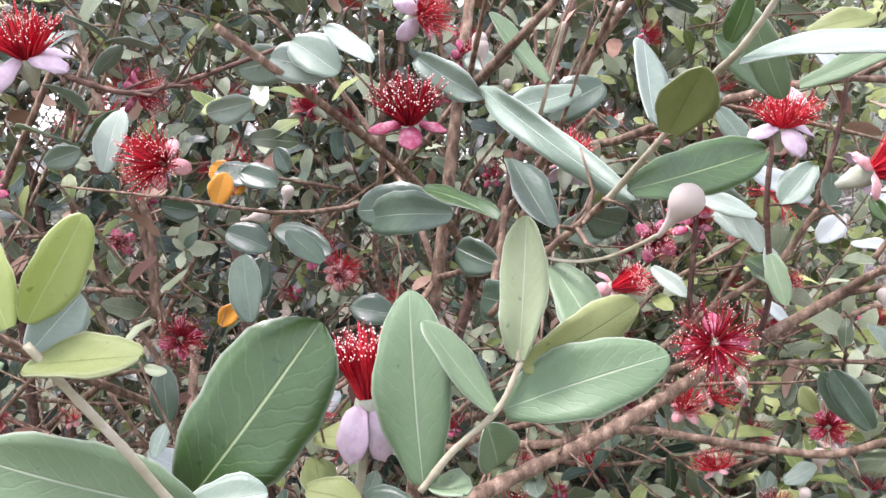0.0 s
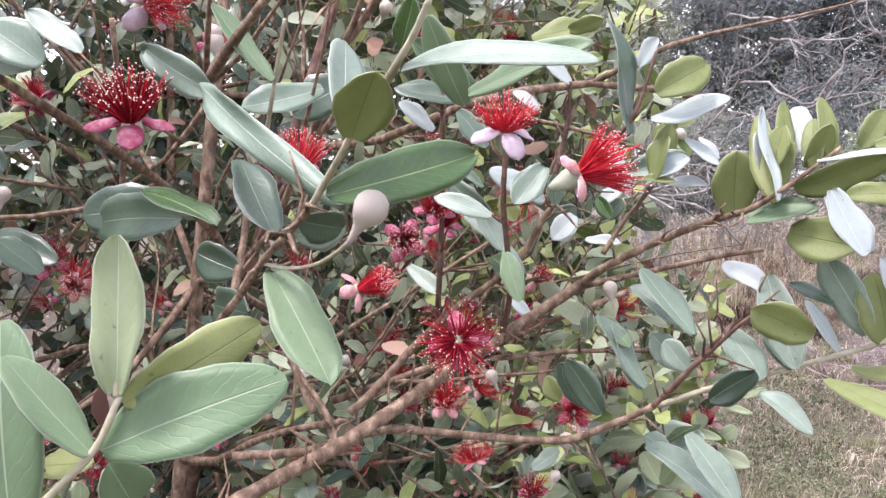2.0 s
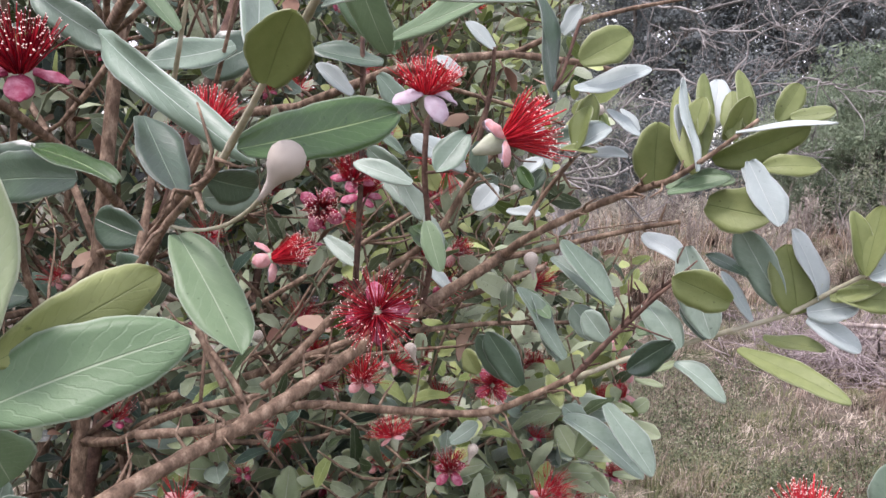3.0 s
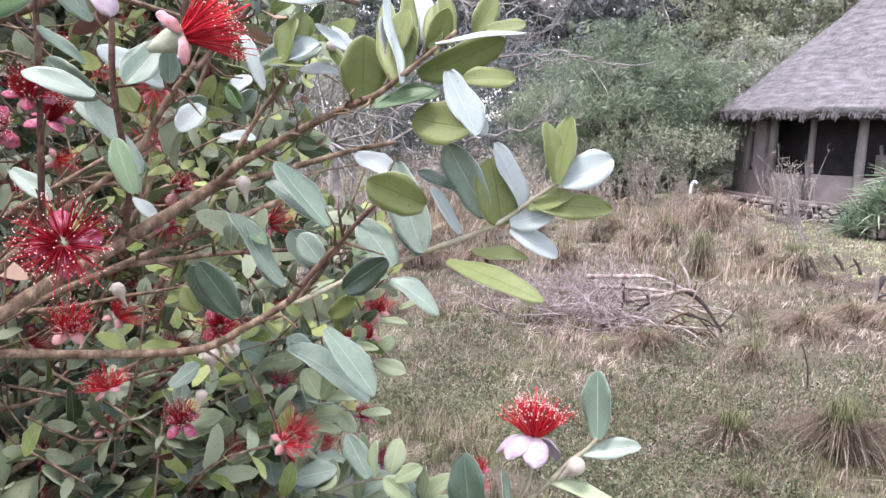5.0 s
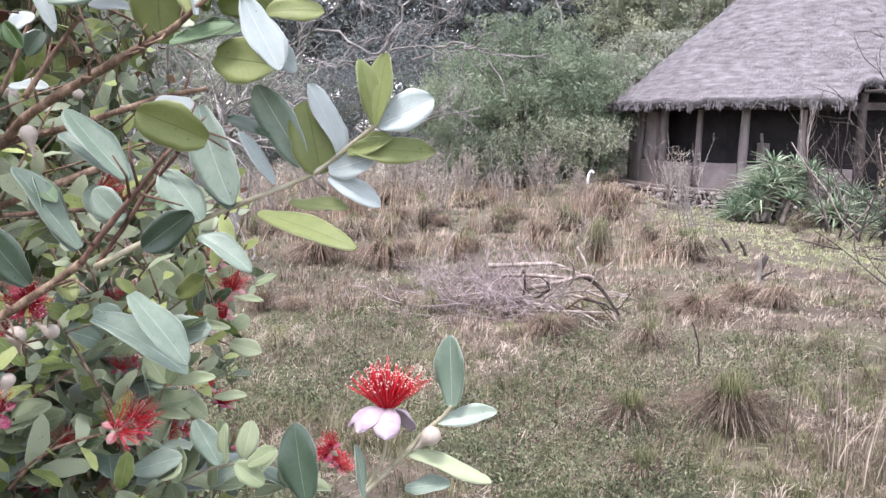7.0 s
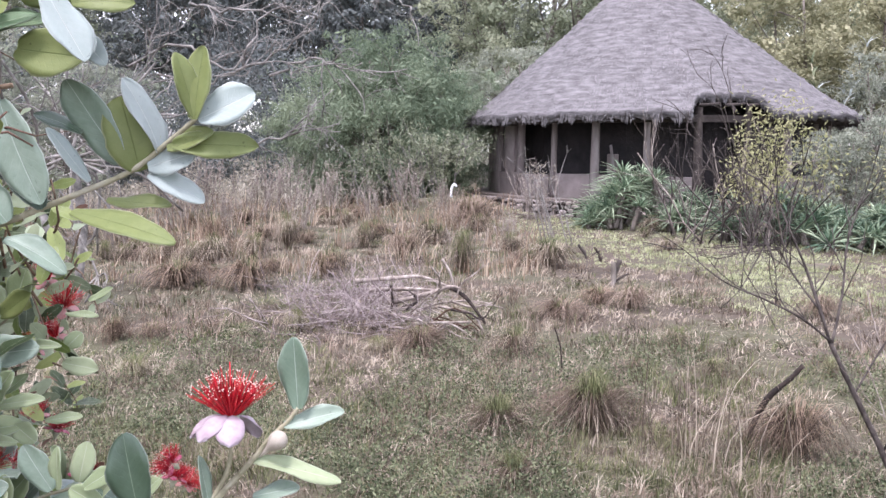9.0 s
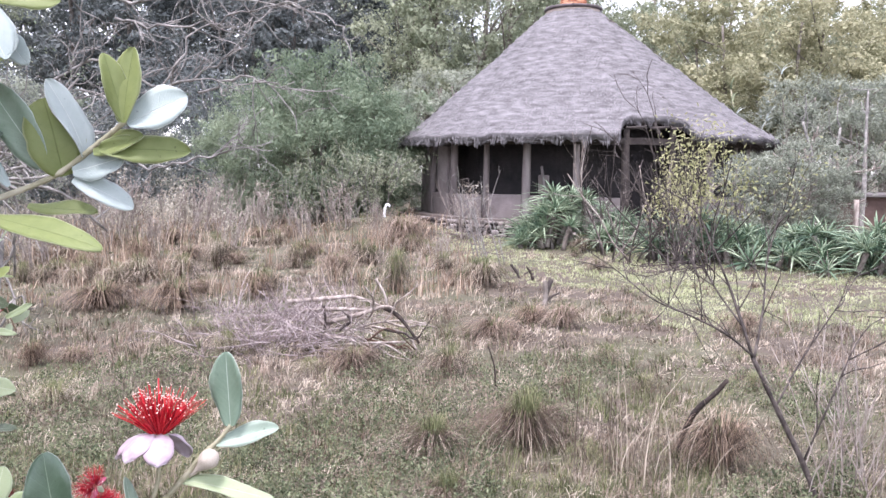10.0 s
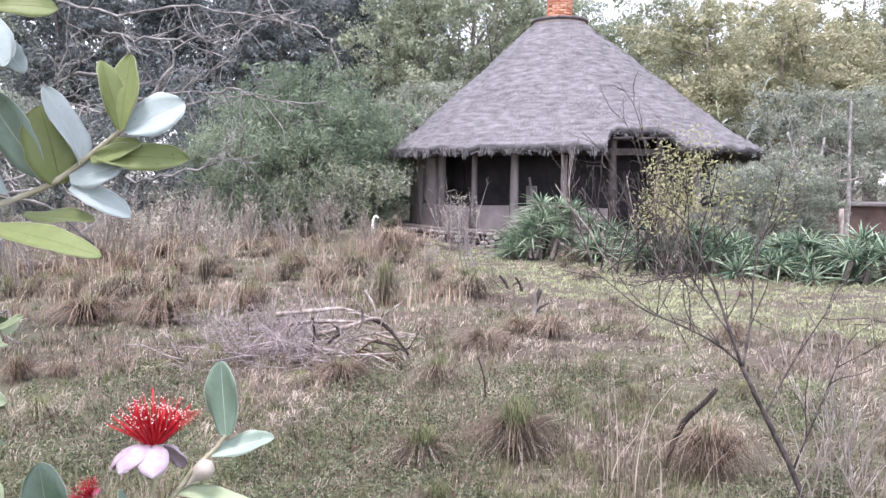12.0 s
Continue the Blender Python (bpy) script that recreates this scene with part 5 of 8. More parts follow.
# slim pale trees by the shed
for pts_ in ([(23.1, 5.5, -0.05), (23.2, 5.45, 1.0), (23.4, 5.37, 1.8), (23.6, 5.25, 3.1)], [(22.9, 5.75, -0.05), (23.1, 5.62, 1.0), (23.15, 5.75, 2.1), (23.0, 6.05, 3.25)], [(24.9, 4.85, -0.05), (25.05, 4.86, 1.6), (25.1, 4.9, 2.6), (25.25, 4.95, 4.2)]):
    slim = thing("slim_tree", "slim bare pale grey tree before the shed", "tree", None, "slim trees by the shed")
    q = spline(pts_, 6)
    child("trunk", tubes("trunk", [(q, 0.08, 0.03, 8)], THORN), slim)
    for i in range(6, len(q), 3):
        child("branch", tubes("branch", grow(q[i], (r.normal(0, 0.6), r.normal(0, 0.6), r.uniform(0.3, 1)), r.uniform(0.6, 1.1), 0.02, 2, r, 0.35, 2, 0.6, 0.6, 0.05, None, 4, 5), THORN), slim)
dry = thing("dry_shrub", "pale leafless shrub before the terrace wall", "shrub")
st, o = [], Vector((17.26, 12.76, 0))
for k in range(16):
    grow(o + Vector((r.normal(0, 0.2), r.normal(0, 0.2), 0)), (r.normal(-0.1, 0.25), r.normal(0.1, 0.25), 1), r.uniform(0.8, 1.3), 0.014, 2, r, 0.2, 3, 0.5, 0.4, 0.12, st, 4, 4)
    child("stem", tubes("stem", st, DEAD), dry)
    st = []
c = np.array(o) + np.stack([r.normal(0, 0.22, 260), r.normal(0, 0.22, 260), r.uniform(0.35, 1.5, 260)], 1)
tagged(child("leafage", leaf_cloud("leafage", c, 0.10, 0.035, SCRUB, r), dry, label="sparse pale withered leaves"), kind="stuff")
tagged(dry, group="dry shrubs along the field")
for az, d, turn, k in ((24, 15, 40, 0.8), (27.5, 19, 90, 1.0), (30.5, 17, 150, 0.7), (33, 21, 200, 1.1), (36, 18, 260, 0.75), (38.5, 21.5, 310, 1.0), (41.5, 20, 20, 0.7), (44, 21.5, 70, 0.9), (46.3, 20.2, 120, 0.7), (29, 23, 170, 1.2), (35, 24, 230, 1.1), (51.5, 14.5, 280, 0.5), (48.0, 12.0, 330, 0.45)):
    p = toward(az, d)
    copy_thing(dry, Matrix.Translation((p.x, p.y, lie(p.x, p.y) - 0.02)) @ pose(0, 0, 0, 0, 0, turn) @ Matrix.Scale(k, 4) @ Matrix.Translation(-o))
# pale reeds beyond the hut
reed = thing("giant_reed", "clump of tall pale green reeds behind the hut", "reed", Matrix.Translation(toward(72.6, 34)), "")
for k in range(16):
    a = Vector((r.normal(0, 0.6), r.normal(0, 0.6), 0))
    h = r.uniform(2.6, 4.2) if k > 2 else r.uniform(4.8, 5.8)
    line = spline([a, a + Vector((r.normal(0, 0.15), r.normal(0, 0.15), h * 0.5)), a + Vector((r.normal(0, 0.7), r.normal(0, 0.7), h))], 5)
    child("cane", tubes("cane", [(line, 0.04, 0.018, 5)], TWIG), reed)
    q = np.array([tuple(line[i]) for i in range(4, len(line)) for j in range(3)])
    child("blade_tuft", blades("blade_tuft", q, r.uniform(0.6, 1.0, len(q)), 0.10, r.uniform(0.6, 1.5, len(q)), SILVER if k % 3 == 0 else WEED, r, 4), reed)
# a forked pale young tree and a post by the shed
yt = thing("young_tree", "thin pale forked young tree beside the shed", "tree")
o = toward(77.7, 23.5)
for dx, dy, h in ((-0.15, 0.55, 2.9), (0.1, -0.35, 2.5)):
    st = grow(o + Vector((0, 0, lie(o.x, o.y) - 0.05)), (dx * 0.4, dy * 0.5, 1), h, 0.07, 2, r, 0.16, 4, 0.45, 0.6, 0.1, None, 5, 6)
    child("stem", tubes("stem", st, DEAD), yt)
    c = np.array([tuple(q[0][-1]) for q in st if q[0][-1].z > 1.5])
    c = np.repeat(c, 14, 0) + r.normal(0, 0.2, (len(c) * 14, 3))
    tagged(child("leafage", leaf_cloud("leafage", c, 0.13, 0.05, WOODS, r), yt), kind="stuff")
o = toward(79.3, 21.5)
v, f = tube_data(spline([o + Vector((0, 0, -0.1)), o + Vector((0.02, 0.0, 0.6)), o + Vector((0.03, 0.02, 1.25))], 3), 0.07, 0.06, 8, 0.06)
tagged(new("wooden_post", mesh_of("wooden_post", v, f, [DEAD])), "grey weathered post before the shed", "post")
# low scrub under the trees along the field's far edge
c, d = strewn(330, 12, 49, 25, 33, r, lambda x, y, d, az: np.hypot(x - HUT.x, y - HUT.y) > 7.5)
tops = 0.3 + 0.9 * (0.5 + patch(c[:, 0], c[:, 1], 0.35, 51))
c[:, 2] += tops * r.uniform(0.2, 0.9, len(c))
tagged(new("undergrowth", flakes("undergrowth", c, 0.2 + 0.25 * tops, 60, 0.11, 0.04, SCRUB, r, lift=0.8)), "low tangled brown and grey-green scrub", "scrub", kind="stuff")
q, d = strewn(560, 6, 38, 31, 40, r)
tops = 3.4 + 3.0 * (0.5 + patch(q[:, 0], q[:, 1], 0.3, 71))
q = np.repeat(q, 3, 0)
q[:, 2] += np.repeat(tops, 3) * r.uniform(0.05, 1, len(q))
tagged(new("thicket", flakes("thicket", q, r.uniform(0.35, 0.85, len(q)), 40, 0.15, 0.07, PINE, r)), "dense grey-green thicket behind the thorn tree", "thicket", kind="stuff")


# ---- flowering guava shrub ----
bush = thing("guava_shrub", "pineapple guava shrub in bloom, grey-green leaves and red brush flowers", "shrub", Matrix.Translation((0.15, 1.25, 0)))
AT = Matrix.Translation((-0.15, -1.25, 0))


def leaf_data(L, W, seed, n=16, m=6, curl=0.17, fold=0.27, thick=0.0005, rim=True):
    """An oval leaf along +y, its upper side to +z, with an underside and a rim."""
    r = np.random.default_rng(seed)
    ph, ca, wob = r.uniform(0, 6.28), curl * r.uniform(-0.6, 1.5), r.uniform(0.02, 0.10)
    fold *= r.uniform(0.4, 1.5)
    top, uvs = [], []
    for i in range(n + 1):
        v = 0.5 - 0.5 * math.cos(math.pi * i / n)
        vv = 0.05 + 0.95 * v
        w = W / 2 * (max(0.0, math.sin(math.pi * vv ** 1.2)) ** 0.5) if i < n else 0.05 * W
        if i == 0:
            w = max(0.0011, 0.05 * W)
        for j in range(m + 1):
            u = -1 + 2 * j / m
            x = u * w * (1 + 0.05 * math.sin(9 * v + ph * (j + 1)) + 0.03 * math.sin(23 * v + ph * (j + 2))) + 0.03 * W * math.sin(2.2 * v + ph)
            z = fold * abs(x) - ca * L * v * v + wob * L * math.sin(7 * v + ph) * u * u * 0.5 + 0.02 * L * math.sin(3 * v + ph)
            top.append((x, L * v, z))
            uvs.append(((u + 1) / 2, v))
    k = m + 1
    verts = top + [(x * 0.985, y, z - thick) for x, y, z in top]
    uvs = uvs + uvs
    faces, slots = [], []
    o = len(top)
    for i in range(n):
        for j in range(m):
            a, b, c, d = i * k + j, i * k + j + 1, (i + 1) * k + j + 1, (i + 1) * k + j
            faces += [(a, b, c, d), (o + a, o + d, o + c, o + b)]
            slots += [0, 1]
        if rim:
            a, d = i * k, (i + 1) * k
            faces += [(a, d, o + d, o + a), (o + a + m, o + d + m, d + m, a + m)]
            slots += [0, 0]
    return verts, faces, slots, uvs


UNDER = {"leaf_fresh": FRESH, "leaf_sage": GREY, "leaf_pale_green": SILVER, "leaf_dark": GREY, "leaf_green": SAGE, "leaf_olive": OLIVE, "leaf_silver": SILVER, "leaf_grey_green": GREY, "leaf_orange": YELLOW}
LEAF_LABEL = {"leaf_pale_green": "pale green leaf", "leaf_sage": "young sage-green leaf with a pale midrib", "leaf_dark": "dark glossy mature leaf", "leaf_green": "broad green leaf with a pale midrib",
              "leaf_olive": "yellowish olive leaf, back light in its colour", "leaf_fresh": "fresh light green young leaf", "leaf_silver": "silvery leaf, felt and sky sheen in its colour", "leaf_grey_green": "grey-green leaf", "leaf_orange": "withering orange leaf"}
count = [0]


def leaf(top, a, b, nrm, w):
    """A leaf from its stalk at a to its tip at b, the upper side to nrm, w wide."""
    count[0] += 1
    a, b, nrm = Vector(a), Vector(b), Vector(nrm)
    y = (b - a).normalized()
    x = y.cross(nrm).normalized()
    z = x.cross(y)
    v, f, s, uv = leaf_data((b - a).length, w, count[0])
    me = mesh_of("leaf", v, f, [top, UNDER[top.name]], s, True, uv)
    rot = Matrix((x, y, z)).transposed().to_4x4()
    child("leaf", me, bush, AT @ Matrix.Translation(a) @ rot, LEAF_LABEL[top.name])


def stem(material, r0, r1, *pts):
    """A branch or twig through pts, with knots and short spurs."""
    r = np.random.default_rng(count[0])
    line = spline(pts, 9)
    v, f = tube_data(line, r0, r1, 8, 0.09, count[0])
    count[0] += 1
    if material is not TWIG:
        for k in range(int(len(line) / 4)):
            i = int(r.integers(1, len(line) - 1))
            d = (line[i + 1] - line[i - 1]).normalized()
            w = (d * 0.7 + Vector(r.normal(0, 0.7, 3))).normalized()
            L = r.uniform(0.006, 0.03)
            q = [line[i], line[i] + w * L * 0.5 + Vector(r.normal(0, 0.1 * L, 3)), line[i] + w * L]
            v2, f2 = tube_data(q, min(r1, 0.0011), 0.0004, 5, 0.1, i)
            o = len(v)
            v += v2
            f += [tuple(c + o for c in x) for x in f2]
    child("branch" if r0 > 0.0025 else "twig", mesh_of("branch", v, f, [material]), bush, AT)


def petal_mesh(material, inner, k_=1.0, n=9, m=6, bend=95, wide=1.0):
    """A rounded petal that leaves the flower level and bends down, its sides rolled under."""
    V, F, S = [], [], []
    y, z, was = 0.0015, 0.0022, 0.0
    for i in range(n + 1):
        t = 1 - (1 - i / n) ** 1.3
        th = radians(22 - bend * (t + was) / 2)
        y, z, was = y + 0.0195 * (t - was) * math.cos(th), z + 0.0195 * (t - was) * math.sin(th), t
        th = radians(22 - bend * t)
        w = 0.0016 + 0.0049 * wide * max(0.0, 1 - abs(2 * t ** 1.3 - 1) ** 2.2) ** 0.5 - 0.0007 * t
        for j in range(m + 1):
            u = -1 + 2 * j / m
            h = 0.0020 * u * u * math.sin(math.pi * (0.1 + 0.8 * t)) + 0.0005 * math.sin(9 * t + 4 * u)
            V.append((u * w, y + h * math.sin(th) - 0.001 * u * u * t, z - h * math.cos(th)))
    V = [(x * k_, y * k_, z * k_) for x, y, z in V]
    o, k = len(V), m + 1
    V += [(x, y, z - 0.0006 * k_) for x, y, z in V]
    for i in range(n):
        for j in range(m):
            a, b, c, d = i * k + j, i * k + j + 1, (i + 1) * k + j + 1, (i + 1) * k + j
            F += [(a, b, c, d), (o + a, o + d, o + c, o + b)]
            S += [1, 0]
        a, d = i * k, (i + 1) * k
        F += [(a, d, o + d, o + a), (o + a + m, o + d + m, d + m, a + m)]
        S += [0, 0]
    a = n * k
    for j in range(m):
        F.append((a + j, a + j + 1, o + a + j + 1, o + a + j))
        S.append(0)
    return mesh_of("petal", V, F, [material, inner], S)


def lathe(name, prof, material, seg=12):
    V, F = [], []
    for z, rad in prof:
        for s in range(seg):
            w = 2 * math.pi * s / seg
            V.append((rad * math.cos(w), rad * math.sin(w), z))
    for i in range(len(prof) - 1):
        for s in range(seg):
            j = (s + 1) % seg
            F.append((i * seg + s, i * seg + j, (i + 1) * seg + j, (i + 1) * seg + s))
    F += [tuple(range(seg))[::-1], tuple(range((len(prof) - 1) * seg, len(prof) * seg))]
    return mesh_of(name, V, F, [material])


def stamen_mesh(seed, spread, count_=190, length=0.021, red=None):
    """A brush of curved filaments with a cream anther on each."""
    r = np.random.default_rng(seed)
    V, F, S = [], [], []
    for i in range(count_):
        th = radians(spread) * math.sqrt(r.uniform(0, 1))
        ph = r.uniform(0, 2 * math.pi)
        L = length * r.uniform(0.75, 1.08)
        d = Vector((math.sin(th) * math.cos(ph), math.sin(th) * math.sin(ph), math.cos(th)))
        root = Vector((0.0028 * math.cos(ph), 0.0028 * math.sin(ph), 0.001)) * r.uniform(0.2, 1)
        side = d.cross(Vector((0.2, 0.1, 1))).normalized()
        b2 = d.cross(side)
        bend = Vector(r.normal(0, 0.12, 3))
        o = len(V)
        for k in range(3):
            t = k / 2
            p = root + d * L * t + bend * L * t * t * 0.5
            rad = 0.00026 * (1 - 0.35 * t)
            for w in (0, 2.1, 4.2):
                V.append(p + side * (rad * math.cos(w)) + b2 * (rad * math.sin(w)))
        for k in range(2):
            for c in range(3):
                e = (c + 1) % 3
                F.append((o + k * 3 + c, o + k * 3 + e, o + k * 3 + 3 + e, o + k * 3 + 3 + c))
                S.append(0)
        tip = root + d * L + bend * L * 0.5
        o = len(V)
        q = 0.00034
        V += [tip + Vector(x) * q for x in ((1, 0, 0), (-1, 0, 0), (0, 1, 0), (0, -1, 0), (0, 0, 1), (0, 0, -1))]
        F += [tuple(o + x for x in f) for f in ((0, 2, 4), (2, 1, 4), (1, 3, 4), (3, 0, 4), (2, 0, 5), (1, 2, 5), (3, 1, 5), (0, 3, 5))]
        S += [1] * 8
    return mesh_of("stamen_brush", V, F, [red or STAMEN, ANTHER], S)


CALYX_ME = lathe("flower", [(-0.012, 0.0011), (-0.009, 0.0024), (-0.005, 0.0040), (-0.001, 0.0046), (0.0015, 0.0036)], CALYX)
PETALS = {"white": petal_mesh(PETAL, PETAL_SOFT, 1.02, bend=80, wide=1.05), "pink": petal_mesh(PETAL, PETAL_IN, 0.66, bend=70), "crimson": petal_mesh(PETAL_WINE, PETAL_DARK, 0.74, bend=50)}
SMALL = {"white": petal_mesh(PETAL, PETAL_SOFT, 1.0, 4, 4), "pink": petal_mesh(PETAL, PETAL_IN, 0.55, 4, 4, 80), "crimson": petal_mesh(PETAL_WINE, PETAL_DARK, 0.5, 4, 4, 60)}
BRUSH = [stamen_mesh(1, 42), stamen_mesh(2, 58), stamen_mesh(3, 74), stamen_mesh(4, 50, 170), stamen_mesh(8, 24, 190), stamen_mesh(9, 54, 240)]
THIN = [stamen_mesh(5, 45, 60), stamen_mesh(6, 65, 64)]
OLD = [stamen_mesh(1, 46, red=STAMEN_OLD), stamen_mesh(2, 60, red=STAMEN_OLD), stamen_mesh(3, 76, 210, red=STAMEN_OLD), stamen_mesh(4, 44, 200, 0.019, STAMEN_OLD), stamen_mesh(8, 30, red=STAMEN_OLD), stamen_mesh(9, 56, 220, red=STAMEN_OLD)]
OLD_THIN = [stamen_mesh(5, 45, 60, red=STAMEN_OLD), stamen_mesh(6, 65, 64, red=STAMEN_OLD)]
BUD_ME = lathe("bud", [(-2.9, 0.15), (-2.3, 0.2), (-1.8, 0.28), (-1.4, 0.40), (-1.1, 0.55), (-0.75, 0.78), (-0.3, 0.97), (0.15, 1.0), (0.55, 0.84), (0.85, 0.5), (0.98, 0.12)], BUD, 12)


def turned(way):
    return Vector(way).normalized().to_track_quat("Z", "Y").to_matrix().to_4x4()


def flower(at, way, kind, size, brush=None, spin=None, turns=(0, 90, 180, 270), brushes=BRUSH, droop=(-25, 8)):
    """A flower whose stamens rise from at along way."""
    count[0] += 1
    c = count[0]
    r = np.random.default_rng(c)
    f = child("flower", CALYX_ME, bush, AT @ Matrix.Translation(at) @ turned(way) @ pose(0, 0, 0, 0, 0, r.uniform(0, 90) if spin is None else spin) @ Matrix.Diagonal((size, size, size, 1)),
              {"white": "open flower with white petals and red stamens", "pink": "open flower with pink-lined petals and red stamens", "crimson": "fading dark crimson flower"}[kind])
    for k in turns:
        child("petal", (PETALS if brushes is BRUSH else SMALL)[kind], f, pose(0, 0, 0, 0, 0, k + r.uniform(-12, 12)) @ pose(0, 0.001, 0, r.uniform(*droop), 0, 0))
    kit = brushes if kind != "crimson" else OLD if brushes is BRUSH else OLD_THIN
    child("stamen_brush", kit[int(r.integers(len(kit))) if brush is None else brush], f)
    p = [Vector((0, 0, 0)), Vector((0.0002, 0.0003, 0.012)), Vector((0.001, 0.0005, 0.026))]
    if brushes is BRUSH and kind != "crimson":
        v, q = tube_data(p, 0.0005, 0.0003, 5, 0)
        child("pistil", mesh_of("pistil", v, q, [STAMEN]), f)


def bud(at, way, size):
    child("bud", BUD_ME, bush, AT @ Matrix.Translation(at) @ turned(way) @ Matrix.Diagonal((size, size, size, 1)), "round closed bud of pinkish grey felt")


# near sprig
stem(TWIG, .0008, .0006, (0.3945, 0.5446, 1.8398), (0.4007, 0.544, 1.8484), (0.4094, 0.5429, 1.8577), (0.4137, 0.5442, 1.867))
stem(TWIG, .0008, .0006, (0.4132, 0.5442, 1.867), (0.4131, 0.5445, 1.8713))
leaf(PALE, (0.4132, 0.5442, 1.8675), (0.414, 0.5448, 1.895), (-0.17, -0.99, 0.03), 0.0096)
leaf(OLIVE, (0.4143, 0.5441, 1.8654), (0.437, 0.5529, 1.8779), (0.34, -0.94, 0.04), 0.0108)
leaf(SAGE, (0.4105, 0.543, 1.8574), (0.4406, 0.5426, 1.8712), (-0.2, -0.89, 0.41), 0.0148)
leaf(SAGE, (0.4092, 0.5428, 1.8574), (0.3948, 0.5448, 1.8744), (0.62, -0.53, 0.58), 0.0090)
leaf(SAGE, (0.3953, 0.5447, 1.8407), (0.3903, 0.5477, 1.8789), (0.03, -1, 0.08), 0.0158)
leaf(SAGE, (0.4065, 0.5619, 1.8485), (0.4107, 0.5663, 1.8363), (0.63, -0.77, -0.06), 0.0115)
leaf(SAGE, (0.3949, 0.5546, 1.8382), (0.4039, 0.5407, 1.8411), (-0.25, 0.04, 0.97), 0.0089)
leaf(OLIVE, (0.3818, 0.5478, 1.8353), (0.3703, 0.5466, 1.8372), (0.19, -0.57, 0.8), 0.0085)
# broad leaf
leaf(MID, (0.347, 0.5439, 1.8365), (0.3714, 0.552, 1.8715), (0.13, -0.98, 0.14), 0.0263)
stem(TWIG, .0012, .001, (0.3462, 0.5436, 1.8336), (0.347, 0.5439, 1.8365))
# left sprig
stem(TWIG, .0009, .0007, (0.3528, 0.5249, 1.8421), (0.3455, 0.5202, 1.8548), (0.3399, 0.5154, 1.8648), (0.333, 0.5135, 1.8736))
leaf(FRESH, (0.3321, 0.5156, 1.8765), (0.3417, 0.5164, 1.895), (0.57, -0.78, -0.26), 0.0091)
leaf(FRESH, (0.3301, 0.5134, 1.8763), (0.3228, 0.5141, 1.8928), (0.37, -0.91, 0.2), 0.0081)
leaf(GREY, (0.332, 0.5162, 1.8715), (0.3356, 0.5265, 1.88), (0.87, -0.45, 0.18), 0.0099)
leaf(OLIVE, (0.3326, 0.5131, 1.8704), (0.3555, 0.5098, 1.8725), (-0.15, -0.45, 0.88), 0.0110)
leaf(SAGE, (0.3289, 0.5127, 1.8708), (0.3274, 0.5045, 1.8709), (0.55, -0.09, 0.83), 0.0060)
leaf(SAGE, (0.355, 0.527, 1.8408), (0.3229, 0.5104, 1.8529), (0.47, -0.88, 0.02), 0.0177)
leaf(GREY, (0.3505, 0.5344, 1.8378), (0.3655, 0.5364, 1.8413), (-0.08, -0.66, 0.74), 0.0100)
# near flower
flower((0.38, 0.5613, 1.8524), (-0.002, -0.001, 0.014), "white", .7, 4, 30, droop=(-72, -46))
stem(TWIG, .0011, .001, (0.3798, 0.5622, 1.8517), (0.3797, 0.5602, 1.8414), (0.3788, 0.5573, 1.8323))
# bud sprig
stem(BARK, .0019, .0014, (0.3971, 0.7522, 1.8391), (0.4085, 0.7365, 1.8536), (0.42, 0.7209, 1.8703), (0.431, 0.6999, 1.8828), (0.4407, 0.6789, 1.8939))
stem(TWIG, .0014, .0009, (0.4407, 0.6789, 1.8939), (0.4484, 0.6535, 1.9068), (0.454, 0.6331, 1.9167))
leaf(MID, (0.4457, 0.6632, 1.8986), (0.4989, 0.7113, 1.9115), (0.55, -0.72, 0.41), 0.0204)
leaf(OLIVE, (0.4543, 0.633, 1.916), (0.4611, 0.6183, 1.933), (-0.05, -0.77, -0.64), 0.0169)
leaf(GREY, (0.4537, 0.6489, 1.9202), (0.4522, 0.6834, 1.9514), (0.67, -0.48, 0.57), 0.0181)
leaf(GREY, (0.388, 0.7608, 1.9446), (0.4345, 0.6708, 1.9025), (-0.76, -0.55, 0.34), 0.0133)
leaf(SAGE, (0.4243, 0.7197, 1.8661), (0.4487, 0.6759, 1.8354), (0.1, -0.53, 0.84), 0.0221)
leaf(DARK, (0.4359, 0.6997, 1.8891), (0.4524, 0.7165, 1.8832), (0.54, -0.7, -0.47), 0.0152)
leaf(DARK, (0.4042, 0.7798, 1.9124), (0.4222, 0.7315, 1.8767), (0.31, -0.49, 0.82), 0.0207)
leaf(MID, (0.4, 0.7362, 1.8827), (0.3615, 0.7762, 1.9027), (0.05, -0.41, 0.91), 0.0150)
leaf(DARK, (0.4112, 0.7503, 1.8443), (0.3869, 0.7853, 1.8435), (-0.81, -0.56, 0.15), 0.0203)
leaf(DARK, (0.3749, 0.792, 1.8833), (0.3128, 0.8336, 1.8799), (-0.55, -0.81, 0.2), 0.0262)
bud((0.46, 0.6307, 1.8965), (0.006, -0.006, 0.01), .0052)
stem(TWIG, .0007, .0007, (0.4207, 0.7207, 1.8697), (0.4304, 0.7087, 1.8694), (0.4415, 0.6867, 1.8732), (0.4494, 0.6604, 1.88), (0.4536, 0.6368, 1.886))
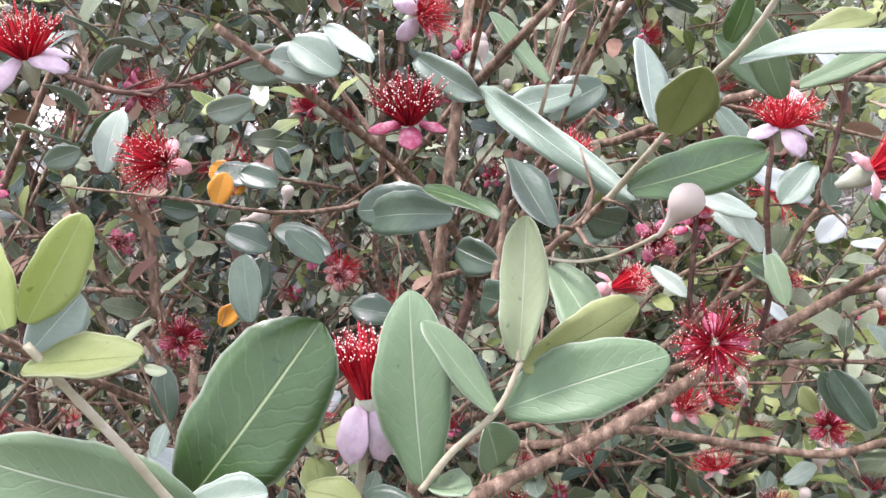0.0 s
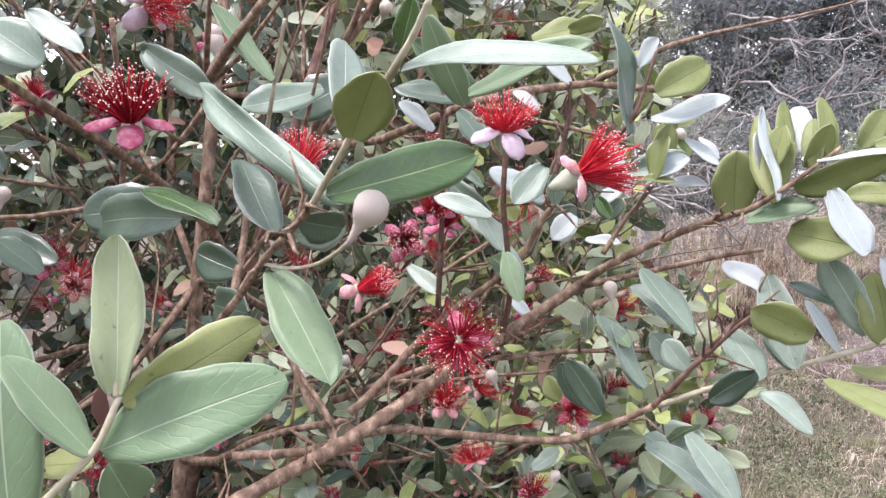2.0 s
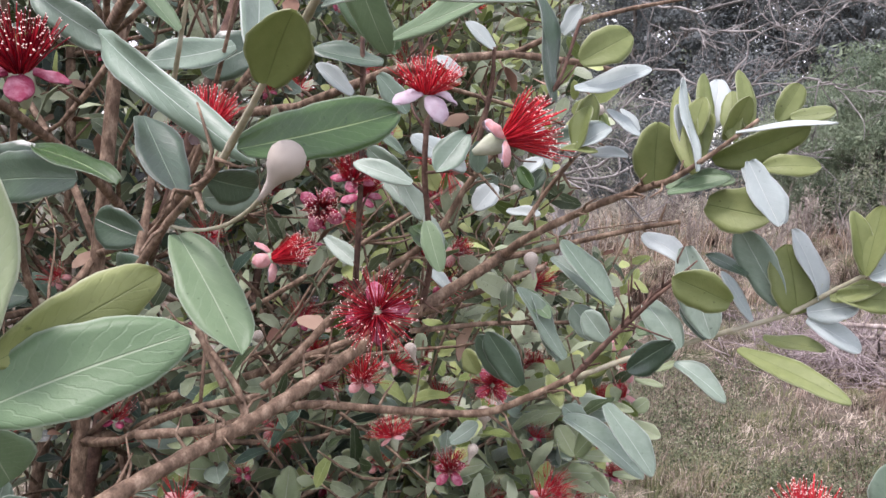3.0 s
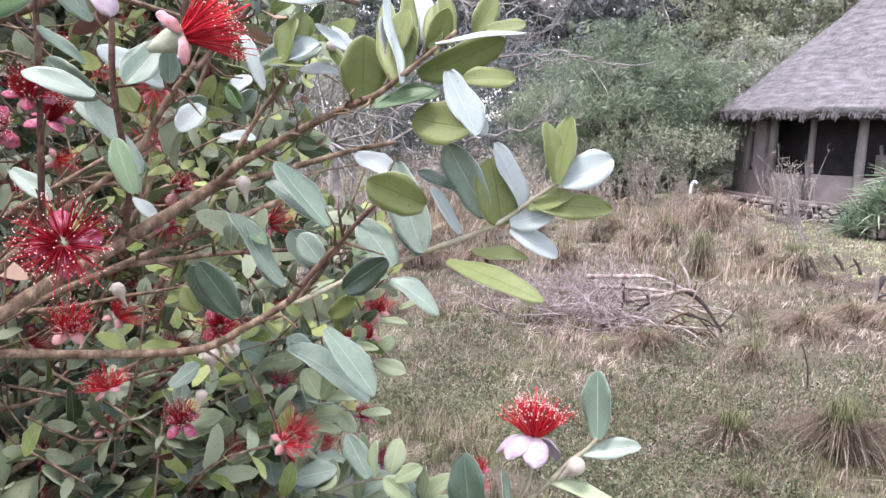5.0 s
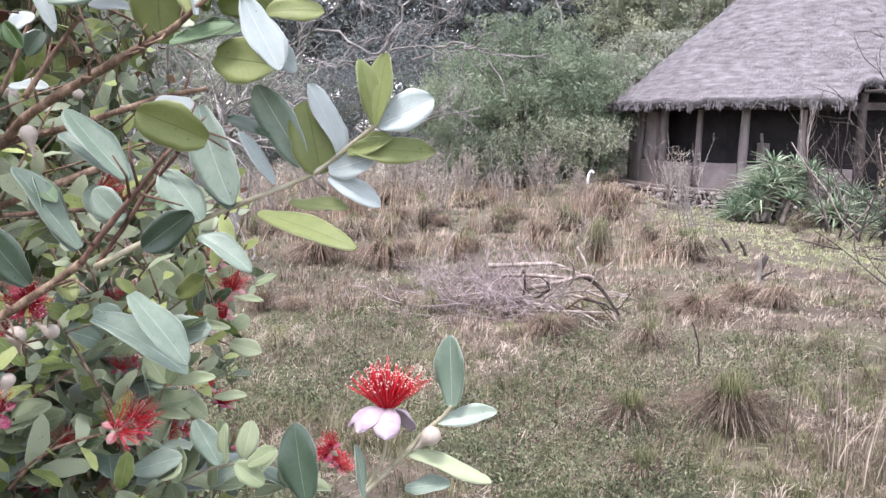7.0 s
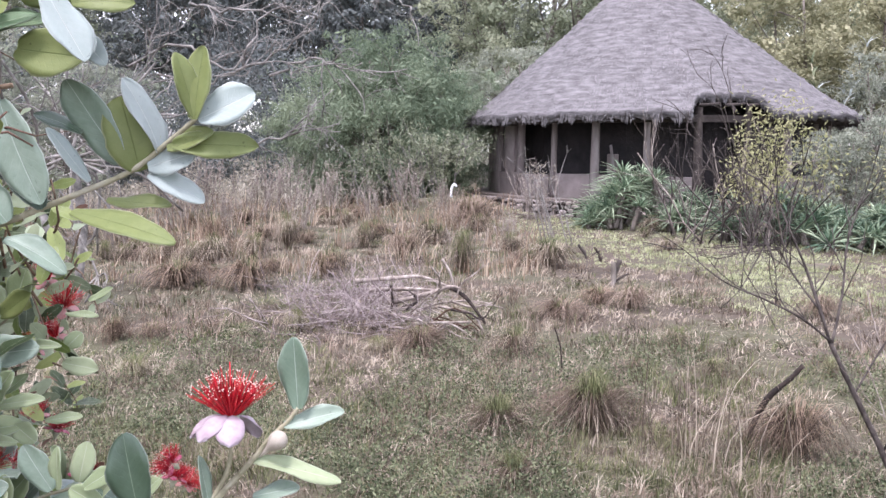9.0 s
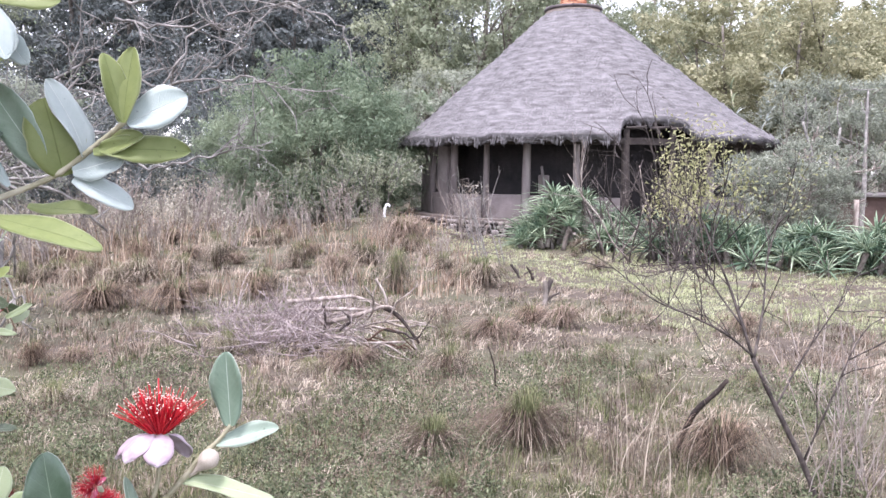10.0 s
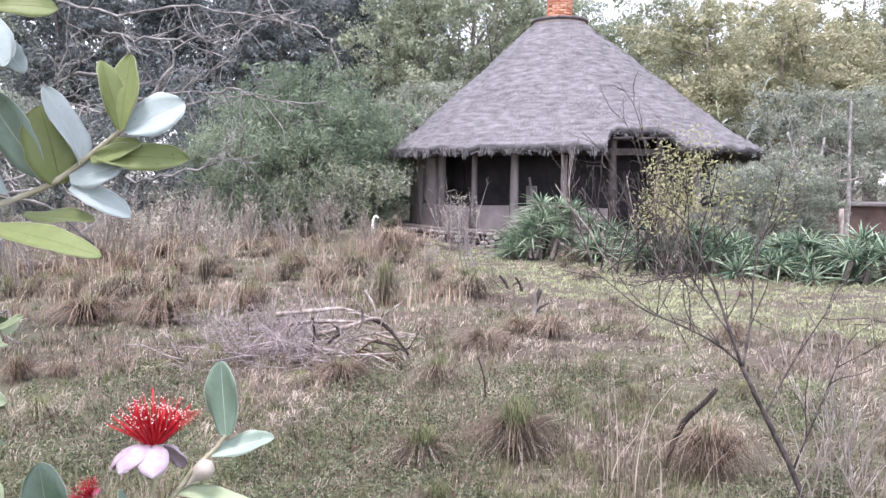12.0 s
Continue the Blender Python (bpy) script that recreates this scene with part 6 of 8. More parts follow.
# main branches
stem(BARK, .0042, .0036, (0.3675, 0.7558, 1.7335), (0.3931, 0.7729, 1.7447), (0.4217, 0.7942, 1.7533), (0.4489, 0.8058, 1.7636), (0.4755, 0.8227, 1.7747), (0.5046, 0.8395, 1.7895), (0.529, 0.8517, 1.8007), (0.5548, 0.8638, 1.8137), (0.6008, 0.8787, 1.8383))
stem(BARK, .0028, .0009, (0.6008, 0.8787, 1.8383), (0.6114, 0.8581, 1.8534), (0.6386, 0.8249, 1.8751), (0.6521, 0.7931, 1.8867), (0.658, 0.7783, 1.892), (0.6671, 0.7616, 1.9039), (0.685, 0.7502, 1.9219))
stem(BARK, .0022, .0013, (0.6008, 0.8786, 1.8373), (0.6319, 0.8638, 1.847), (0.6655, 0.8287, 1.8616), (0.6858, 0.8154, 1.8671))
stem(BARK, .0028, .0020, (0.3876, 0.8652, 1.7384), (0.429, 0.8631, 1.7412), (0.4779, 0.8607, 1.7536), (0.5279, 0.8564, 1.7502), (0.5796, 0.8419, 1.7508), (0.6022, 0.8192, 1.7672), (0.6177, 0.7978, 1.7838))
stem(BARK_DARK, .0016, .0008, (0.6177, 0.7978, 1.7838), (0.6297, 0.7877, 1.8034), (0.6394, 0.7775, 1.8192), (0.6485, 0.7673, 1.8344), (0.6555, 0.7618, 1.8425))
stem(BARK, .0017, .0012, (0.5416, 0.8641, 1.7953), (0.5885, 0.8562, 1.8009), (0.6348, 0.838, 1.8049))
stem(BARK, .0026, .0016, (0.4563, 0.8559, 1.7665), (0.4674, 0.855, 1.7766), (0.5002, 0.8631, 1.8096), (0.5229, 0.8613, 1.8302), (0.55, 0.8488, 1.8537), (0.5664, 0.839, 1.8839), (0.5789, 0.8288, 1.9034))
stem(BARK_DARK, .0020, .0013, (0.5081, 0.8703, 1.7959), (0.509, 0.8651, 1.8413), (0.5098, 0.8612, 1.8978), (0.5084, 0.8588, 1.9645))
stem(BARK_DARK, .0020, .0012, (0.5465, 0.8642, 1.8039), (0.5486, 0.8476, 1.8407), (0.5407, 0.8342, 1.8898), (0.5397, 0.8286, 1.9295), (0.5319, 0.8244, 1.97))
stem(BARK_DARK, .0018, .0010, (0.5679, 0.8395, 1.8903), (0.5755, 0.8329, 1.9343), (0.5747, 0.8255, 1.9578))
stem(BARK, .0024, .0016, (0.4366, 0.8298, 1.775), (0.4236, 0.8452, 1.7994), (0.4117, 0.8605, 1.8252))
stem(BARK, .0022, .0015, (0.4489, 0.8057, 1.7627), (0.4428, 0.8188, 1.7782), (0.4304, 0.833, 1.793))
stem(TWIG, .0012, .0008, (0.4155, 0.7893, 1.9247), (0.4209, 0.7703, 1.9457), (0.427, 0.7516, 1.9709))
stem(BARK, .0024, .002, (0.3939, 0.8242, 1.8373), (0.398, 0.8369, 1.8654), (0.3994, 0.8492, 1.8857))
stem(BARK_DARK, .0016, .0009, (0.5789, 0.8284, 1.9003), (0.5971, 0.8276, 1.9226), (0.6085, 0.8174, 1.9407), (0.6201, 0.8191, 1.9744))
stem(BARK, .0016, .0012, (0.6079, 0.8594, 1.86), (0.6211, 0.8594, 1.8807), (0.6337, 0.8493, 1.9016))
flower((0.5547, 0.7415, 1.9068), (0.022, -0.008, 0.011), "pink", 1.15, 0)
flower((0.5161, 0.83, 1.8141), (-0.004, -0.034, 0.014), "crimson", 1.15, 2)
flower((0.3504, 0.8021, 1.928), (0.0, -0.017, 0.03), "crimson", 1.35, 3, 20)
flower((0.4598, 0.8332, 1.8423), (0.029, -0.014, 0.014), "pink", .95)
flower((0.4881, 0.8718, 1.8665), (-0.002, -0.04, 0.007), "crimson", .9)
flower((0.4311, 0.7844, 1.9066), (0.003, 0.012, 0.025), "pink", .9)
flower((0.5256, 0.7642, 1.9254), (0, -0.008, 0.019), "white", .85, 1)
flower((0.6, 0.9899, 1.8258), (0.003, -0.029, 0.016), "pink", .9)
flower((0.5239, 0.9431, 1.7423), (0.003, -0.018, 0.025), "pink", .95)
flower((0.6141, 0.9266, 1.7412), (-0.015, -0.046, 0.018), "crimson", .85)
flower((0.5459, 0.9347, 1.7034), (-0.004, 0.003, 0.016), "pink", .8)
flower((0.5975, 0.9716, 1.6607), (-0.006, -0.016, 0.029), "crimson", .9)
flower((0.5161, 0.9082, 1.872), (0.006, -0.009, 0.018), "crimson", .9)
flower((0.3633, 0.949, 1.986), (0.034, -0.027, 0.001), "crimson", .8)
# upper right leaves
leaf(OLIVE, (0.6203, 0.8165, 1.9517), (0.648, 0.8135, 1.9698), (-0.23, -0.95, 0.2), 0.0216)
leaf(SILVER, (0.6175, 0.8153, 1.9365), (0.663, 0.8187, 1.9494), (-0.17, -0.62, 0.77), 0.0153)
leaf(DARK, (0.6056, 0.8167, 1.93), (0.6067, 0.8239, 1.9951), (0.63, -0.77, 0.08), 0.0195)
leaf(OLIVE, (0.6179, 0.8117, 1.9053), (0.6242, 0.8133, 1.9297), (-0.85, -0.47, 0.25), 0.0135)
leaf(SILVER, (0.6202, 0.8114, 1.9072), (0.6363, 0.81, 1.9198), (-0.53, -0.59, 0.61), 0.0143)
leaf(SILVER, (0.615, 0.8296, 1.968), (0.62, 0.82, 1.9819), (-0.89, -0.45, 0.01), 0.0121)
leaf(SILVER, (0.64, 0.8205, 1.9286), (0.6507, 0.8064, 1.9118), (0.24, -0.66, 0.71), 0.0123)
leaf(SILVER, (0.5042, 0.866, 1.9317), (0.4848, 0.8715, 1.9489), (0.23, -0.82, 0.52), 0.0128)
leaf(SILVER, (0.651, 0.8156, 1.9032), (0.631, 0.8194, 1.9044), (-0.08, -0.65, 0.75), 0.0097)
leaf(GREY, (0.5635, 0.8324, 1.9107), (0.5446, 0.8233, 1.8903), (-0.2, -0.81, 0.55), 0.0180)
leaf(GREY, (0.535, 0.8448, 1.8845), (0.5097, 0.8512, 1.9005), (-0.38, -0.9, -0.24), 0.0153)
leaf(GREY, (0.5512, 0.8365, 1.8375), (0.5455, 0.841, 1.8674), (0.29, -0.94, 0.19), 0.0125)
leaf(GREY, (0.6471, 0.8171, 1.82), (0.6213, 0.8353, 1.8489), (0.11, -0.79, 0.6), 0.0168)
leaf(GREY, (0.6437, 0.8254, 1.7984), (0.6281, 0.8303, 1.8157), (-0.06, -0.97, 0.22), 0.0169)
leaf(DARK, (0.6007, 0.8402, 1.7697), (0.5791, 0.8473, 1.7972), (-0.43, -0.89, -0.11), 0.0177)
leaf(GREY, (0.6214, 0.8279, 1.7847), (0.6065, 0.835, 1.8231), (0.49, -0.8, 0.34), 0.0152)
leaf(GREY, (0.6288, 0.8328, 1.7491), (0.6701, 0.8025, 1.7288), (0.05, -0.51, 0.86), 0.0208)
leaf(GREY, (0.5731, 0.8804, 1.719), (0.5908, 0.8785, 1.7304), (-0.49, -0.57, 0.66), 0.0126)
leaf(OLIVE, (0.5904, 0.8822, 1.7628), (0.5813, 0.8855, 1.7769), (-0.44, -0.89, -0.08), 0.0123)
leaf(GREY, (0.6461, 0.8389, 1.7411), (0.6326, 0.8427, 1.7525), (0.07, -0.92, 0.39), 0.0130)
leaf(DARK, (0.5201, 0.8551, 1.9506), (0.4809, 0.8626, 1.9541), (-0.08, -0.72, 0.69), 0.0169)
leaf(SILVER, (0.5626, 0.8466, 1.944), (0.5499, 0.8503, 1.9563), (0.29, -0.79, 0.54), 0.0099)
leaf(SAGE, (0.4967, 0.6835, 1.9333), (0.4771, 0.6685, 1.9503), (0.51, -0.85, -0.16), 0.0125)
leaf(OLIVE, (0.5493, 0.8119, 1.9776), (0.5805, 0.8073, 1.9872), (-0.27, -0.82, 0.5), 0.0151)
leaf(SILVER, (0.5739, 0.8255, 1.9563), (0.5617, 0.8295, 1.9725), (0.33, -0.83, 0.45), 0.0114)
leaf(OLIVE, (0.5797, 0.8256, 1.967), (0.5916, 0.8242, 1.9735), (-0.32, -0.86, 0.4), 0.0084)
leaf(GREY, (0.4406, 0.8494, 1.9535), (0.3985, 0.8349, 1.9383), (0.13, -0.88, 0.46), 0.0189)
leaf(GREY, (0.3925, 0.8597, 1.9671), (0.373, 0.8639, 1.9726), (-0.12, -0.95, 0.28), 0.0146)
leaf(GREY, (0.5171, 0.8547, 1.9426), (0.5345, 0.8494, 1.9241), (0.12, -0.92, 0.38), 0.0147)
leaf(SILVER, (0.588, 0.8555, 1.8836), (0.5739, 0.8466, 1.8723), (-0.02, -0.77, 0.64), 0.0145)
leaf(SILVER, (0.601, 0.8438, 1.891), (0.6105, 0.8432, 1.901), (-0.53, -0.71, 0.46), 0.0098)
bud((0.6054, 0.8375, 1.8425), (-0.002, 0.002, 0.013), .0042)
bud((0.5474, 0.8917, 1.7776), (-0.003, 0.001, 0.007), .004)
bud((0.3838, 0.8418, 1.9752), (-0.001, 0.001, 0.006), .005)
bud((0.6009, 0.9239, 1.6964), (0.002, 0, 0.007), .004)
stem(TWIG, .0012, .0008, (0.4615, 0.6504, 1.9277), (0.4649, 0.6104, 1.9332), (0.4686, 0.6006, 1.9394), (0.4717, 0.5909, 1.9466))
leaf(GREY, (0.4665, 0.6052, 1.9329), (0.5034, 0.5728, 1.9387), (-0.52, -0.47, 0.71), 0.0094)
leaf(SAGE, (0.4857, 0.6184, 1.9281), (0.5114, 0.5976, 1.9417), (-0.7, -0.58, 0.43), 0.0090)
leaf(SAGE, (0.475, 0.6313, 1.9505), (0.4873, 0.6382, 1.9257), (-0.39, -0.82, -0.42), 0.0108)
leaf(MID, (0.4675, 0.6209, 1.94), (0.4696, 0.6117, 1.9513), (-0.52, -0.71, -0.48), 0.0071)
leaf(OLIVE, (0.5104, 0.608, 1.9445), (0.5152, 0.5976, 1.9446), (-0.73, -0.35, -0.59), 0.0045)
leaf(SAGE, (0.4194, 0.7659, 1.9457), (0.3926, 0.7812, 1.9816), (0.35, -0.74, 0.58), 0.0114)
leaf(DARK, (0.3618, 0.8354, 1.8874), (0.3133, 0.8384, 1.8817), (-0.08, -0.98, 0.18), 0.0294)
leaf(GREY, (0.4528, 0.7678, 1.8822), (0.4294, 0.7689, 1.8755), (0.03, -0.96, -0.28), 0.0175)
leaf(YELLOW, (0.2126, 0.9271, 1.8893), (0.1891, 0.9305, 1.9071), (0.19, -0.89, 0.42), 0.0214)
leaf(YELLOW, (0.1761, 0.9707, 1.7845), (0.1919, 0.971, 1.8005), (-0.11, -0.99, 0.12), 0.0162)
leaf(DARK, (0.2911, 0.8678, 1.854), (0.2494, 0.8824, 1.8701), (-0.04, -0.79, 0.62), 0.0193)
leaf(DARK, (0.2516, 0.8603, 1.8499), (0.2405, 0.8486, 1.823), (0.57, -0.82, 0.12), 0.0225)
leaf(GREY, (0.3172, 0.7842, 1.9536), (0.2911, 0.7876, 1.9702), (0.09, -0.94, 0.33), 0.0224)
leaf(GREY, (0.3341, 0.7833, 1.9576), (0.307, 0.7972, 1.9776), (0.08, -0.77, 0.64), 0.0128)
leaf(DARK, (0.227, 0.9066, 1.8969), (0.1992, 0.9096, 1.907), (0.09, -0.87, 0.49), 0.0214)
leaf(GREY, (0.283, 0.8283, 1.9675), (0.2483, 0.8303, 1.9614), (0.05, -0.84, -0.54), 0.0254)
leaf(DARK, (0.2534, 0.8764, 1.9185), (0.2633, 0.8744, 1.904), (-0.09, -0.99, 0.08), 0.0127)
leaf(DARK, (0.3968, 0.8297, 1.8538), (0.3708, 0.8424, 1.8616), (-0.41, -0.91, 0.11), 0.0216)
leaf(GREY, (0.3493, 0.8437, 1.97), (0.3813, 0.819, 1.9455), (-0.59, -0.81, 0.04), 0.0190)
leaf(GREY, (0.3833, 0.871, 1.9654), (0.3719, 0.8727, 1.975), (-0.31, -0.93, -0.21), 0.0108)
leaf(DARK, (0.4552, 0.8752, 1.9592), (0.4241, 0.8658, 1.9414), (0.09, -0.94, 0.34), 0.0266)
bud((0.2623, 0.8733, 1.8917), (0.003, 0.001, 0.012), .0042)
bud((0.2455, 0.8732, 1.8762), (0.008, 0, 0.002), .005)
bud((0.3833, 0.8421, 1.9794), (0.002, 0.001, 0.008), .0045)
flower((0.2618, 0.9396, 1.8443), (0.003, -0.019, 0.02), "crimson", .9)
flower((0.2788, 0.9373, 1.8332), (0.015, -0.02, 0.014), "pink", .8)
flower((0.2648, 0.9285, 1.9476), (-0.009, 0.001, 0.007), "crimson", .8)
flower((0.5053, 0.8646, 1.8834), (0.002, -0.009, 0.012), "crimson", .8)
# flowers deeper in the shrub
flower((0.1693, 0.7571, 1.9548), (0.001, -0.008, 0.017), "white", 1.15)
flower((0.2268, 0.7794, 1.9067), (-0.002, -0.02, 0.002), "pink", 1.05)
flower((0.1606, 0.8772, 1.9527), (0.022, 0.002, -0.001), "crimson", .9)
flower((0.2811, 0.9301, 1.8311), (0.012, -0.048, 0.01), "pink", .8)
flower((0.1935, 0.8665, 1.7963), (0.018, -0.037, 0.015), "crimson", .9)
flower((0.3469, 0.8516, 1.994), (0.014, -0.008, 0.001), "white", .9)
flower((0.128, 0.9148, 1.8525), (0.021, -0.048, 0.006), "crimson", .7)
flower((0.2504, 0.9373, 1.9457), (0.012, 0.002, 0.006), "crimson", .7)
leaf(YELLOW, (0.2307, 0.8383, 1.8831), (0.2345, 0.8406, 1.903), (0.22, -0.97, 0.07), 0.0147)
leaf(DARK, (0.2717, 0.8239, 1.8955), (0.2509, 0.8223, 1.9047), (0.24, -0.88, 0.41), 0.0164)
leaf(DARK, (0.2665, 0.7963, 1.8229), (0.2558, 0.8085, 1.8581), (-0.04, -0.95, 0.31), 0.0197)
leaf(DARK, (0.2679, 0.8202, 1.8605), (0.2438, 0.8183, 1.8697), (0.22, -0.89, 0.4), 0.0185)
leaf(GREY, (0.2634, 0.8069, 1.941), (0.2394, 0.8036, 1.9346), (0.24, -0.86, -0.46), 0.0162)
leaf(GREY, (0.3106, 0.7933, 1.9542), (0.2802, 0.7904, 1.961), (0.13, -0.98, 0.17), 0.0225)
leaf(DARK, (0.2192, 0.8367, 1.8796), (0.1976, 0.8345, 1.8825), (0.08, -0.98, -0.17), 0.0155)
leaf(GREY, (0.1539, 0.7913, 1.906), (0.1719, 0.7939, 1.9123), (0.27, -0.88, -0.39), 0.0139)
leaf(DARK, (0.2955, 0.8326, 1.8519), (0.2755, 0.8321, 1.8711), (0.46, -0.76, 0.46), 0.0162)
leaf(DARK, (0.3298, 0.8836, 1.8147), (0.3009, 0.8808, 1.8196), (0.17, -0.85, 0.5), 0.0212)
leaf(GREY, (0.1967, 0.7755, 1.9019), (0.2002, 0.779, 1.9352), (0.01, -0.99, 0.1), 0.0167)
stem(BARK_DARK, .0018, .0012, (0.1572, 0.7963, 1.956), (0.177, 0.7979, 1.9488), (0.1983, 0.7999, 1.9446), (0.2224, 0.8031, 1.9495), (0.2533, 0.7972, 1.9577), (0.2914, 0.7925, 1.9698))
stem(BARK, .003, .0022, (0.1769, 0.8659, 1.8104), (0.1718, 0.8707, 1.8681), (0.1528, 0.8721, 1.9075), (0.1316, 0.8747, 1.9613), (0.1161, 0.8769, 2.0044))
stem(BARK, .003, .0022, (0.1872, 0.8624, 1.7601), (0.1805, 0.8663, 1.8105), (0.1684, 0.8696, 1.8608), (0.1671, 0.8523, 1.8935))
# olive cluster on the upper twig
leaf(OLIVE, (0.6582, 0.7964, 1.8859), (0.6552, 0.792, 1.9207), (-0.21, -0.97, -0.14), 0.0253)
leaf(SILVER, (0.6715, 0.784, 1.8992), (0.661, 0.7837, 1.9298), (0.24, -0.97, 0.07), 0.0124)
leaf(OLIVE, (0.6775, 0.7746, 1.9019), (0.706, 0.7406, 1.9163), (-0.53, -0.67, -0.52), 0.0180)
leaf(OLIVE, (0.6735, 0.783, 1.901), (0.6738, 0.7747, 1.9249), (-0.87, -0.46, -0.15), 0.0116)
leaf(OLIVE, (0.6796, 0.769, 1.9124), (0.6837, 0.7577, 1.9332), (-0.18, -0.88, -0.44), 0.0127)
leaf(OLIVE, (0.6911, 0.7534, 1.899), (0.7096, 0.7362, 1.9032), (-0.66, -0.6, 0.45), 0.0125)
leaf(SAGE, (0.6606, 0.7892, 1.8881), (0.6832, 0.7634, 1.8927), (-0.62, -0.42, 0.67), 0.0139)
leaf(OLIVE, (0.6752, 0.7726, 1.8802), (0.6915, 0.7433, 1.8753), (-0.81, -0.5, 0.3), 0.0238)
leaf(SILVER, (0.6871, 0.7619, 1.8992), (0.6946, 0.7419, 1.8794), (-0.4, -0.72, 0.58), 0.0132)
leaf(SILVER, (0.6918, 0.7573, 1.8891), (0.7002, 0.7435, 1.8745), (-0.39, -0.77, 0.5), 0.0109)
leaf(OLIVE, (0.6668, 0.7772, 1.9124), (0.6678, 0.7739, 1.9333), (-0.81, -0.58, -0.05), 0.0126)
leaf(OLIVE, (0.6991, 0.7462, 1.9234), (0.7154, 0.7361, 1.9255), (-0.5, -0.7, 0.51), 0.0091)
leaf(OLIVE, (0.6327, 0.847, 1.9122), (0.6439, 0.8438, 1.9368), (0.07, -0.98, -0.16), 0.0162)
leaf(GREY, (0.6197, 0.8548, 1.9086), (0.6484, 0.8383, 1.9205), (-0.54, -0.83, 0.15), 0.0155)
leaf(SILVER, (0.6637, 0.8281, 1.9182), (0.6552, 0.8356, 1.9307), (0.15, -0.8, 0.58), 0.0066)
leaf(DARK, (0.6097, 0.8567, 1.8811), (0.6166, 0.8543, 1.8934), (-0.39, -0.92, 0.04), 0.0103)
leaf(GREY, (0.5787, 0.8759, 1.8766), (0.5932, 0.8682, 1.8863), (-0.22, -0.9, -0.38), 0.0137)
# middle of the lower twig
leaf(OLIVE, (0.6438, 0.7007, 1.8427), (0.6201, 0.7073, 1.8526), (-0.54, -0.83, -0.12), 0.0176)
leaf(GREY, (0.642, 0.8025, 1.8229), (0.6202, 0.8331, 1.8507), (-0.01, -0.68, 0.74), 0.0169)
leaf(DARK, (0.6012, 0.8321, 1.7697), (0.5808, 0.838, 1.7997), (-0.42, -0.9, -0.11), 0.0181)
leaf(GREY, (0.6221, 0.8215, 1.7874), (0.5996, 0.8308, 1.829), (0.37, -0.85, 0.39), 0.0146)
leaf(GREY, (0.6383, 0.8016, 1.8024), (0.6281, 0.8105, 1.8171), (-0.53, -0.83, 0.14), 0.0144)
leaf(GREY, (0.667, 0.7773, 1.8032), (0.6539, 0.7896, 1.8275), (-0.15, -0.91, 0.38), 0.0177)
leaf(DARK, (0.6626, 0.7748, 1.8077), (0.6425, 0.7852, 1.7917), (-0.31, -0.93, -0.21), 0.0165)
leaf(GREY, (0.6413, 0.8056, 1.7654), (0.6601, 0.777, 1.7376), (-0.04, -0.71, 0.7), 0.0169)
leaf(GREY, (0.6657, 0.7771, 1.7969), (0.682, 0.7529, 1.7866), (-0.24, -0.51, 0.83), 0.0125)
leaf(DARK, (0.6815, 0.7749, 1.8088), (0.673, 0.7834, 1.8278), (-0.09, -0.92, 0.38), 0.0134)
leaf(DARK, (0.6985, 0.7695, 1.8428), (0.6841, 0.7809, 1.8559), (0.05, -0.73, 0.69), 0.0108)
leaf(GREY, (0.6684, 0.7791, 1.8572), (0.6756, 0.7613, 1.8127), (-0.64, -0.74, 0.19), 0.0201)
leaf(SILVER, (0.669, 0.7774, 1.8488), (0.6549, 0.801, 1.8645), (-0.35, -0.65, 0.67), 0.0132)
leaf(SILVER, (0.6981, 0.7603, 1.8216), (0.6847, 0.767, 1.8468), (0.3, -0.87, 0.39), 0.0097)
leaf(MID, (0.5414, 0.8727, 1.8571), (0.5551, 0.8378, 1.8445), (-0.31, -0.43, 0.85), 0.0163)
leaf(GREY, (0.5313, 0.86, 1.8869), (0.5431, 0.8486, 1.863), (0.22, -0.83, 0.51), 0.0143)
leaf(OLIVE, (0.6129, 0.8201, 1.7792), (0.6157, 0.8097, 1.7633), (0.02, -0.84, 0.55), 0.0106)
leaf(SAGE, (0.6517, 0.7939, 1.8079), (0.6618, 0.7889, 1.817), (-0.68, -0.6, 0.43), 0.0100)
stem(TWIG, .0017, .0011, (0.628, 0.8162, 1.7783), (0.648, 0.7996, 1.7919), (0.6724, 0.7836, 1.8041), (0.6969, 0.7686, 1.8161), (0.7159, 0.7557, 1.8264), (0.7289, 0.7401, 1.8414), (0.7347, 0.7283, 1.8506))
stem(BARK_DARK, .0013, .0008, (0.6294, 0.8157, 1.7804), (0.641, 0.8056, 1.8009), (0.6496, 0.7968, 1.8179), (0.6593, 0.7838, 1.8348), (0.6685, 0.7774, 1.8466))
leaf(GREY, (0.7134, 0.7602, 1.8301), (0.6941, 0.7728, 1.8678), (-0.73, -0.67, -0.15), 0.0197)
leaf(OLIVE, (0.7188, 0.7537, 1.826), (0.711, 0.7547, 1.8602), (-0.36, -0.93, -0.05), 0.0251)
leaf(SILVER, (0.7257, 0.7471, 1.8346), (0.7148, 0.7539, 1.8699), (0.26, -0.93, 0.26), 0.0160)
leaf(OLIVE, (0.734, 0.7287, 1.85), (0.7361, 0.7256, 1.8835), (-0.88, -0.47, 0.01), 0.0134)
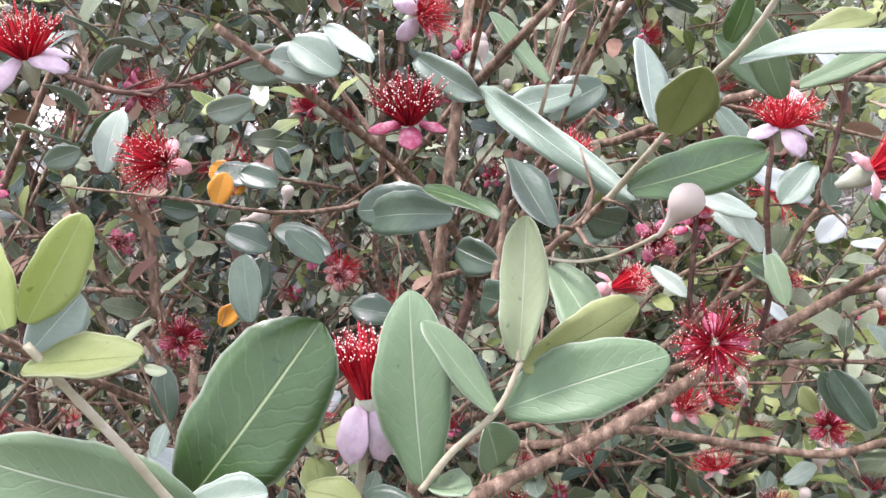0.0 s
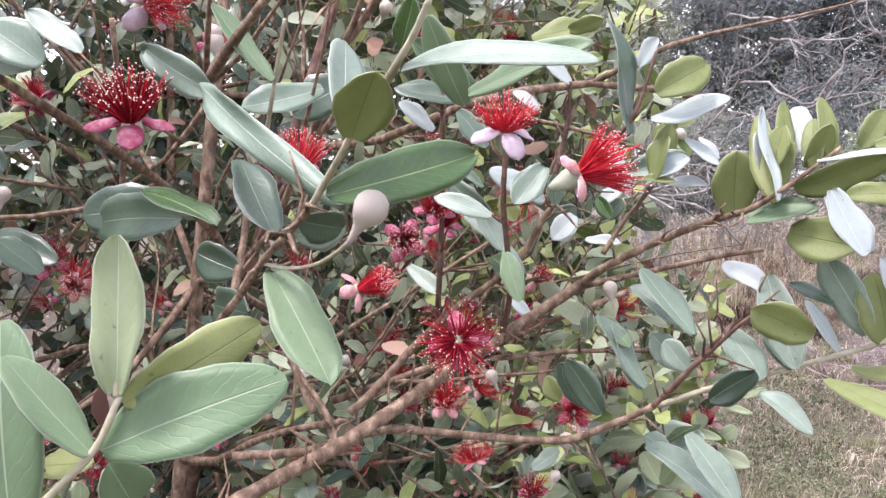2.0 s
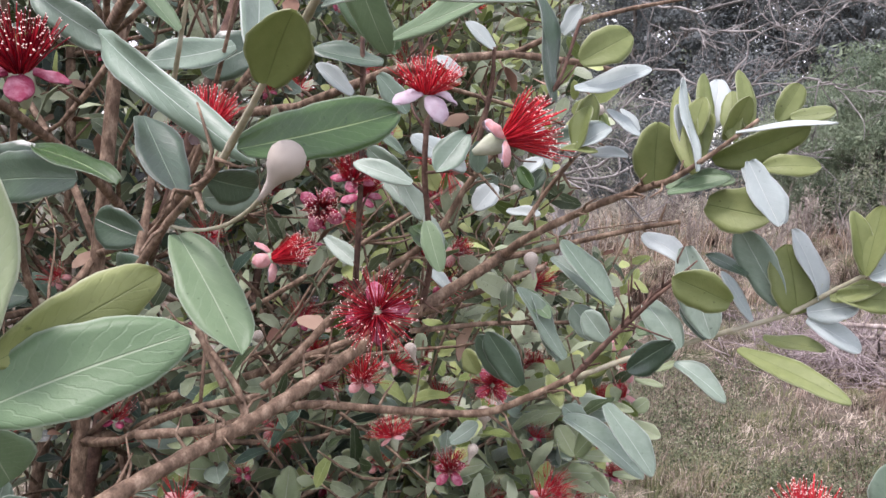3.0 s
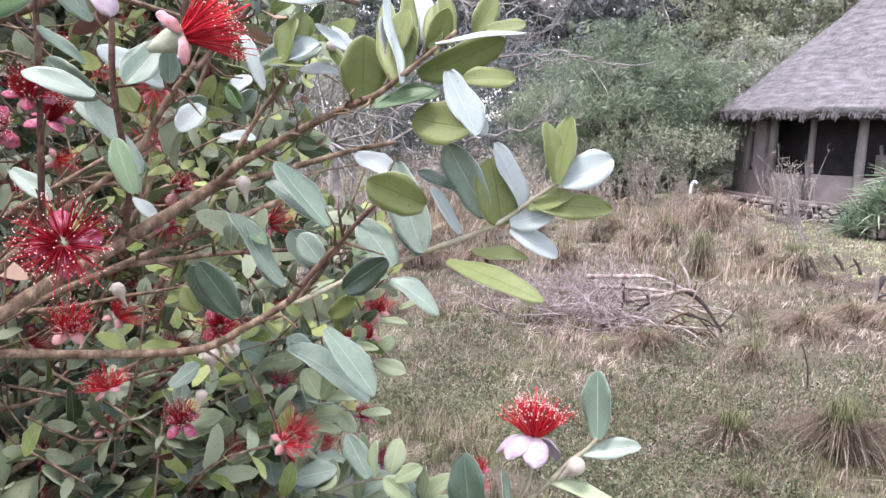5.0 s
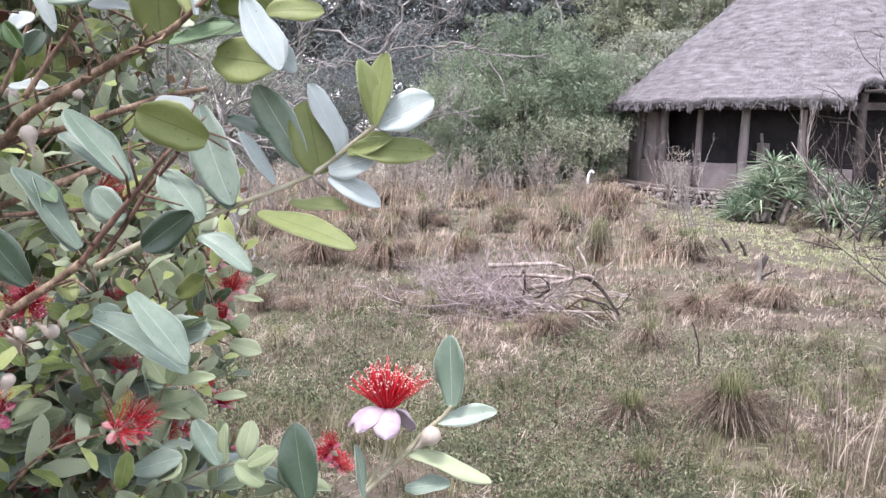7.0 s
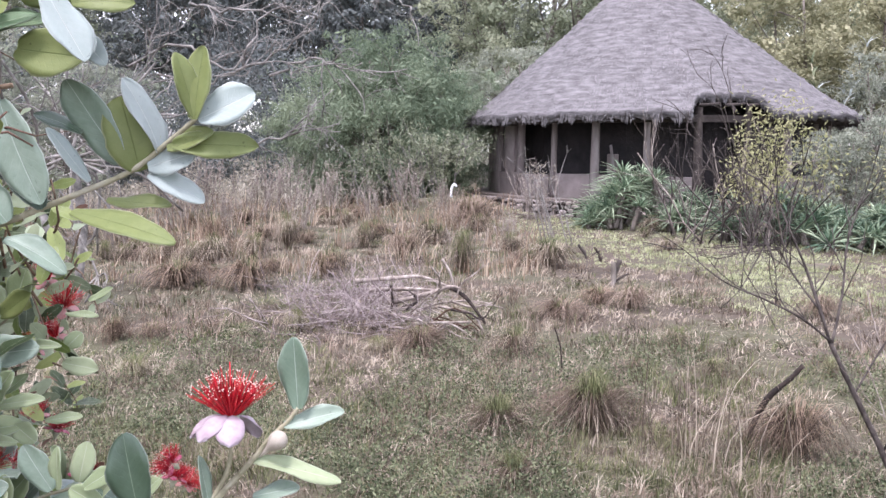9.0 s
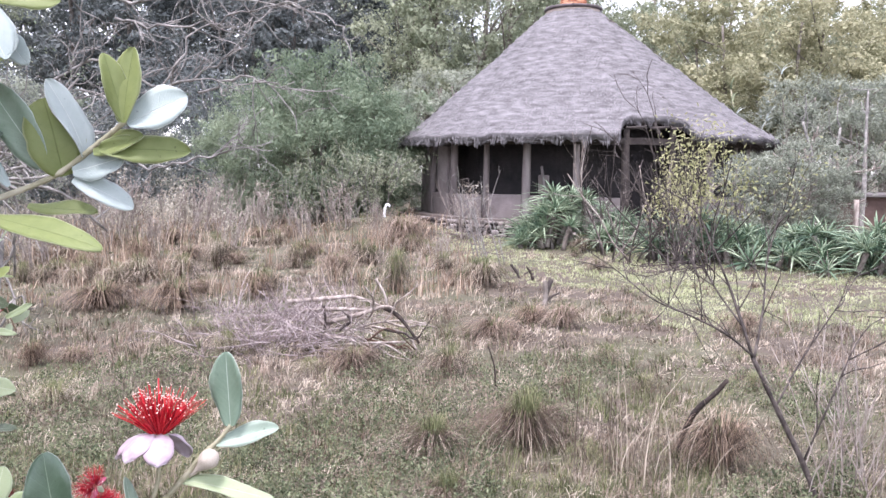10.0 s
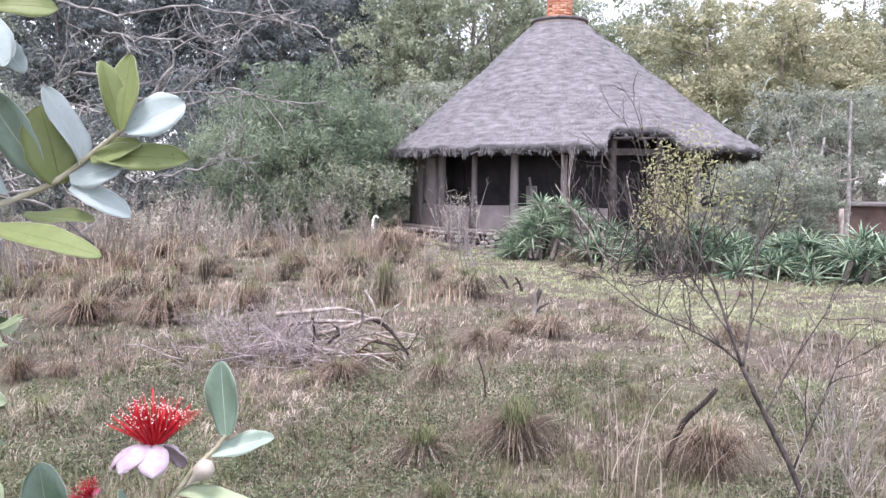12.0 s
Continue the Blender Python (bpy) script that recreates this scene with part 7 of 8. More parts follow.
leaf(OLIVE, (0.7347, 0.7283, 1.8506), (0.7283, 0.7301, 1.8804), (-0.11, -0.99, 0.03), 0.0115)
leaf(SILVER, (0.7352, 0.7279, 1.8501), (0.7566, 0.7139, 1.8632), (-0.65, -0.67, 0.35), 0.0189)
leaf(OLIVE, (0.7288, 0.7397, 1.838), (0.7548, 0.7113, 1.8402), (-0.69, -0.61, 0.39), 0.0143)
leaf(OLIVE, (0.7263, 0.741, 1.8365), (0.7422, 0.7261, 1.8441), (-0.7, -0.46, 0.55), 0.0110)
leaf(SILVER, (0.7206, 0.7493, 1.8281), (0.7372, 0.7336, 1.834), (-0.7, -0.61, 0.37), 0.0164)
leaf(SILVER, (0.7205, 0.7488, 1.8247), (0.7384, 0.7297, 1.8149), (-0.35, -0.67, 0.66), 0.0133)
leaf(OLIVE, (0.686, 0.7541, 1.8096), (0.7035, 0.6974, 1.8026), (-0.49, -0.26, 0.83), 0.0132)
leaf(OLIVE, (0.7061, 0.7621, 1.8128), (0.7283, 0.7427, 1.8101), (-0.29, -0.45, 0.85), 0.0108)
# upright pairs on the upper twig
leaf(OLIVE, (0.6638, 0.7687, 1.8953), (0.6615, 0.7956, 1.9428), (-0.83, -0.55, 0.11), 0.0137)
leaf(SILVER, (0.6624, 0.7639, 1.8962), (0.6623, 0.789, 1.9409), (0.16, -0.94, 0.29), 0.0067)
leaf(OLIVE, (0.6703, 0.7721, 1.9025), (0.6768, 0.7875, 1.9471), (-0.13, -0.98, 0.15), 0.0097)
leaf(SILVER, (0.6796, 0.781, 1.9178), (0.6891, 0.7921, 1.9473), (-0.37, -0.82, 0.42), 0.0147)
leaf(OLIVE, (0.6805, 0.7619, 1.9117), (0.6816, 0.7716, 1.9381), (-0.72, -0.68, 0.13), 0.0112)
leaf(OLIVE, (0.6875, 0.7587, 1.9161), (0.6905, 0.7743, 1.9497), (-0.05, -0.99, 0.14), 0.0102)
leaf(SILVER, (0.6753, 0.754, 1.9163), (0.7037, 0.7217, 1.9247), (-0.32, -0.51, 0.8), 0.0045)
leaf(OLIVE, (0.6948, 0.7497, 1.9219), (0.7041, 0.7473, 1.9397), (-0.31, -0.95, 0.05), 0.0127)
leaf(SILVER, (0.6774, 0.7446, 1.9016), (0.6861, 0.729, 1.8734), (-0.19, -0.85, 0.49), 0.0165)
leaf(SAGE, (0.6549, 0.778, 1.8852), (0.6788, 0.7599, 1.8937), (-0.31, -0.66, 0.69), 0.0095)
# leaves among the upper left twigs
leaf(GREY, (0.5303, 0.8144, 1.8849), (0.5011, 0.8216, 1.8974), (-0.54, -0.57, 0.62), 0.0118)
leaf(GREY, (0.5284, 0.8297, 1.8999), (0.5081, 0.8322, 1.9149), (-0.18, -0.81, 0.56), 0.0063)
leaf(SILVER, (0.5663, 0.8416, 1.8921), (0.5357, 0.8505, 1.91), (-0.51, -0.53, 0.67), 0.0149)
leaf(OLIVE, (0.549, 0.875, 1.8935), (0.5552, 0.8691, 1.8793), (-0.22, -0.96, 0.15), 0.0128)
leaf(SAGE, (0.5388, 0.8178, 1.8649), (0.5447, 0.8046, 1.8412), (-0.21, -0.92, 0.33), 0.0117)
leaf(DARK, (0.5612, 0.8005, 1.9072), (0.5605, 0.7982, 1.8917), (-0.14, -0.98, -0.12), 0.0099)
leaf(GREY, (0.5296, 0.9197, 1.8854), (0.5447, 0.8968, 1.87), (-0.19, -0.85, 0.49), 0.0116)
leaf(GREY, (0.4967, 0.9316, 1.8438), (0.5147, 0.9071, 1.8288), (-0.26, -0.78, 0.57), 0.0123)
leaf(SILVER, (0.6049, 0.8852, 1.8672), (0.6199, 0.8647, 1.8661), (-0.31, -0.66, 0.69), 0.0086)
leaf(SILVER, (0.5555, 0.8841, 1.8311), (0.5657, 0.8649, 1.8208), (-0.25, -0.74, 0.63), 0.0076)
leaf(SAGE, (0.6037, 0.8435, 1.8232), (0.6137, 0.8241, 1.8113), (-0.19, -0.85, 0.49), 0.0105)
leaf(MID, (0.5987, 0.8468, 1.8948), (0.6061, 0.8405, 1.8831), (-0.76, -0.58, 0.3), 0.0091)
leaf(SILVER, (0.6162, 0.8769, 1.9258), (0.6227, 0.8566, 1.8967), (-0.2, -0.89, 0.42), 0.0084)
leaf(OLIVE, (0.6116, 0.8178, 1.9054), (0.6266, 0.8037, 1.9067), (-0.31, -0.66, 0.69), 0.0052)
# the flower out in the open and its sprig
flower((0.8206, 0.85, 1.6556), (0.003, 0.003, 0.021), "white", 1.46, 5, 0, (264, 318, 20, 150), droop=(-26, -8))
stem(TWIG, .0016, .0014, (0.8215, 0.8513, 1.6529), (0.8181, 0.8519, 1.6201), (0.8055, 0.862, 1.59))
stem(TWIG, .0022, .0013, (0.8055, 0.862, 1.59), (0.8304, 0.8415, 1.625), (0.84, 0.8347, 1.6396), (0.85, 0.827, 1.6511), (0.8556, 0.8222, 1.6608))
leaf(GREY, (0.8556, 0.8221, 1.6604), (0.8571, 0.8269, 1.7093), (-0.8, -0.6, 0.08), 0.0215)
leaf(GREY, (0.8485, 0.8281, 1.6483), (0.8783, 0.8025, 1.6600), (-0.62, -0.45, 0.64), 0.0145)
leaf(PALE, (0.8305, 0.8417, 1.6266), (0.8736, 0.798, 1.6108), (-0.3, -0.5, 0.81), 0.0135)
leaf(GREY, (0.8296, 0.8403, 1.6004), (0.853, 0.8184, 1.606), (-0.41, -0.21, 0.89), 0.0156)
bud((0.8428, 0.8278, 1.64), (0.005, -0.007, 0.008), .0066)
leaf(DARK, (0.7165, 0.7662, 1.6523), (0.7129, 0.773, 1.6932), (-0.59, -0.8, -0.12), 0.0215)
flower((0.7845, 0.8651, 1.63), (-0.008, 0.001, 0.008), "crimson", .6)
leaf(GREY, (0.8062, 0.8557, 1.5923), (0.8058, 0.8623, 1.63), (0.35, -0.92, 0.17), 0.0112)
# open lower edge: flowers, pale leaves and their twigs
flower((0.7986, 1.1074, 1.7228), (-0.006, -0.013, 0.022), "pink", 0.95)
flower((0.8024, 1.0869, 1.7004), (-0.002, -0.012, 0.022), "pink", 1.0)
flower((0.7926, 1.0784, 1.6779), (-0.010, -0.008, 0.022), "pink", 0.9)
flower((0.7862, 1.1087, 1.6632), (0.010, -0.003, 0.022), "pink", 0.8)
flower((0.7220, 1.0461, 1.5900), (0.006, -0.011, 0.022), "white", 1.0)
flower((0.7316, 1.1609, 1.6841), (0.001, -0.010, 0.022), "pink", 0.9)
flower((0.7287, 1.1528, 1.6187), (-0.008, -0.013, 0.022), "pink", 0.85)
flower((0.7793, 1.0924, 1.6082), (-0.007, -0.001, 0.022), "pink", 0.7)
flower((0.8466, 0.9846, 1.5642), (0.008, -0.003, 0.022), "crimson", 0.7)
flower((0.8626, 0.9950, 1.5502), (0.007, -0.011, 0.022), "pink", 0.7)
flower((0.7088, 1.1533, 1.6783), (-0.005, -0.005, 0.022), "crimson", 1.0)
flower((0.7935, 1.0907, 1.5925), (0.006, -0.002, 0.022), "crimson", 0.7)
stem(TWIG, .0013, .0009, (0.7308, 1.1559, 1.6489), (0.7453, 1.1201, 1.6743), (0.7586, 1.0850, 1.6977))
stem(TWIG, .0013, .0009, (0.7209, 1.0751, 1.5965), (0.7233, 1.0498, 1.6199), (0.7237, 1.0264, 1.6439))
stem(TWIG, .0013, .0009, (0.7297, 1.0081, 1.5648), (0.7402, 0.9877, 1.5803), (0.7564, 0.9679, 1.5892), (0.7630, 0.9627, 1.5927))
stem(TWIG, .0011, .0008, (0.7305, 1.1024, 1.6506), (0.7498, 1.0745, 1.6680), (0.7820, 1.0603, 1.6745), (0.7901, 1.0510, 1.6615))
leaf(PALE, (0.7587, 1.0851, 1.6986), (0.7339, 1.0995, 1.7339), (-0.42, -0.72, 0.55), 0.0247)
leaf(PALE, (0.7628, 1.0826, 1.7058), (0.7686, 1.0692, 1.7384), (-0.52, -0.71, 0.48), 0.0218)
leaf(OLIVE, (0.7522, 1.0781, 1.703), (0.7668, 1.0546, 1.7216), (-0.64, -0.71, 0.31), 0.0196)
leaf(GREY, (0.7271, 1.0555, 1.6756), (0.7545, 1.0195, 1.6877), (-0.56, -0.62, 0.55), 0.0267)
leaf(PALE, (0.7525, 1.0605, 1.6799), (0.775, 1.0277, 1.6849), (-0.5, -0.55, 0.67), 0.0101)
leaf(PALE, (0.7909, 1.0522, 1.6733), (0.7999, 1.0461, 1.6854), (-0.48, -0.82, 0.31), 0.0143)
leaf(PALE, (0.7883, 1.0526, 1.6614), (0.8026, 1.0259, 1.6589), (-0.52, -0.71, 0.48), 0.0161)
leaf(PALE, (0.7237, 1.0264, 1.6443), (0.7124, 1.0404, 1.6678), (-0.38, -0.84, 0.39), 0.0191)
leaf(PALE, (0.7237, 1.0264, 1.6443), (0.7337, 1.0087, 1.6733), (-0.74, -0.54, 0.39), 0.0181)
leaf(GREY, (0.7219, 1.0275, 1.6413), (0.6891, 1.0424, 1.6354), (-0.47, -0.51, 0.71), 0.0164)
leaf(PALE, (0.7254, 1.0251, 1.6457), (0.7534, 1.0011, 1.6515), (-0.53, -0.58, 0.61), 0.0113)
leaf(PALE, (0.7421, 1.0338, 1.6248), (0.7496, 1.012, 1.6153), (-0.42, -0.72, 0.55), 0.0160)
leaf(PALE, (0.7366, 1.0107, 1.6188), (0.7125, 1.0328, 1.6225), (-0.47, -0.51, 0.71), 0.0104)
leaf(PALE, (0.7014, 1.0146, 1.6151), (0.6834, 1.0326, 1.6272), (-0.47, -0.64, 0.61), 0.0168)
leaf(GREY, (0.7452, 0.9714, 1.5903), (0.7327, 0.988, 1.6233), (-0.4, -0.86, 0.31), 0.0193)
leaf(PALE, (0.7486, 0.9683, 1.5904), (0.7494, 0.9726, 1.6212), (-0.88, -0.43, 0.2), 0.0109)
leaf(PALE, (0.7639, 0.9684, 1.5914), (0.7697, 0.9679, 1.6204), (-0.57, -0.79, 0.22), 0.0171)
leaf(PALE, (0.7625, 0.9561, 1.5916), (0.779, 0.9435, 1.6044), (-0.49, -0.67, 0.55), 0.0143)
leaf(PALE, (0.7546, 0.9631, 1.5914), (0.7709, 0.9463, 1.5772), (-0.49, -0.67, 0.55), 0.0168)
leaf(PALE, (0.7145, 0.9834, 1.5784), (0.7195, 0.9836, 1.6072), (-0.4, -0.86, 0.31), 0.0140)
leaf(GREY, (0.6879, 0.9956, 1.5905), (0.716, 0.9726, 1.6032), (-0.53, -0.58, 0.61), 0.0203)
leaf(PALE, (0.6817, 1.0152, 1.594), (0.6673, 1.0306, 1.61), (-0.52, -0.71, 0.48), 0.0182)
leaf(PALE, (0.8156, 1.0628, 1.7077), (0.8307, 1.0512, 1.7193), (-0.49, -0.67, 0.55), 0.0069)
leaf(PALE, (0.7965, 1.065, 1.6997), (0.8163, 1.047, 1.6978), (-0.5, -0.55, 0.67), 0.0068)
leaf(PALE, (0.7903, 1.0865, 1.7145), (0.8046, 1.0754, 1.7246), (-0.46, -0.79, 0.4), 0.0099)
leaf(PALE, (0.7387, 1.0408, 1.6492), (0.753, 1.0303, 1.6629), (-0.46, -0.79, 0.4), 0.0090)
leaf(PALE, (0.7668, 1.0381, 1.6205), (0.7869, 1.021, 1.6256), (-0.5, -0.55, 0.67), 0.0093)
# pale whorls at the shrub's lower edge
stem(TWIG, .0012, .0009, (0.6925, 1.1637, 1.5564), (0.6902, 1.173, 1.5281), (0.684, 1.1937, 1.4781))
leaf(GREY, (0.6925, 1.1637, 1.5564), (0.6715, 1.1826, 1.5498), (-0.44, -0.18, 0.88), 0.0177)
leaf(PALE, (0.6925, 1.1637, 1.5564), (0.6734, 1.1674, 1.5707), (0.44, -0.53, 0.72), 0.0174)
leaf(PALE, (0.6925, 1.1637, 1.5564), (0.6909, 1.1468, 1.5958), (-0.79, -0.56, -0.27), 0.0134)
leaf(SILVER, (0.6925, 1.1637, 1.5564), (0.7026, 1.1399, 1.5824), (-0.96, -0.15, 0.24), 0.0158)
leaf(PALE, (0.6925, 1.1637, 1.5564), (0.7136, 1.1518, 1.5526), (0.03, -0.24, 0.97), 0.0176)
stem(TWIG, .0012, .0009, (0.7113, 1.1005, 1.5548), (0.7096, 1.1094, 1.5277), (0.7048, 1.1295, 1.4792))
leaf(PALE, (0.7113, 1.1005, 1.5548), (0.6881, 1.1161, 1.5566), (-0.12, -0.28, 0.95), 0.0159)
leaf(SILVER, (0.7113, 1.1005, 1.5548), (0.685, 1.11, 1.5737), (0.43, -0.4, 0.81), 0.0211)
leaf(SILVER, (0.7113, 1.1005, 1.5548), (0.7007, 1.0903, 1.5892), (0.54, -0.84, -0.08), 0.0127)
leaf(SILVER, (0.7113, 1.1005, 1.5548), (0.7188, 1.0779, 1.5845), (-0.98, -0.05, 0.21), 0.0210)
leaf(PALE, (0.7113, 1.1005, 1.5548), (0.7394, 1.0824, 1.5516), (-0.18, -0.43, 0.89), 0.0142)
flower((0.7183, 1.0725, 1.5658), (0.001, -0.009, 0.021), "crimson", .8)
stem(TWIG, .0012, .0009, (0.7637, 1.1604, 1.5437), (0.7619, 1.1691, 1.5142), (0.7568, 1.1886, 1.4621))
leaf(PALE, (0.7637, 1.1604, 1.5437), (0.7414, 1.1781, 1.5399), (-0.42, -0.35, 0.84), 0.0151)
leaf(PALE, (0.7637, 1.1604, 1.5437), (0.7385, 1.1689, 1.5613), (0.26, -0.67, 0.7), 0.0192)
leaf(PALE, (0.7637, 1.1604, 1.5437), (0.7585, 1.1445, 1.5739), (0.64, -0.72, -0.27), 0.0233)
leaf(SILVER, (0.7637, 1.1604, 1.5437), (0.7743, 1.1373, 1.5687), (-0.91, 0.03, 0.41), 0.0234)
leaf(PALE, (0.7637, 1.1604, 1.5437), (0.7883, 1.1382, 1.5525), (-0.39, -0.07, 0.92), 0.0236)
stem(TWIG, .0012, .0009, (0.7497, 1.0485, 1.5562), (0.7488, 1.057, 1.5296), (0.7455, 1.0761, 1.482))
leaf(PALE, (0.7497, 1.0485, 1.5562), (0.7276, 1.0623, 1.5594), (-0.05, -0.31, 0.95), 0.0147)
leaf(PALE, (0.7497, 1.0485, 1.5562), (0.7243, 1.0556, 1.5785), (0.5, -0.47, 0.72), 0.0221)
leaf(SILVER, (0.7497, 1.0485, 1.5562), (0.7399, 1.036, 1.5871), (0.7, -0.71, -0.06), 0.0195)
leaf(GREY, (0.7497, 1.0485, 1.5562), (0.7584, 1.0267, 1.5808), (-0.97, -0.15, 0.21), 0.0167)
leaf(SILVER, (0.7497, 1.0485, 1.5562), (0.7841, 1.025, 1.555), (-0.24, -0.39, 0.89), 0.0119)
stem(TWIG, .0012, .0009, (0.7965, 1.0879, 1.5464), (0.7956, 1.0961, 1.5181), (0.7923, 1.1147, 1.4677))
leaf(GREY, (0.7965, 1.0879, 1.5464), (0.7749, 1.106, 1.5408), (-0.38, -0.17, 0.91), 0.0193)
leaf(PALE, (0.7965, 1.0879, 1.5464), (0.7748, 1.0917, 1.5653), (0.37, -0.73, 0.57), 0.0148)
leaf(PALE, (0.7965, 1.0879, 1.5464), (0.7846, 1.079, 1.5826), (0.66, -0.75, 0.03), 0.0185)
leaf(PALE, (0.7965, 1.0879, 1.5464), (0.8078, 1.0648, 1.5749), (-0.94, -0.03, 0.35), 0.0174)
leaf(SILVER, (0.7965, 1.0879, 1.5464), (0.8258, 1.0698, 1.5405), (-0.03, -0.34, 0.94), 0.0177)
flower((0.8023, 1.0608, 1.5573), (0, -0.009, 0.022), "crimson", .8)
stem(TWIG, .0012, .0009, (0.7989, 1.0353, 1.5388), (0.7985, 1.0434, 1.5114), (0.7961, 1.0615, 1.4625))
leaf(PALE, (0.7989, 1.0353, 1.5388), (0.7762, 1.0533, 1.5348), (-0.39, -0.3, 0.87), 0.0129)
leaf(SILVER, (0.7989, 1.0353, 1.5388), (0.7762, 1.0378, 1.5675), (0.43, -0.8, 0.41), 0.0172)
leaf(PALE, (0.7989, 1.0353, 1.5388), (0.7902, 1.0231, 1.5765), (0.59, -0.8, -0.12), 0.0183)
leaf(PALE, (0.7989, 1.0353, 1.5388), (0.8075, 1.0135, 1.571), (-0.95, 0.08, 0.31), 0.0218)
leaf(PALE, (0.7989, 1.0353, 1.5388), (0.8221, 1.0189, 1.5395), (-0.28, -0.36, 0.89), 0.0129)
stem(TWIG, .0012, .0009, (0.686, 1.0689, 1.555), (0.6844, 1.0781, 1.5289), (0.6797, 1.0983, 1.4821))
leaf(GREY, (0.686, 1.0689, 1.555), (0.6658, 1.0863, 1.5507), (-0.43, -0.29, 0.85), 0.0134)
leaf(PALE, (0.686, 1.0689, 1.555), (0.6663, 1.07, 1.5806), (0.52, -0.73, 0.43), 0.0120)
leaf(PALE, (0.686, 1.0689, 1.555), (0.6749, 1.0585, 1.586), (0.6, -0.8, -0.05), 0.0120)
leaf(PALE, (0.686, 1.0689, 1.555), (0.7034, 1.0445, 1.5791), (-0.8, 0.01, 0.59), 0.0173)
leaf(SILVER, (0.686, 1.0689, 1.555), (0.7175, 1.0413, 1.5682), (-0.42, -0.04, 0.91), 0.0199)
stem(TWIG, .0012, .0009, (0.6471, 1.1458, 1.5519), (0.6445, 1.1554, 1.5247), (0.6378, 1.1767, 1.4762))
leaf(PALE, (0.6471, 1.1458, 1.5519), (0.6172, 1.1642, 1.557), (0.04, -0.21, 0.98), 0.0229)
leaf(PALE, (0.6471, 1.1458, 1.5519), (0.6302, 1.1451, 1.5721), (0.65, -0.56, 0.52), 0.0150)
leaf(PALE, (0.6471, 1.1458, 1.5519), (0.6395, 1.1328, 1.5897), (0.71, -0.7, -0.1), 0.0187)
leaf(PALE, (0.6471, 1.1458, 1.5519), (0.667, 1.1196, 1.5763), (-0.8, -0.05, 0.6), 0.0210)
leaf(PALE, (0.6471, 1.1458, 1.5519), (0.6724, 1.125, 1.5578), (-0.3, -0.1, 0.95), 0.0203)
stem(TWIG, .0012, .0009, (0.681, 1.2452, 1.5496), (0.678, 1.2546, 1.5197), (0.6705, 1.2758, 1.4668))
leaf(PALE, (0.681, 1.2452, 1.5496), (0.6511, 1.2636, 1.5545), (-0.15, -0.47, 0.87), 0.0140)
leaf(GREY, (0.681, 1.2452, 1.5496), (0.6643, 1.2426, 1.5737), (0.58, -0.75, 0.32), 0.0189)
leaf(PALE, (0.681, 1.2452, 1.5496), (0.6779, 1.2285, 1.5845), (0.71, -0.65, -0.25), 0.0230)
leaf(GREY, (0.681, 1.2452, 1.5496), (0.698, 1.2215, 1.5689), (-0.78, -0.06, 0.62), 0.0191)
leaf(PALE, (0.681, 1.2452, 1.5496), (0.7116, 1.2182, 1.5629), (-0.47, -0.11, 0.87), 0.0201)
flower((0.6913, 1.2148, 1.56), (0.002, -0.01, 0.023), "crimson", .8)
stem(TWIG, .0012, .0009, (0.7557, 1.0183, 1.5498), (0.7551, 1.0267, 1.5236), (0.7525, 1.0454, 1.4767))
leaf(SILVER, (0.7557, 1.0183, 1.5498), (0.7273, 1.0367, 1.5534), (-0.16, -0.41, 0.9), 0.0158)
leaf(PALE, (0.7557, 1.0183, 1.5498), (0.729, 1.0273, 1.5705), (0.3, -0.67, 0.68), 0.0150)
leaf(PALE, (0.7557, 1.0183, 1.5498), (0.7524, 1.002, 1.5855), (-0.97, -0.15, -0.16), 0.0164)
leaf(GREY, (0.7557, 1.0183, 1.5498), (0.7731, 0.9929, 1.5822), (-0.86, 0.07, 0.51), 0.0198)
leaf(PALE, (0.7557, 1.0183, 1.5498), (0.7746, 0.999, 1.5592), (-0.43, 0.02, 0.9), 0.0206)
stem(TWIG, .0012, .0009, (0.8232, 1.017, 1.5329), (0.8231, 1.0247, 1.5055), (0.8215, 1.0424, 1.4564))
leaf(PALE, (0.8232, 1.017, 1.5329), (0.7996, 1.0376, 1.5259), (-0.37, -0.11, 0.92), 0.0152)
leaf(GREY, (0.8232, 1.017, 1.5329), (0.7954, 1.0263, 1.5585), (0.48, -0.52, 0.71), 0.0184)
leaf(PALE, (0.8232, 1.017, 1.5329), (0.8169, 1.0038, 1.5747), (-0.95, -0.24, -0.22), 0.0164)
leaf(PALE, (0.8232, 1.017, 1.5329), (0.8322, 0.9952, 1.5667), (-0.96, 0.01, 0.27), 0.0195)
leaf(PALE, (0.8232, 1.017, 1.5329), (0.8527, 0.9932, 1.5385), (-0.23, -0.06, 0.97), 0.0194)
stem(TWIG, .0012, .0009, (0.6222, 1.1903, 1.5639), (0.6191, 1.2002, 1.5363), (0.6114, 1.2222, 1.4873))
leaf(GREY, (0.6222, 1.1903, 1.5639), (0.5882, 1.2145, 1.5631), (-0.21, -0.27, 0.94), 0.0179)
leaf(SILVER, (0.6222, 1.1903, 1.5639), (0.6075, 1.1862, 1.5875), (0.64, -0.71, 0.28), 0.0170)
leaf(PALE, (0.6222, 1.1903, 1.5639), (0.6208, 1.1722, 1.5969), (-0.71, -0.61, -0.36), 0.0170)
leaf(SILVER, (0.6222, 1.1903, 1.5639), (0.6439, 1.1616, 1.5953), (-0.89, -0.36, 0.28), 0.0157)
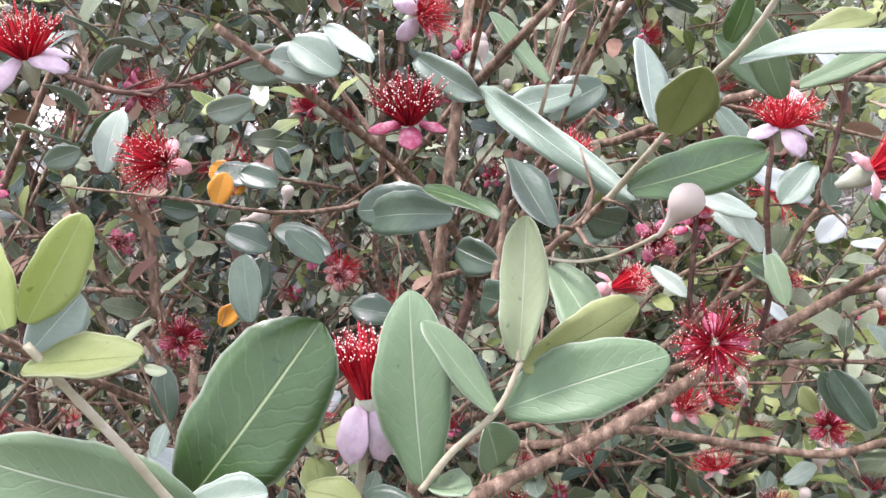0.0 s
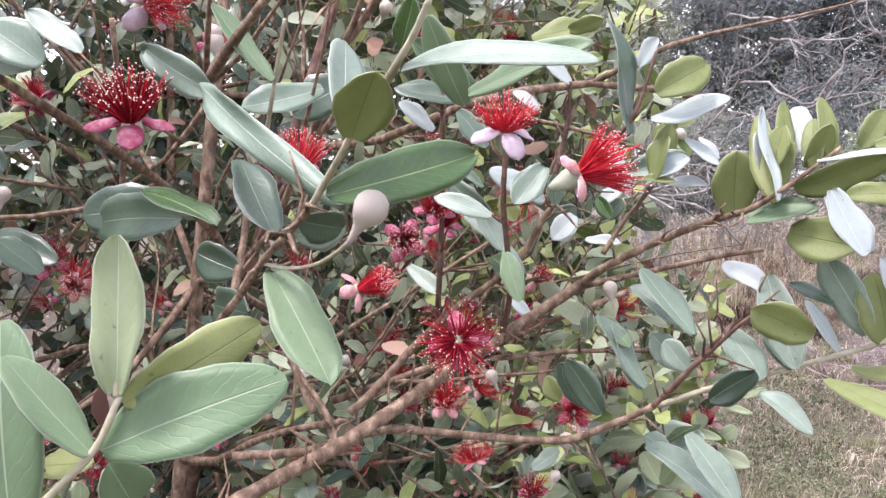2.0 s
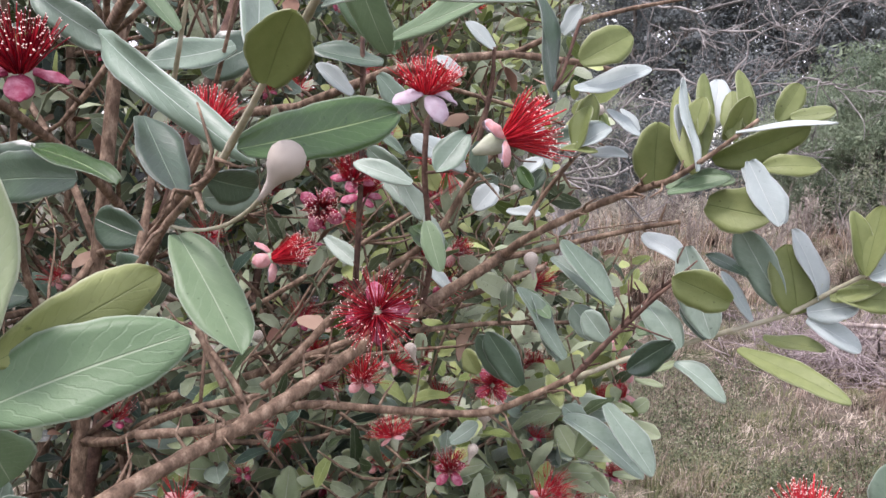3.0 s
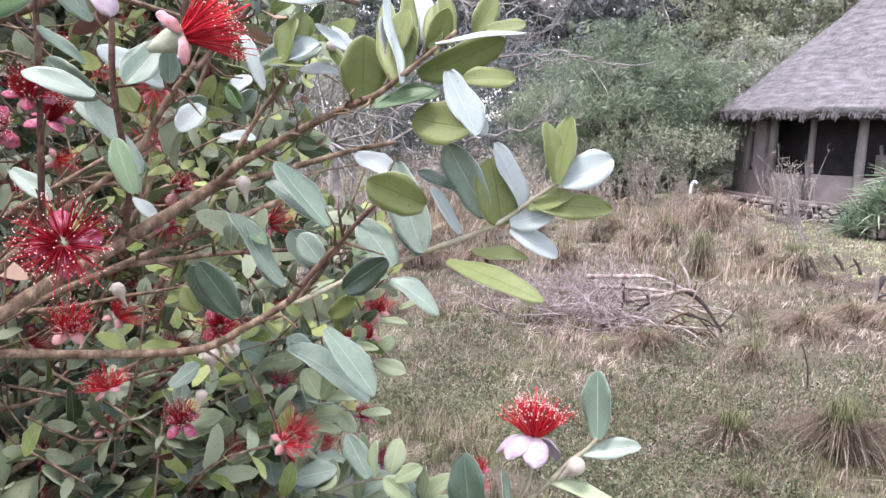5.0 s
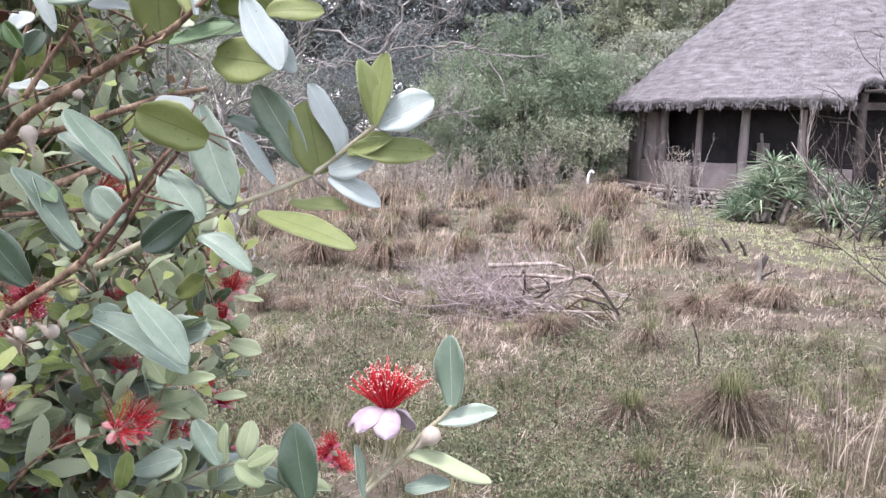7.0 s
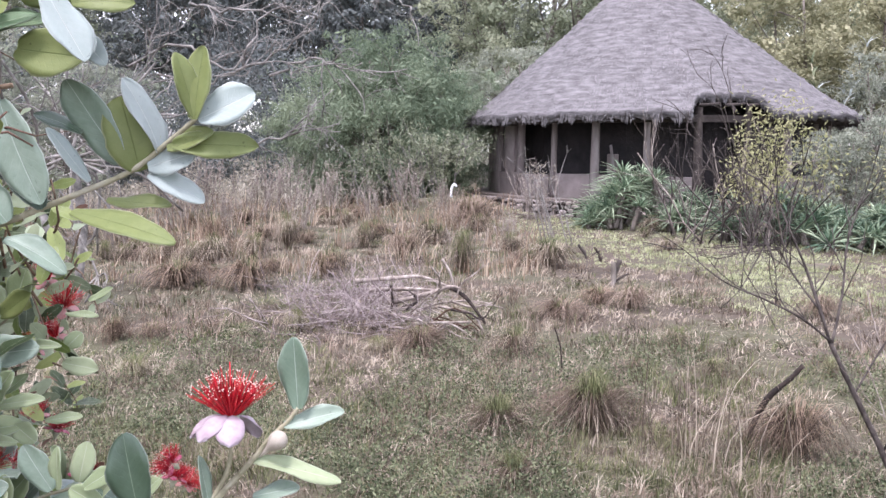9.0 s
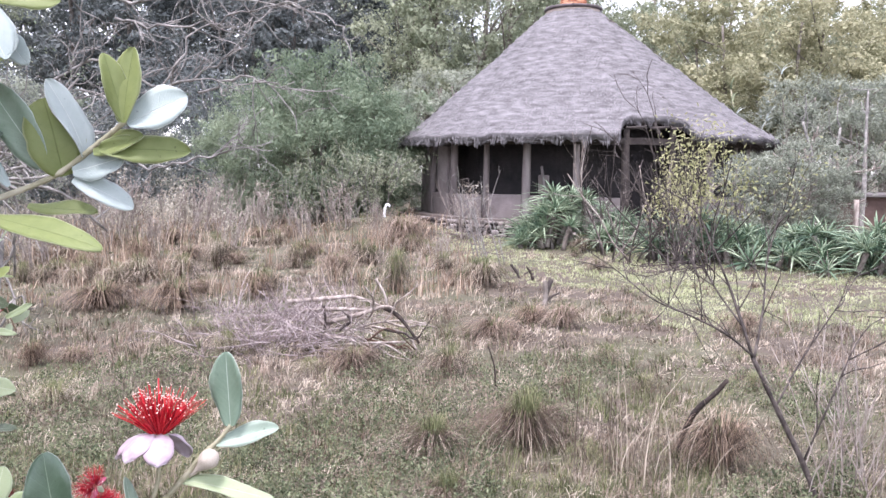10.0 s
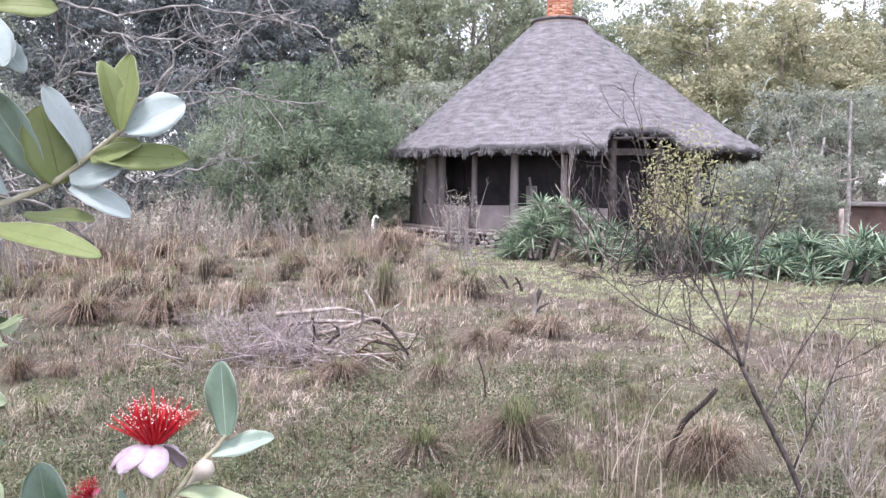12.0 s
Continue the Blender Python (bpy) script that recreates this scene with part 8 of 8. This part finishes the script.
leaf(GREY, (0.6222, 1.1903, 1.5639), (0.6444, 1.1746, 1.5645), (-0.22, -0.27, 0.94), 0.0156)

# ---- the rest of the shrub, behind the near sprigs ----
r = np.random.default_rng(77)
# stems from the root
stems = []
root = Vector((0.12, 1.2, 0))
for i in range(16):
    a = r.uniform(0, 2 * math.pi)
    tip = Vector((0.05 + 0.62 * math.cos(a) * r.uniform(0.4, 1), 1.3 + 0.6 * math.sin(a) * r.uniform(0.2, 1), r.uniform(1.6, 2.3)))
    p = root + Vector((0.1 * math.cos(a), 0.1 * math.sin(a), 0))
    q = p.lerp(tip, 0.5) + Vector(r.normal(0, 0.07, 3))
    line = spline([p, p.lerp(q, 0.5) + Vector(r.normal(0, 0.03, 3)), q, q.lerp(tip, 0.5) + Vector(r.normal(0, 0.05, 3)), tip], 4)
    v, f = tube_data(line, 0.014, 0.004, 7, 0.1, i)
    child("branch", mesh_of("branch", v, f, [BARK if i % 2 else BARK_DARK]), bush, AT)
    for k in range(30):
        s = line[int(r.integers(6, len(line) - 1))]
        if s.y > 0.80:
            way = Vector((r.normal(0.15, 0.7), r.normal(0, 0.5), r.normal(0.3, 0.4)))
            grow(s, way, r.uniform(0.2, 0.42), r.uniform(0.0025, 0.0045), 1, r, 0.28, 2, 0.6, 0.6, 0.05, stems)


def allowed(p):
    """Whether a filling sprig may stand here: inside the shrub's outline, behind the near sprigs."""
    x, y, z = p
    az = math.degrees(math.atan2(x - 0.50, y - 0.40))
    dist = math.hypot(x - 0.5, y - 0.4)
    wob = 3.5 * noise.noise(Vector((z * 9, dist * 4, 2)))
    far = min(1.0, max(0.0, (dist - 0.5) / 0.2))
    edge = (13 + 7 * far) if z > 1.78 else 13 + 10.5 * far
    if z < 1.57:
        edge = 13 + (6.5 if z > 1.45 else 11) * far
    if not -75 < az < edge + wob * 0.6:
        return False
    return 0.47 + 0.09 * max(0, (az + 20) / 30) < dist < 1.7 and 0.6 < z < 2.5


sprigs = []
while len(sprigs) < 2250:
    p = Vector((r.uniform(-0.95, 1.25), r.uniform(0.55, 2.0), r.uniform(0.7, 2.4)))
    if len(sprigs) % 4 == 0:
        a, d = radians(r.uniform(-12, 23)), r.uniform(0.6, 1.05)
        p = Vector((0.5 + d * math.sin(a), 0.4 + d * math.cos(a), r.uniform(1.25, 1.78)))
    if len(sprigs) % 4 == 2:
        a, d = radians(r.uniform(-40, 12)), r.uniform(0.8, 1.5)
        p = Vector((0.5 + d * math.sin(a), 0.4 + d * math.cos(a), r.uniform(1.7, 2.35)))
    if p.z < 1.25 and r.uniform() < 0.7 or p.x < -0.35 and r.uniform() < 0.2:
        continue
    if allowed(p):
        sprigs.append(p)
for k in range(150):
    a, d = radians(r.uniform(4, 18.5)), r.uniform(0.8, 1.3)
    sprigs.append(Vector((0.5 + d * math.sin(a), 0.4 + d * math.cos(a), r.uniform(1.74, 2.06))))
for k in range(800):
    a, d = radians(r.uniform(-60, 8)), r.uniform(1.15, 1.62)
    sprigs.append(Vector((0.5 + d * math.sin(a), 0.4 + d * math.cos(a), r.uniform(1.2, 2.3))))
sprigs.sort(key=lambda p: (p - Vector((0.45, 0.4, 1.85))).length)
MESHES = []
for i, top in enumerate((PALE, DARK, MID, GREY, DARK, GREY, SILVER, OLIVE, MID, PALE)):
    v, f, s, uv = leaf_data(0.043, 0.021 + 0.001 * (i % 4), 900 + i, 7, 4, 0.12, 0.2)
    MESHES.append(mesh_of("leaf", v, f, [top, UNDER[top.name]], s, True, uv))
lv, lf, ls, luv = leaf_data(1.0, 0.44, 5, 4, 2, 0.14, 0.2, 0.012, False)
lv, luv = np.array(lv), np.array(luv)
FV, FF, FS, FU = [], [], [], []
single, tw, nv = 0, [], 0
for i, p in enumerate(sprigs):
    way = Vector((r.normal(0.0, 0.6), r.normal(-0.45, 0.5), r.normal(0.55, 0.5))).normalized()
    if math.atan2(p.x - 0.5, p.y - 0.4) > 0.2:
        way.x = -0.6 * abs(way.x)
        way.normalize()
    L = r.uniform(0.07, 0.13)
    bend = Vector(r.normal(0, 0.25, 3))
    line = [p, p + (way + bend * 0.3) * L * 0.5, p + (way + bend) * L]
    tw.append((spline(line, 2), 0.0014, 0.0008, 4))
    x = way.cross(Vector((0.1, 0.2, 1))).normalized()
    pairs = int(r.integers(3, 5))
    for k in range(pairs):
        s = line[0].lerp(line[2], (k + 0.6) / pairs)
        x = (Matrix.Rotation(radians(80 + r.uniform(-15, 15)), 3, way) @ x).normalized()
        for sgn in (-1, 1):
            y = (x * sgn + way * r.uniform(0.3, 1.0) + Vector(r.normal(0, 0.18, 3))).normalized()
            n = (way - y * way.dot(y) + Vector(r.normal(0, 0.25, 3))).normalized()
            xx = y.cross(n).normalized()
            zz = xx.cross(y)
            size = r.uniform(0.018, 0.038) * (0.75 if k == pairs - 1 else 1) * (1.6 if p.y > 1.45 else 1)
            rot = Matrix((xx, y, zz)).transposed()
            if single < 110 and (p - Vector((0.45, 0.4, 1.85))).length < 0.85:
                single += 1
                child("leaf", MESHES[int(r.integers(len(MESHES)))], bush, AT @ Matrix.Translation(s) @ rot.to_4x4() @ Matrix.Scale(size / 0.043, 4))
            else:
                R = np.array(rot) * size
                FV.append(lv @ R.T + np.array(s))
                FF += [tuple(c + nv for c in q) for q in lf]
                # more light leaves on the open side, more dark inside: light put into colour
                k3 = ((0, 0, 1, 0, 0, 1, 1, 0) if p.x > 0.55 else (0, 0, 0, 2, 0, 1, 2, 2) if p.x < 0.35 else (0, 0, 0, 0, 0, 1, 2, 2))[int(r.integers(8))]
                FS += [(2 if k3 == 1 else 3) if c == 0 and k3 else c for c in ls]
                FU.append(luv)
                nv += len(lv)
    near = (p - Vector((0.45, 0.4, 1.85))).length < 1.15
    if near and p.z < 2.3 and math.atan2(p.x - 0.5, p.y - 0.4) < 0.24 and r.uniform() < (0.27 if p.z > 1.6 else 0.42):
        flower(tuple(line[2]), tuple(way + Vector((0, -0.5, 0.2))), ("crimson", "pink")[int(r.integers(2))], r.uniform(0.75, 1.1), brushes=THIN)
    elif r.uniform() < 0.10:
        bud(tuple(line[2]), tuple(way), r.uniform(0.004, 0.006))
# whorls of pale leaves low on the open side, sunlit brightness partly in their colour
for k in range(230):
    az, dist = radians(r.uniform(-10, 19.5)), r.uniform(0.62, 0.85)
    p = Vector((0.5 + dist * math.sin(az), 0.4 + dist * math.cos(az), r.uniform(1.36, 1.68)))
    way = Vector((r.normal(-0.05, 0.3), r.normal(-0.6, 0.3), 0.8)).normalized()
    tw.append((spline([p - way * 0.09 + Vector(r.normal(0, 0.01, 3)), p - way * 0.04, p + way * 0.01], 3), 0.0013, 0.001, 5))
    side = way.cross(Vector((0.3, 1, 0))).normalized()
    for j in range(6):
        y = (Matrix.Rotation(radians(97 * j), 3, way) @ side + way * (0.45 + 0.22 * j)).normalized()
        n = (way - y * way.dot(y)).normalized()
        xx = y.cross(n)
        child("leaf", MESHES[(0, 9, 0, 9, 3, 9)[(j + k) % 6]], bush, AT @ Matrix.Translation(p - way * 0.012 * (5 - j) * 0.6) @ Matrix((xx, y, n)).transposed().to_4x4() @ Matrix.Scale(r.uniform(0.7, 1.1), 4))
    if k % 5 == 0:
        flower(tuple(p + Vector((0.02, -0.02, 0.0))), tuple(way), ("pink", "crimson")[k % 2], 0.72, brushes=THIN)
DV, DF, nd = [], [], 0
for k in range(1700):
    q = Vector((r.uniform(-0.8, 1.1), r.uniform(0.75, 1.8), r.uniform(0.9, 2.2)))
    if allowed(q):
        R = np.array(Matrix.Rotation(r.uniform(0, 6.28), 3, Vector(r.normal(0, 1, 3)))) * r.uniform(0.018, 0.034)
        DV.append(lv @ R.T + np.array(q))
        DF += [tuple(c + nd for c in f) for f in lf]
        nd += len(lv)
tagged(child("withered_leaves", mesh_of("withered_leaves", np.concatenate(DV), DF, [WITHER]), bush, AT, "withered brown leaves"), kind="stuff")
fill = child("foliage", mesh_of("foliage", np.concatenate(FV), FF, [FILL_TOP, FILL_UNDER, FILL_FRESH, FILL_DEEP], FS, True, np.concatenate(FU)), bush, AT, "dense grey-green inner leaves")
tagged(fill, kind="stuff")
tagged(child("twig_mass", tubes("twig_mass", stems + tw, BARK), bush, AT), kind="stuff")
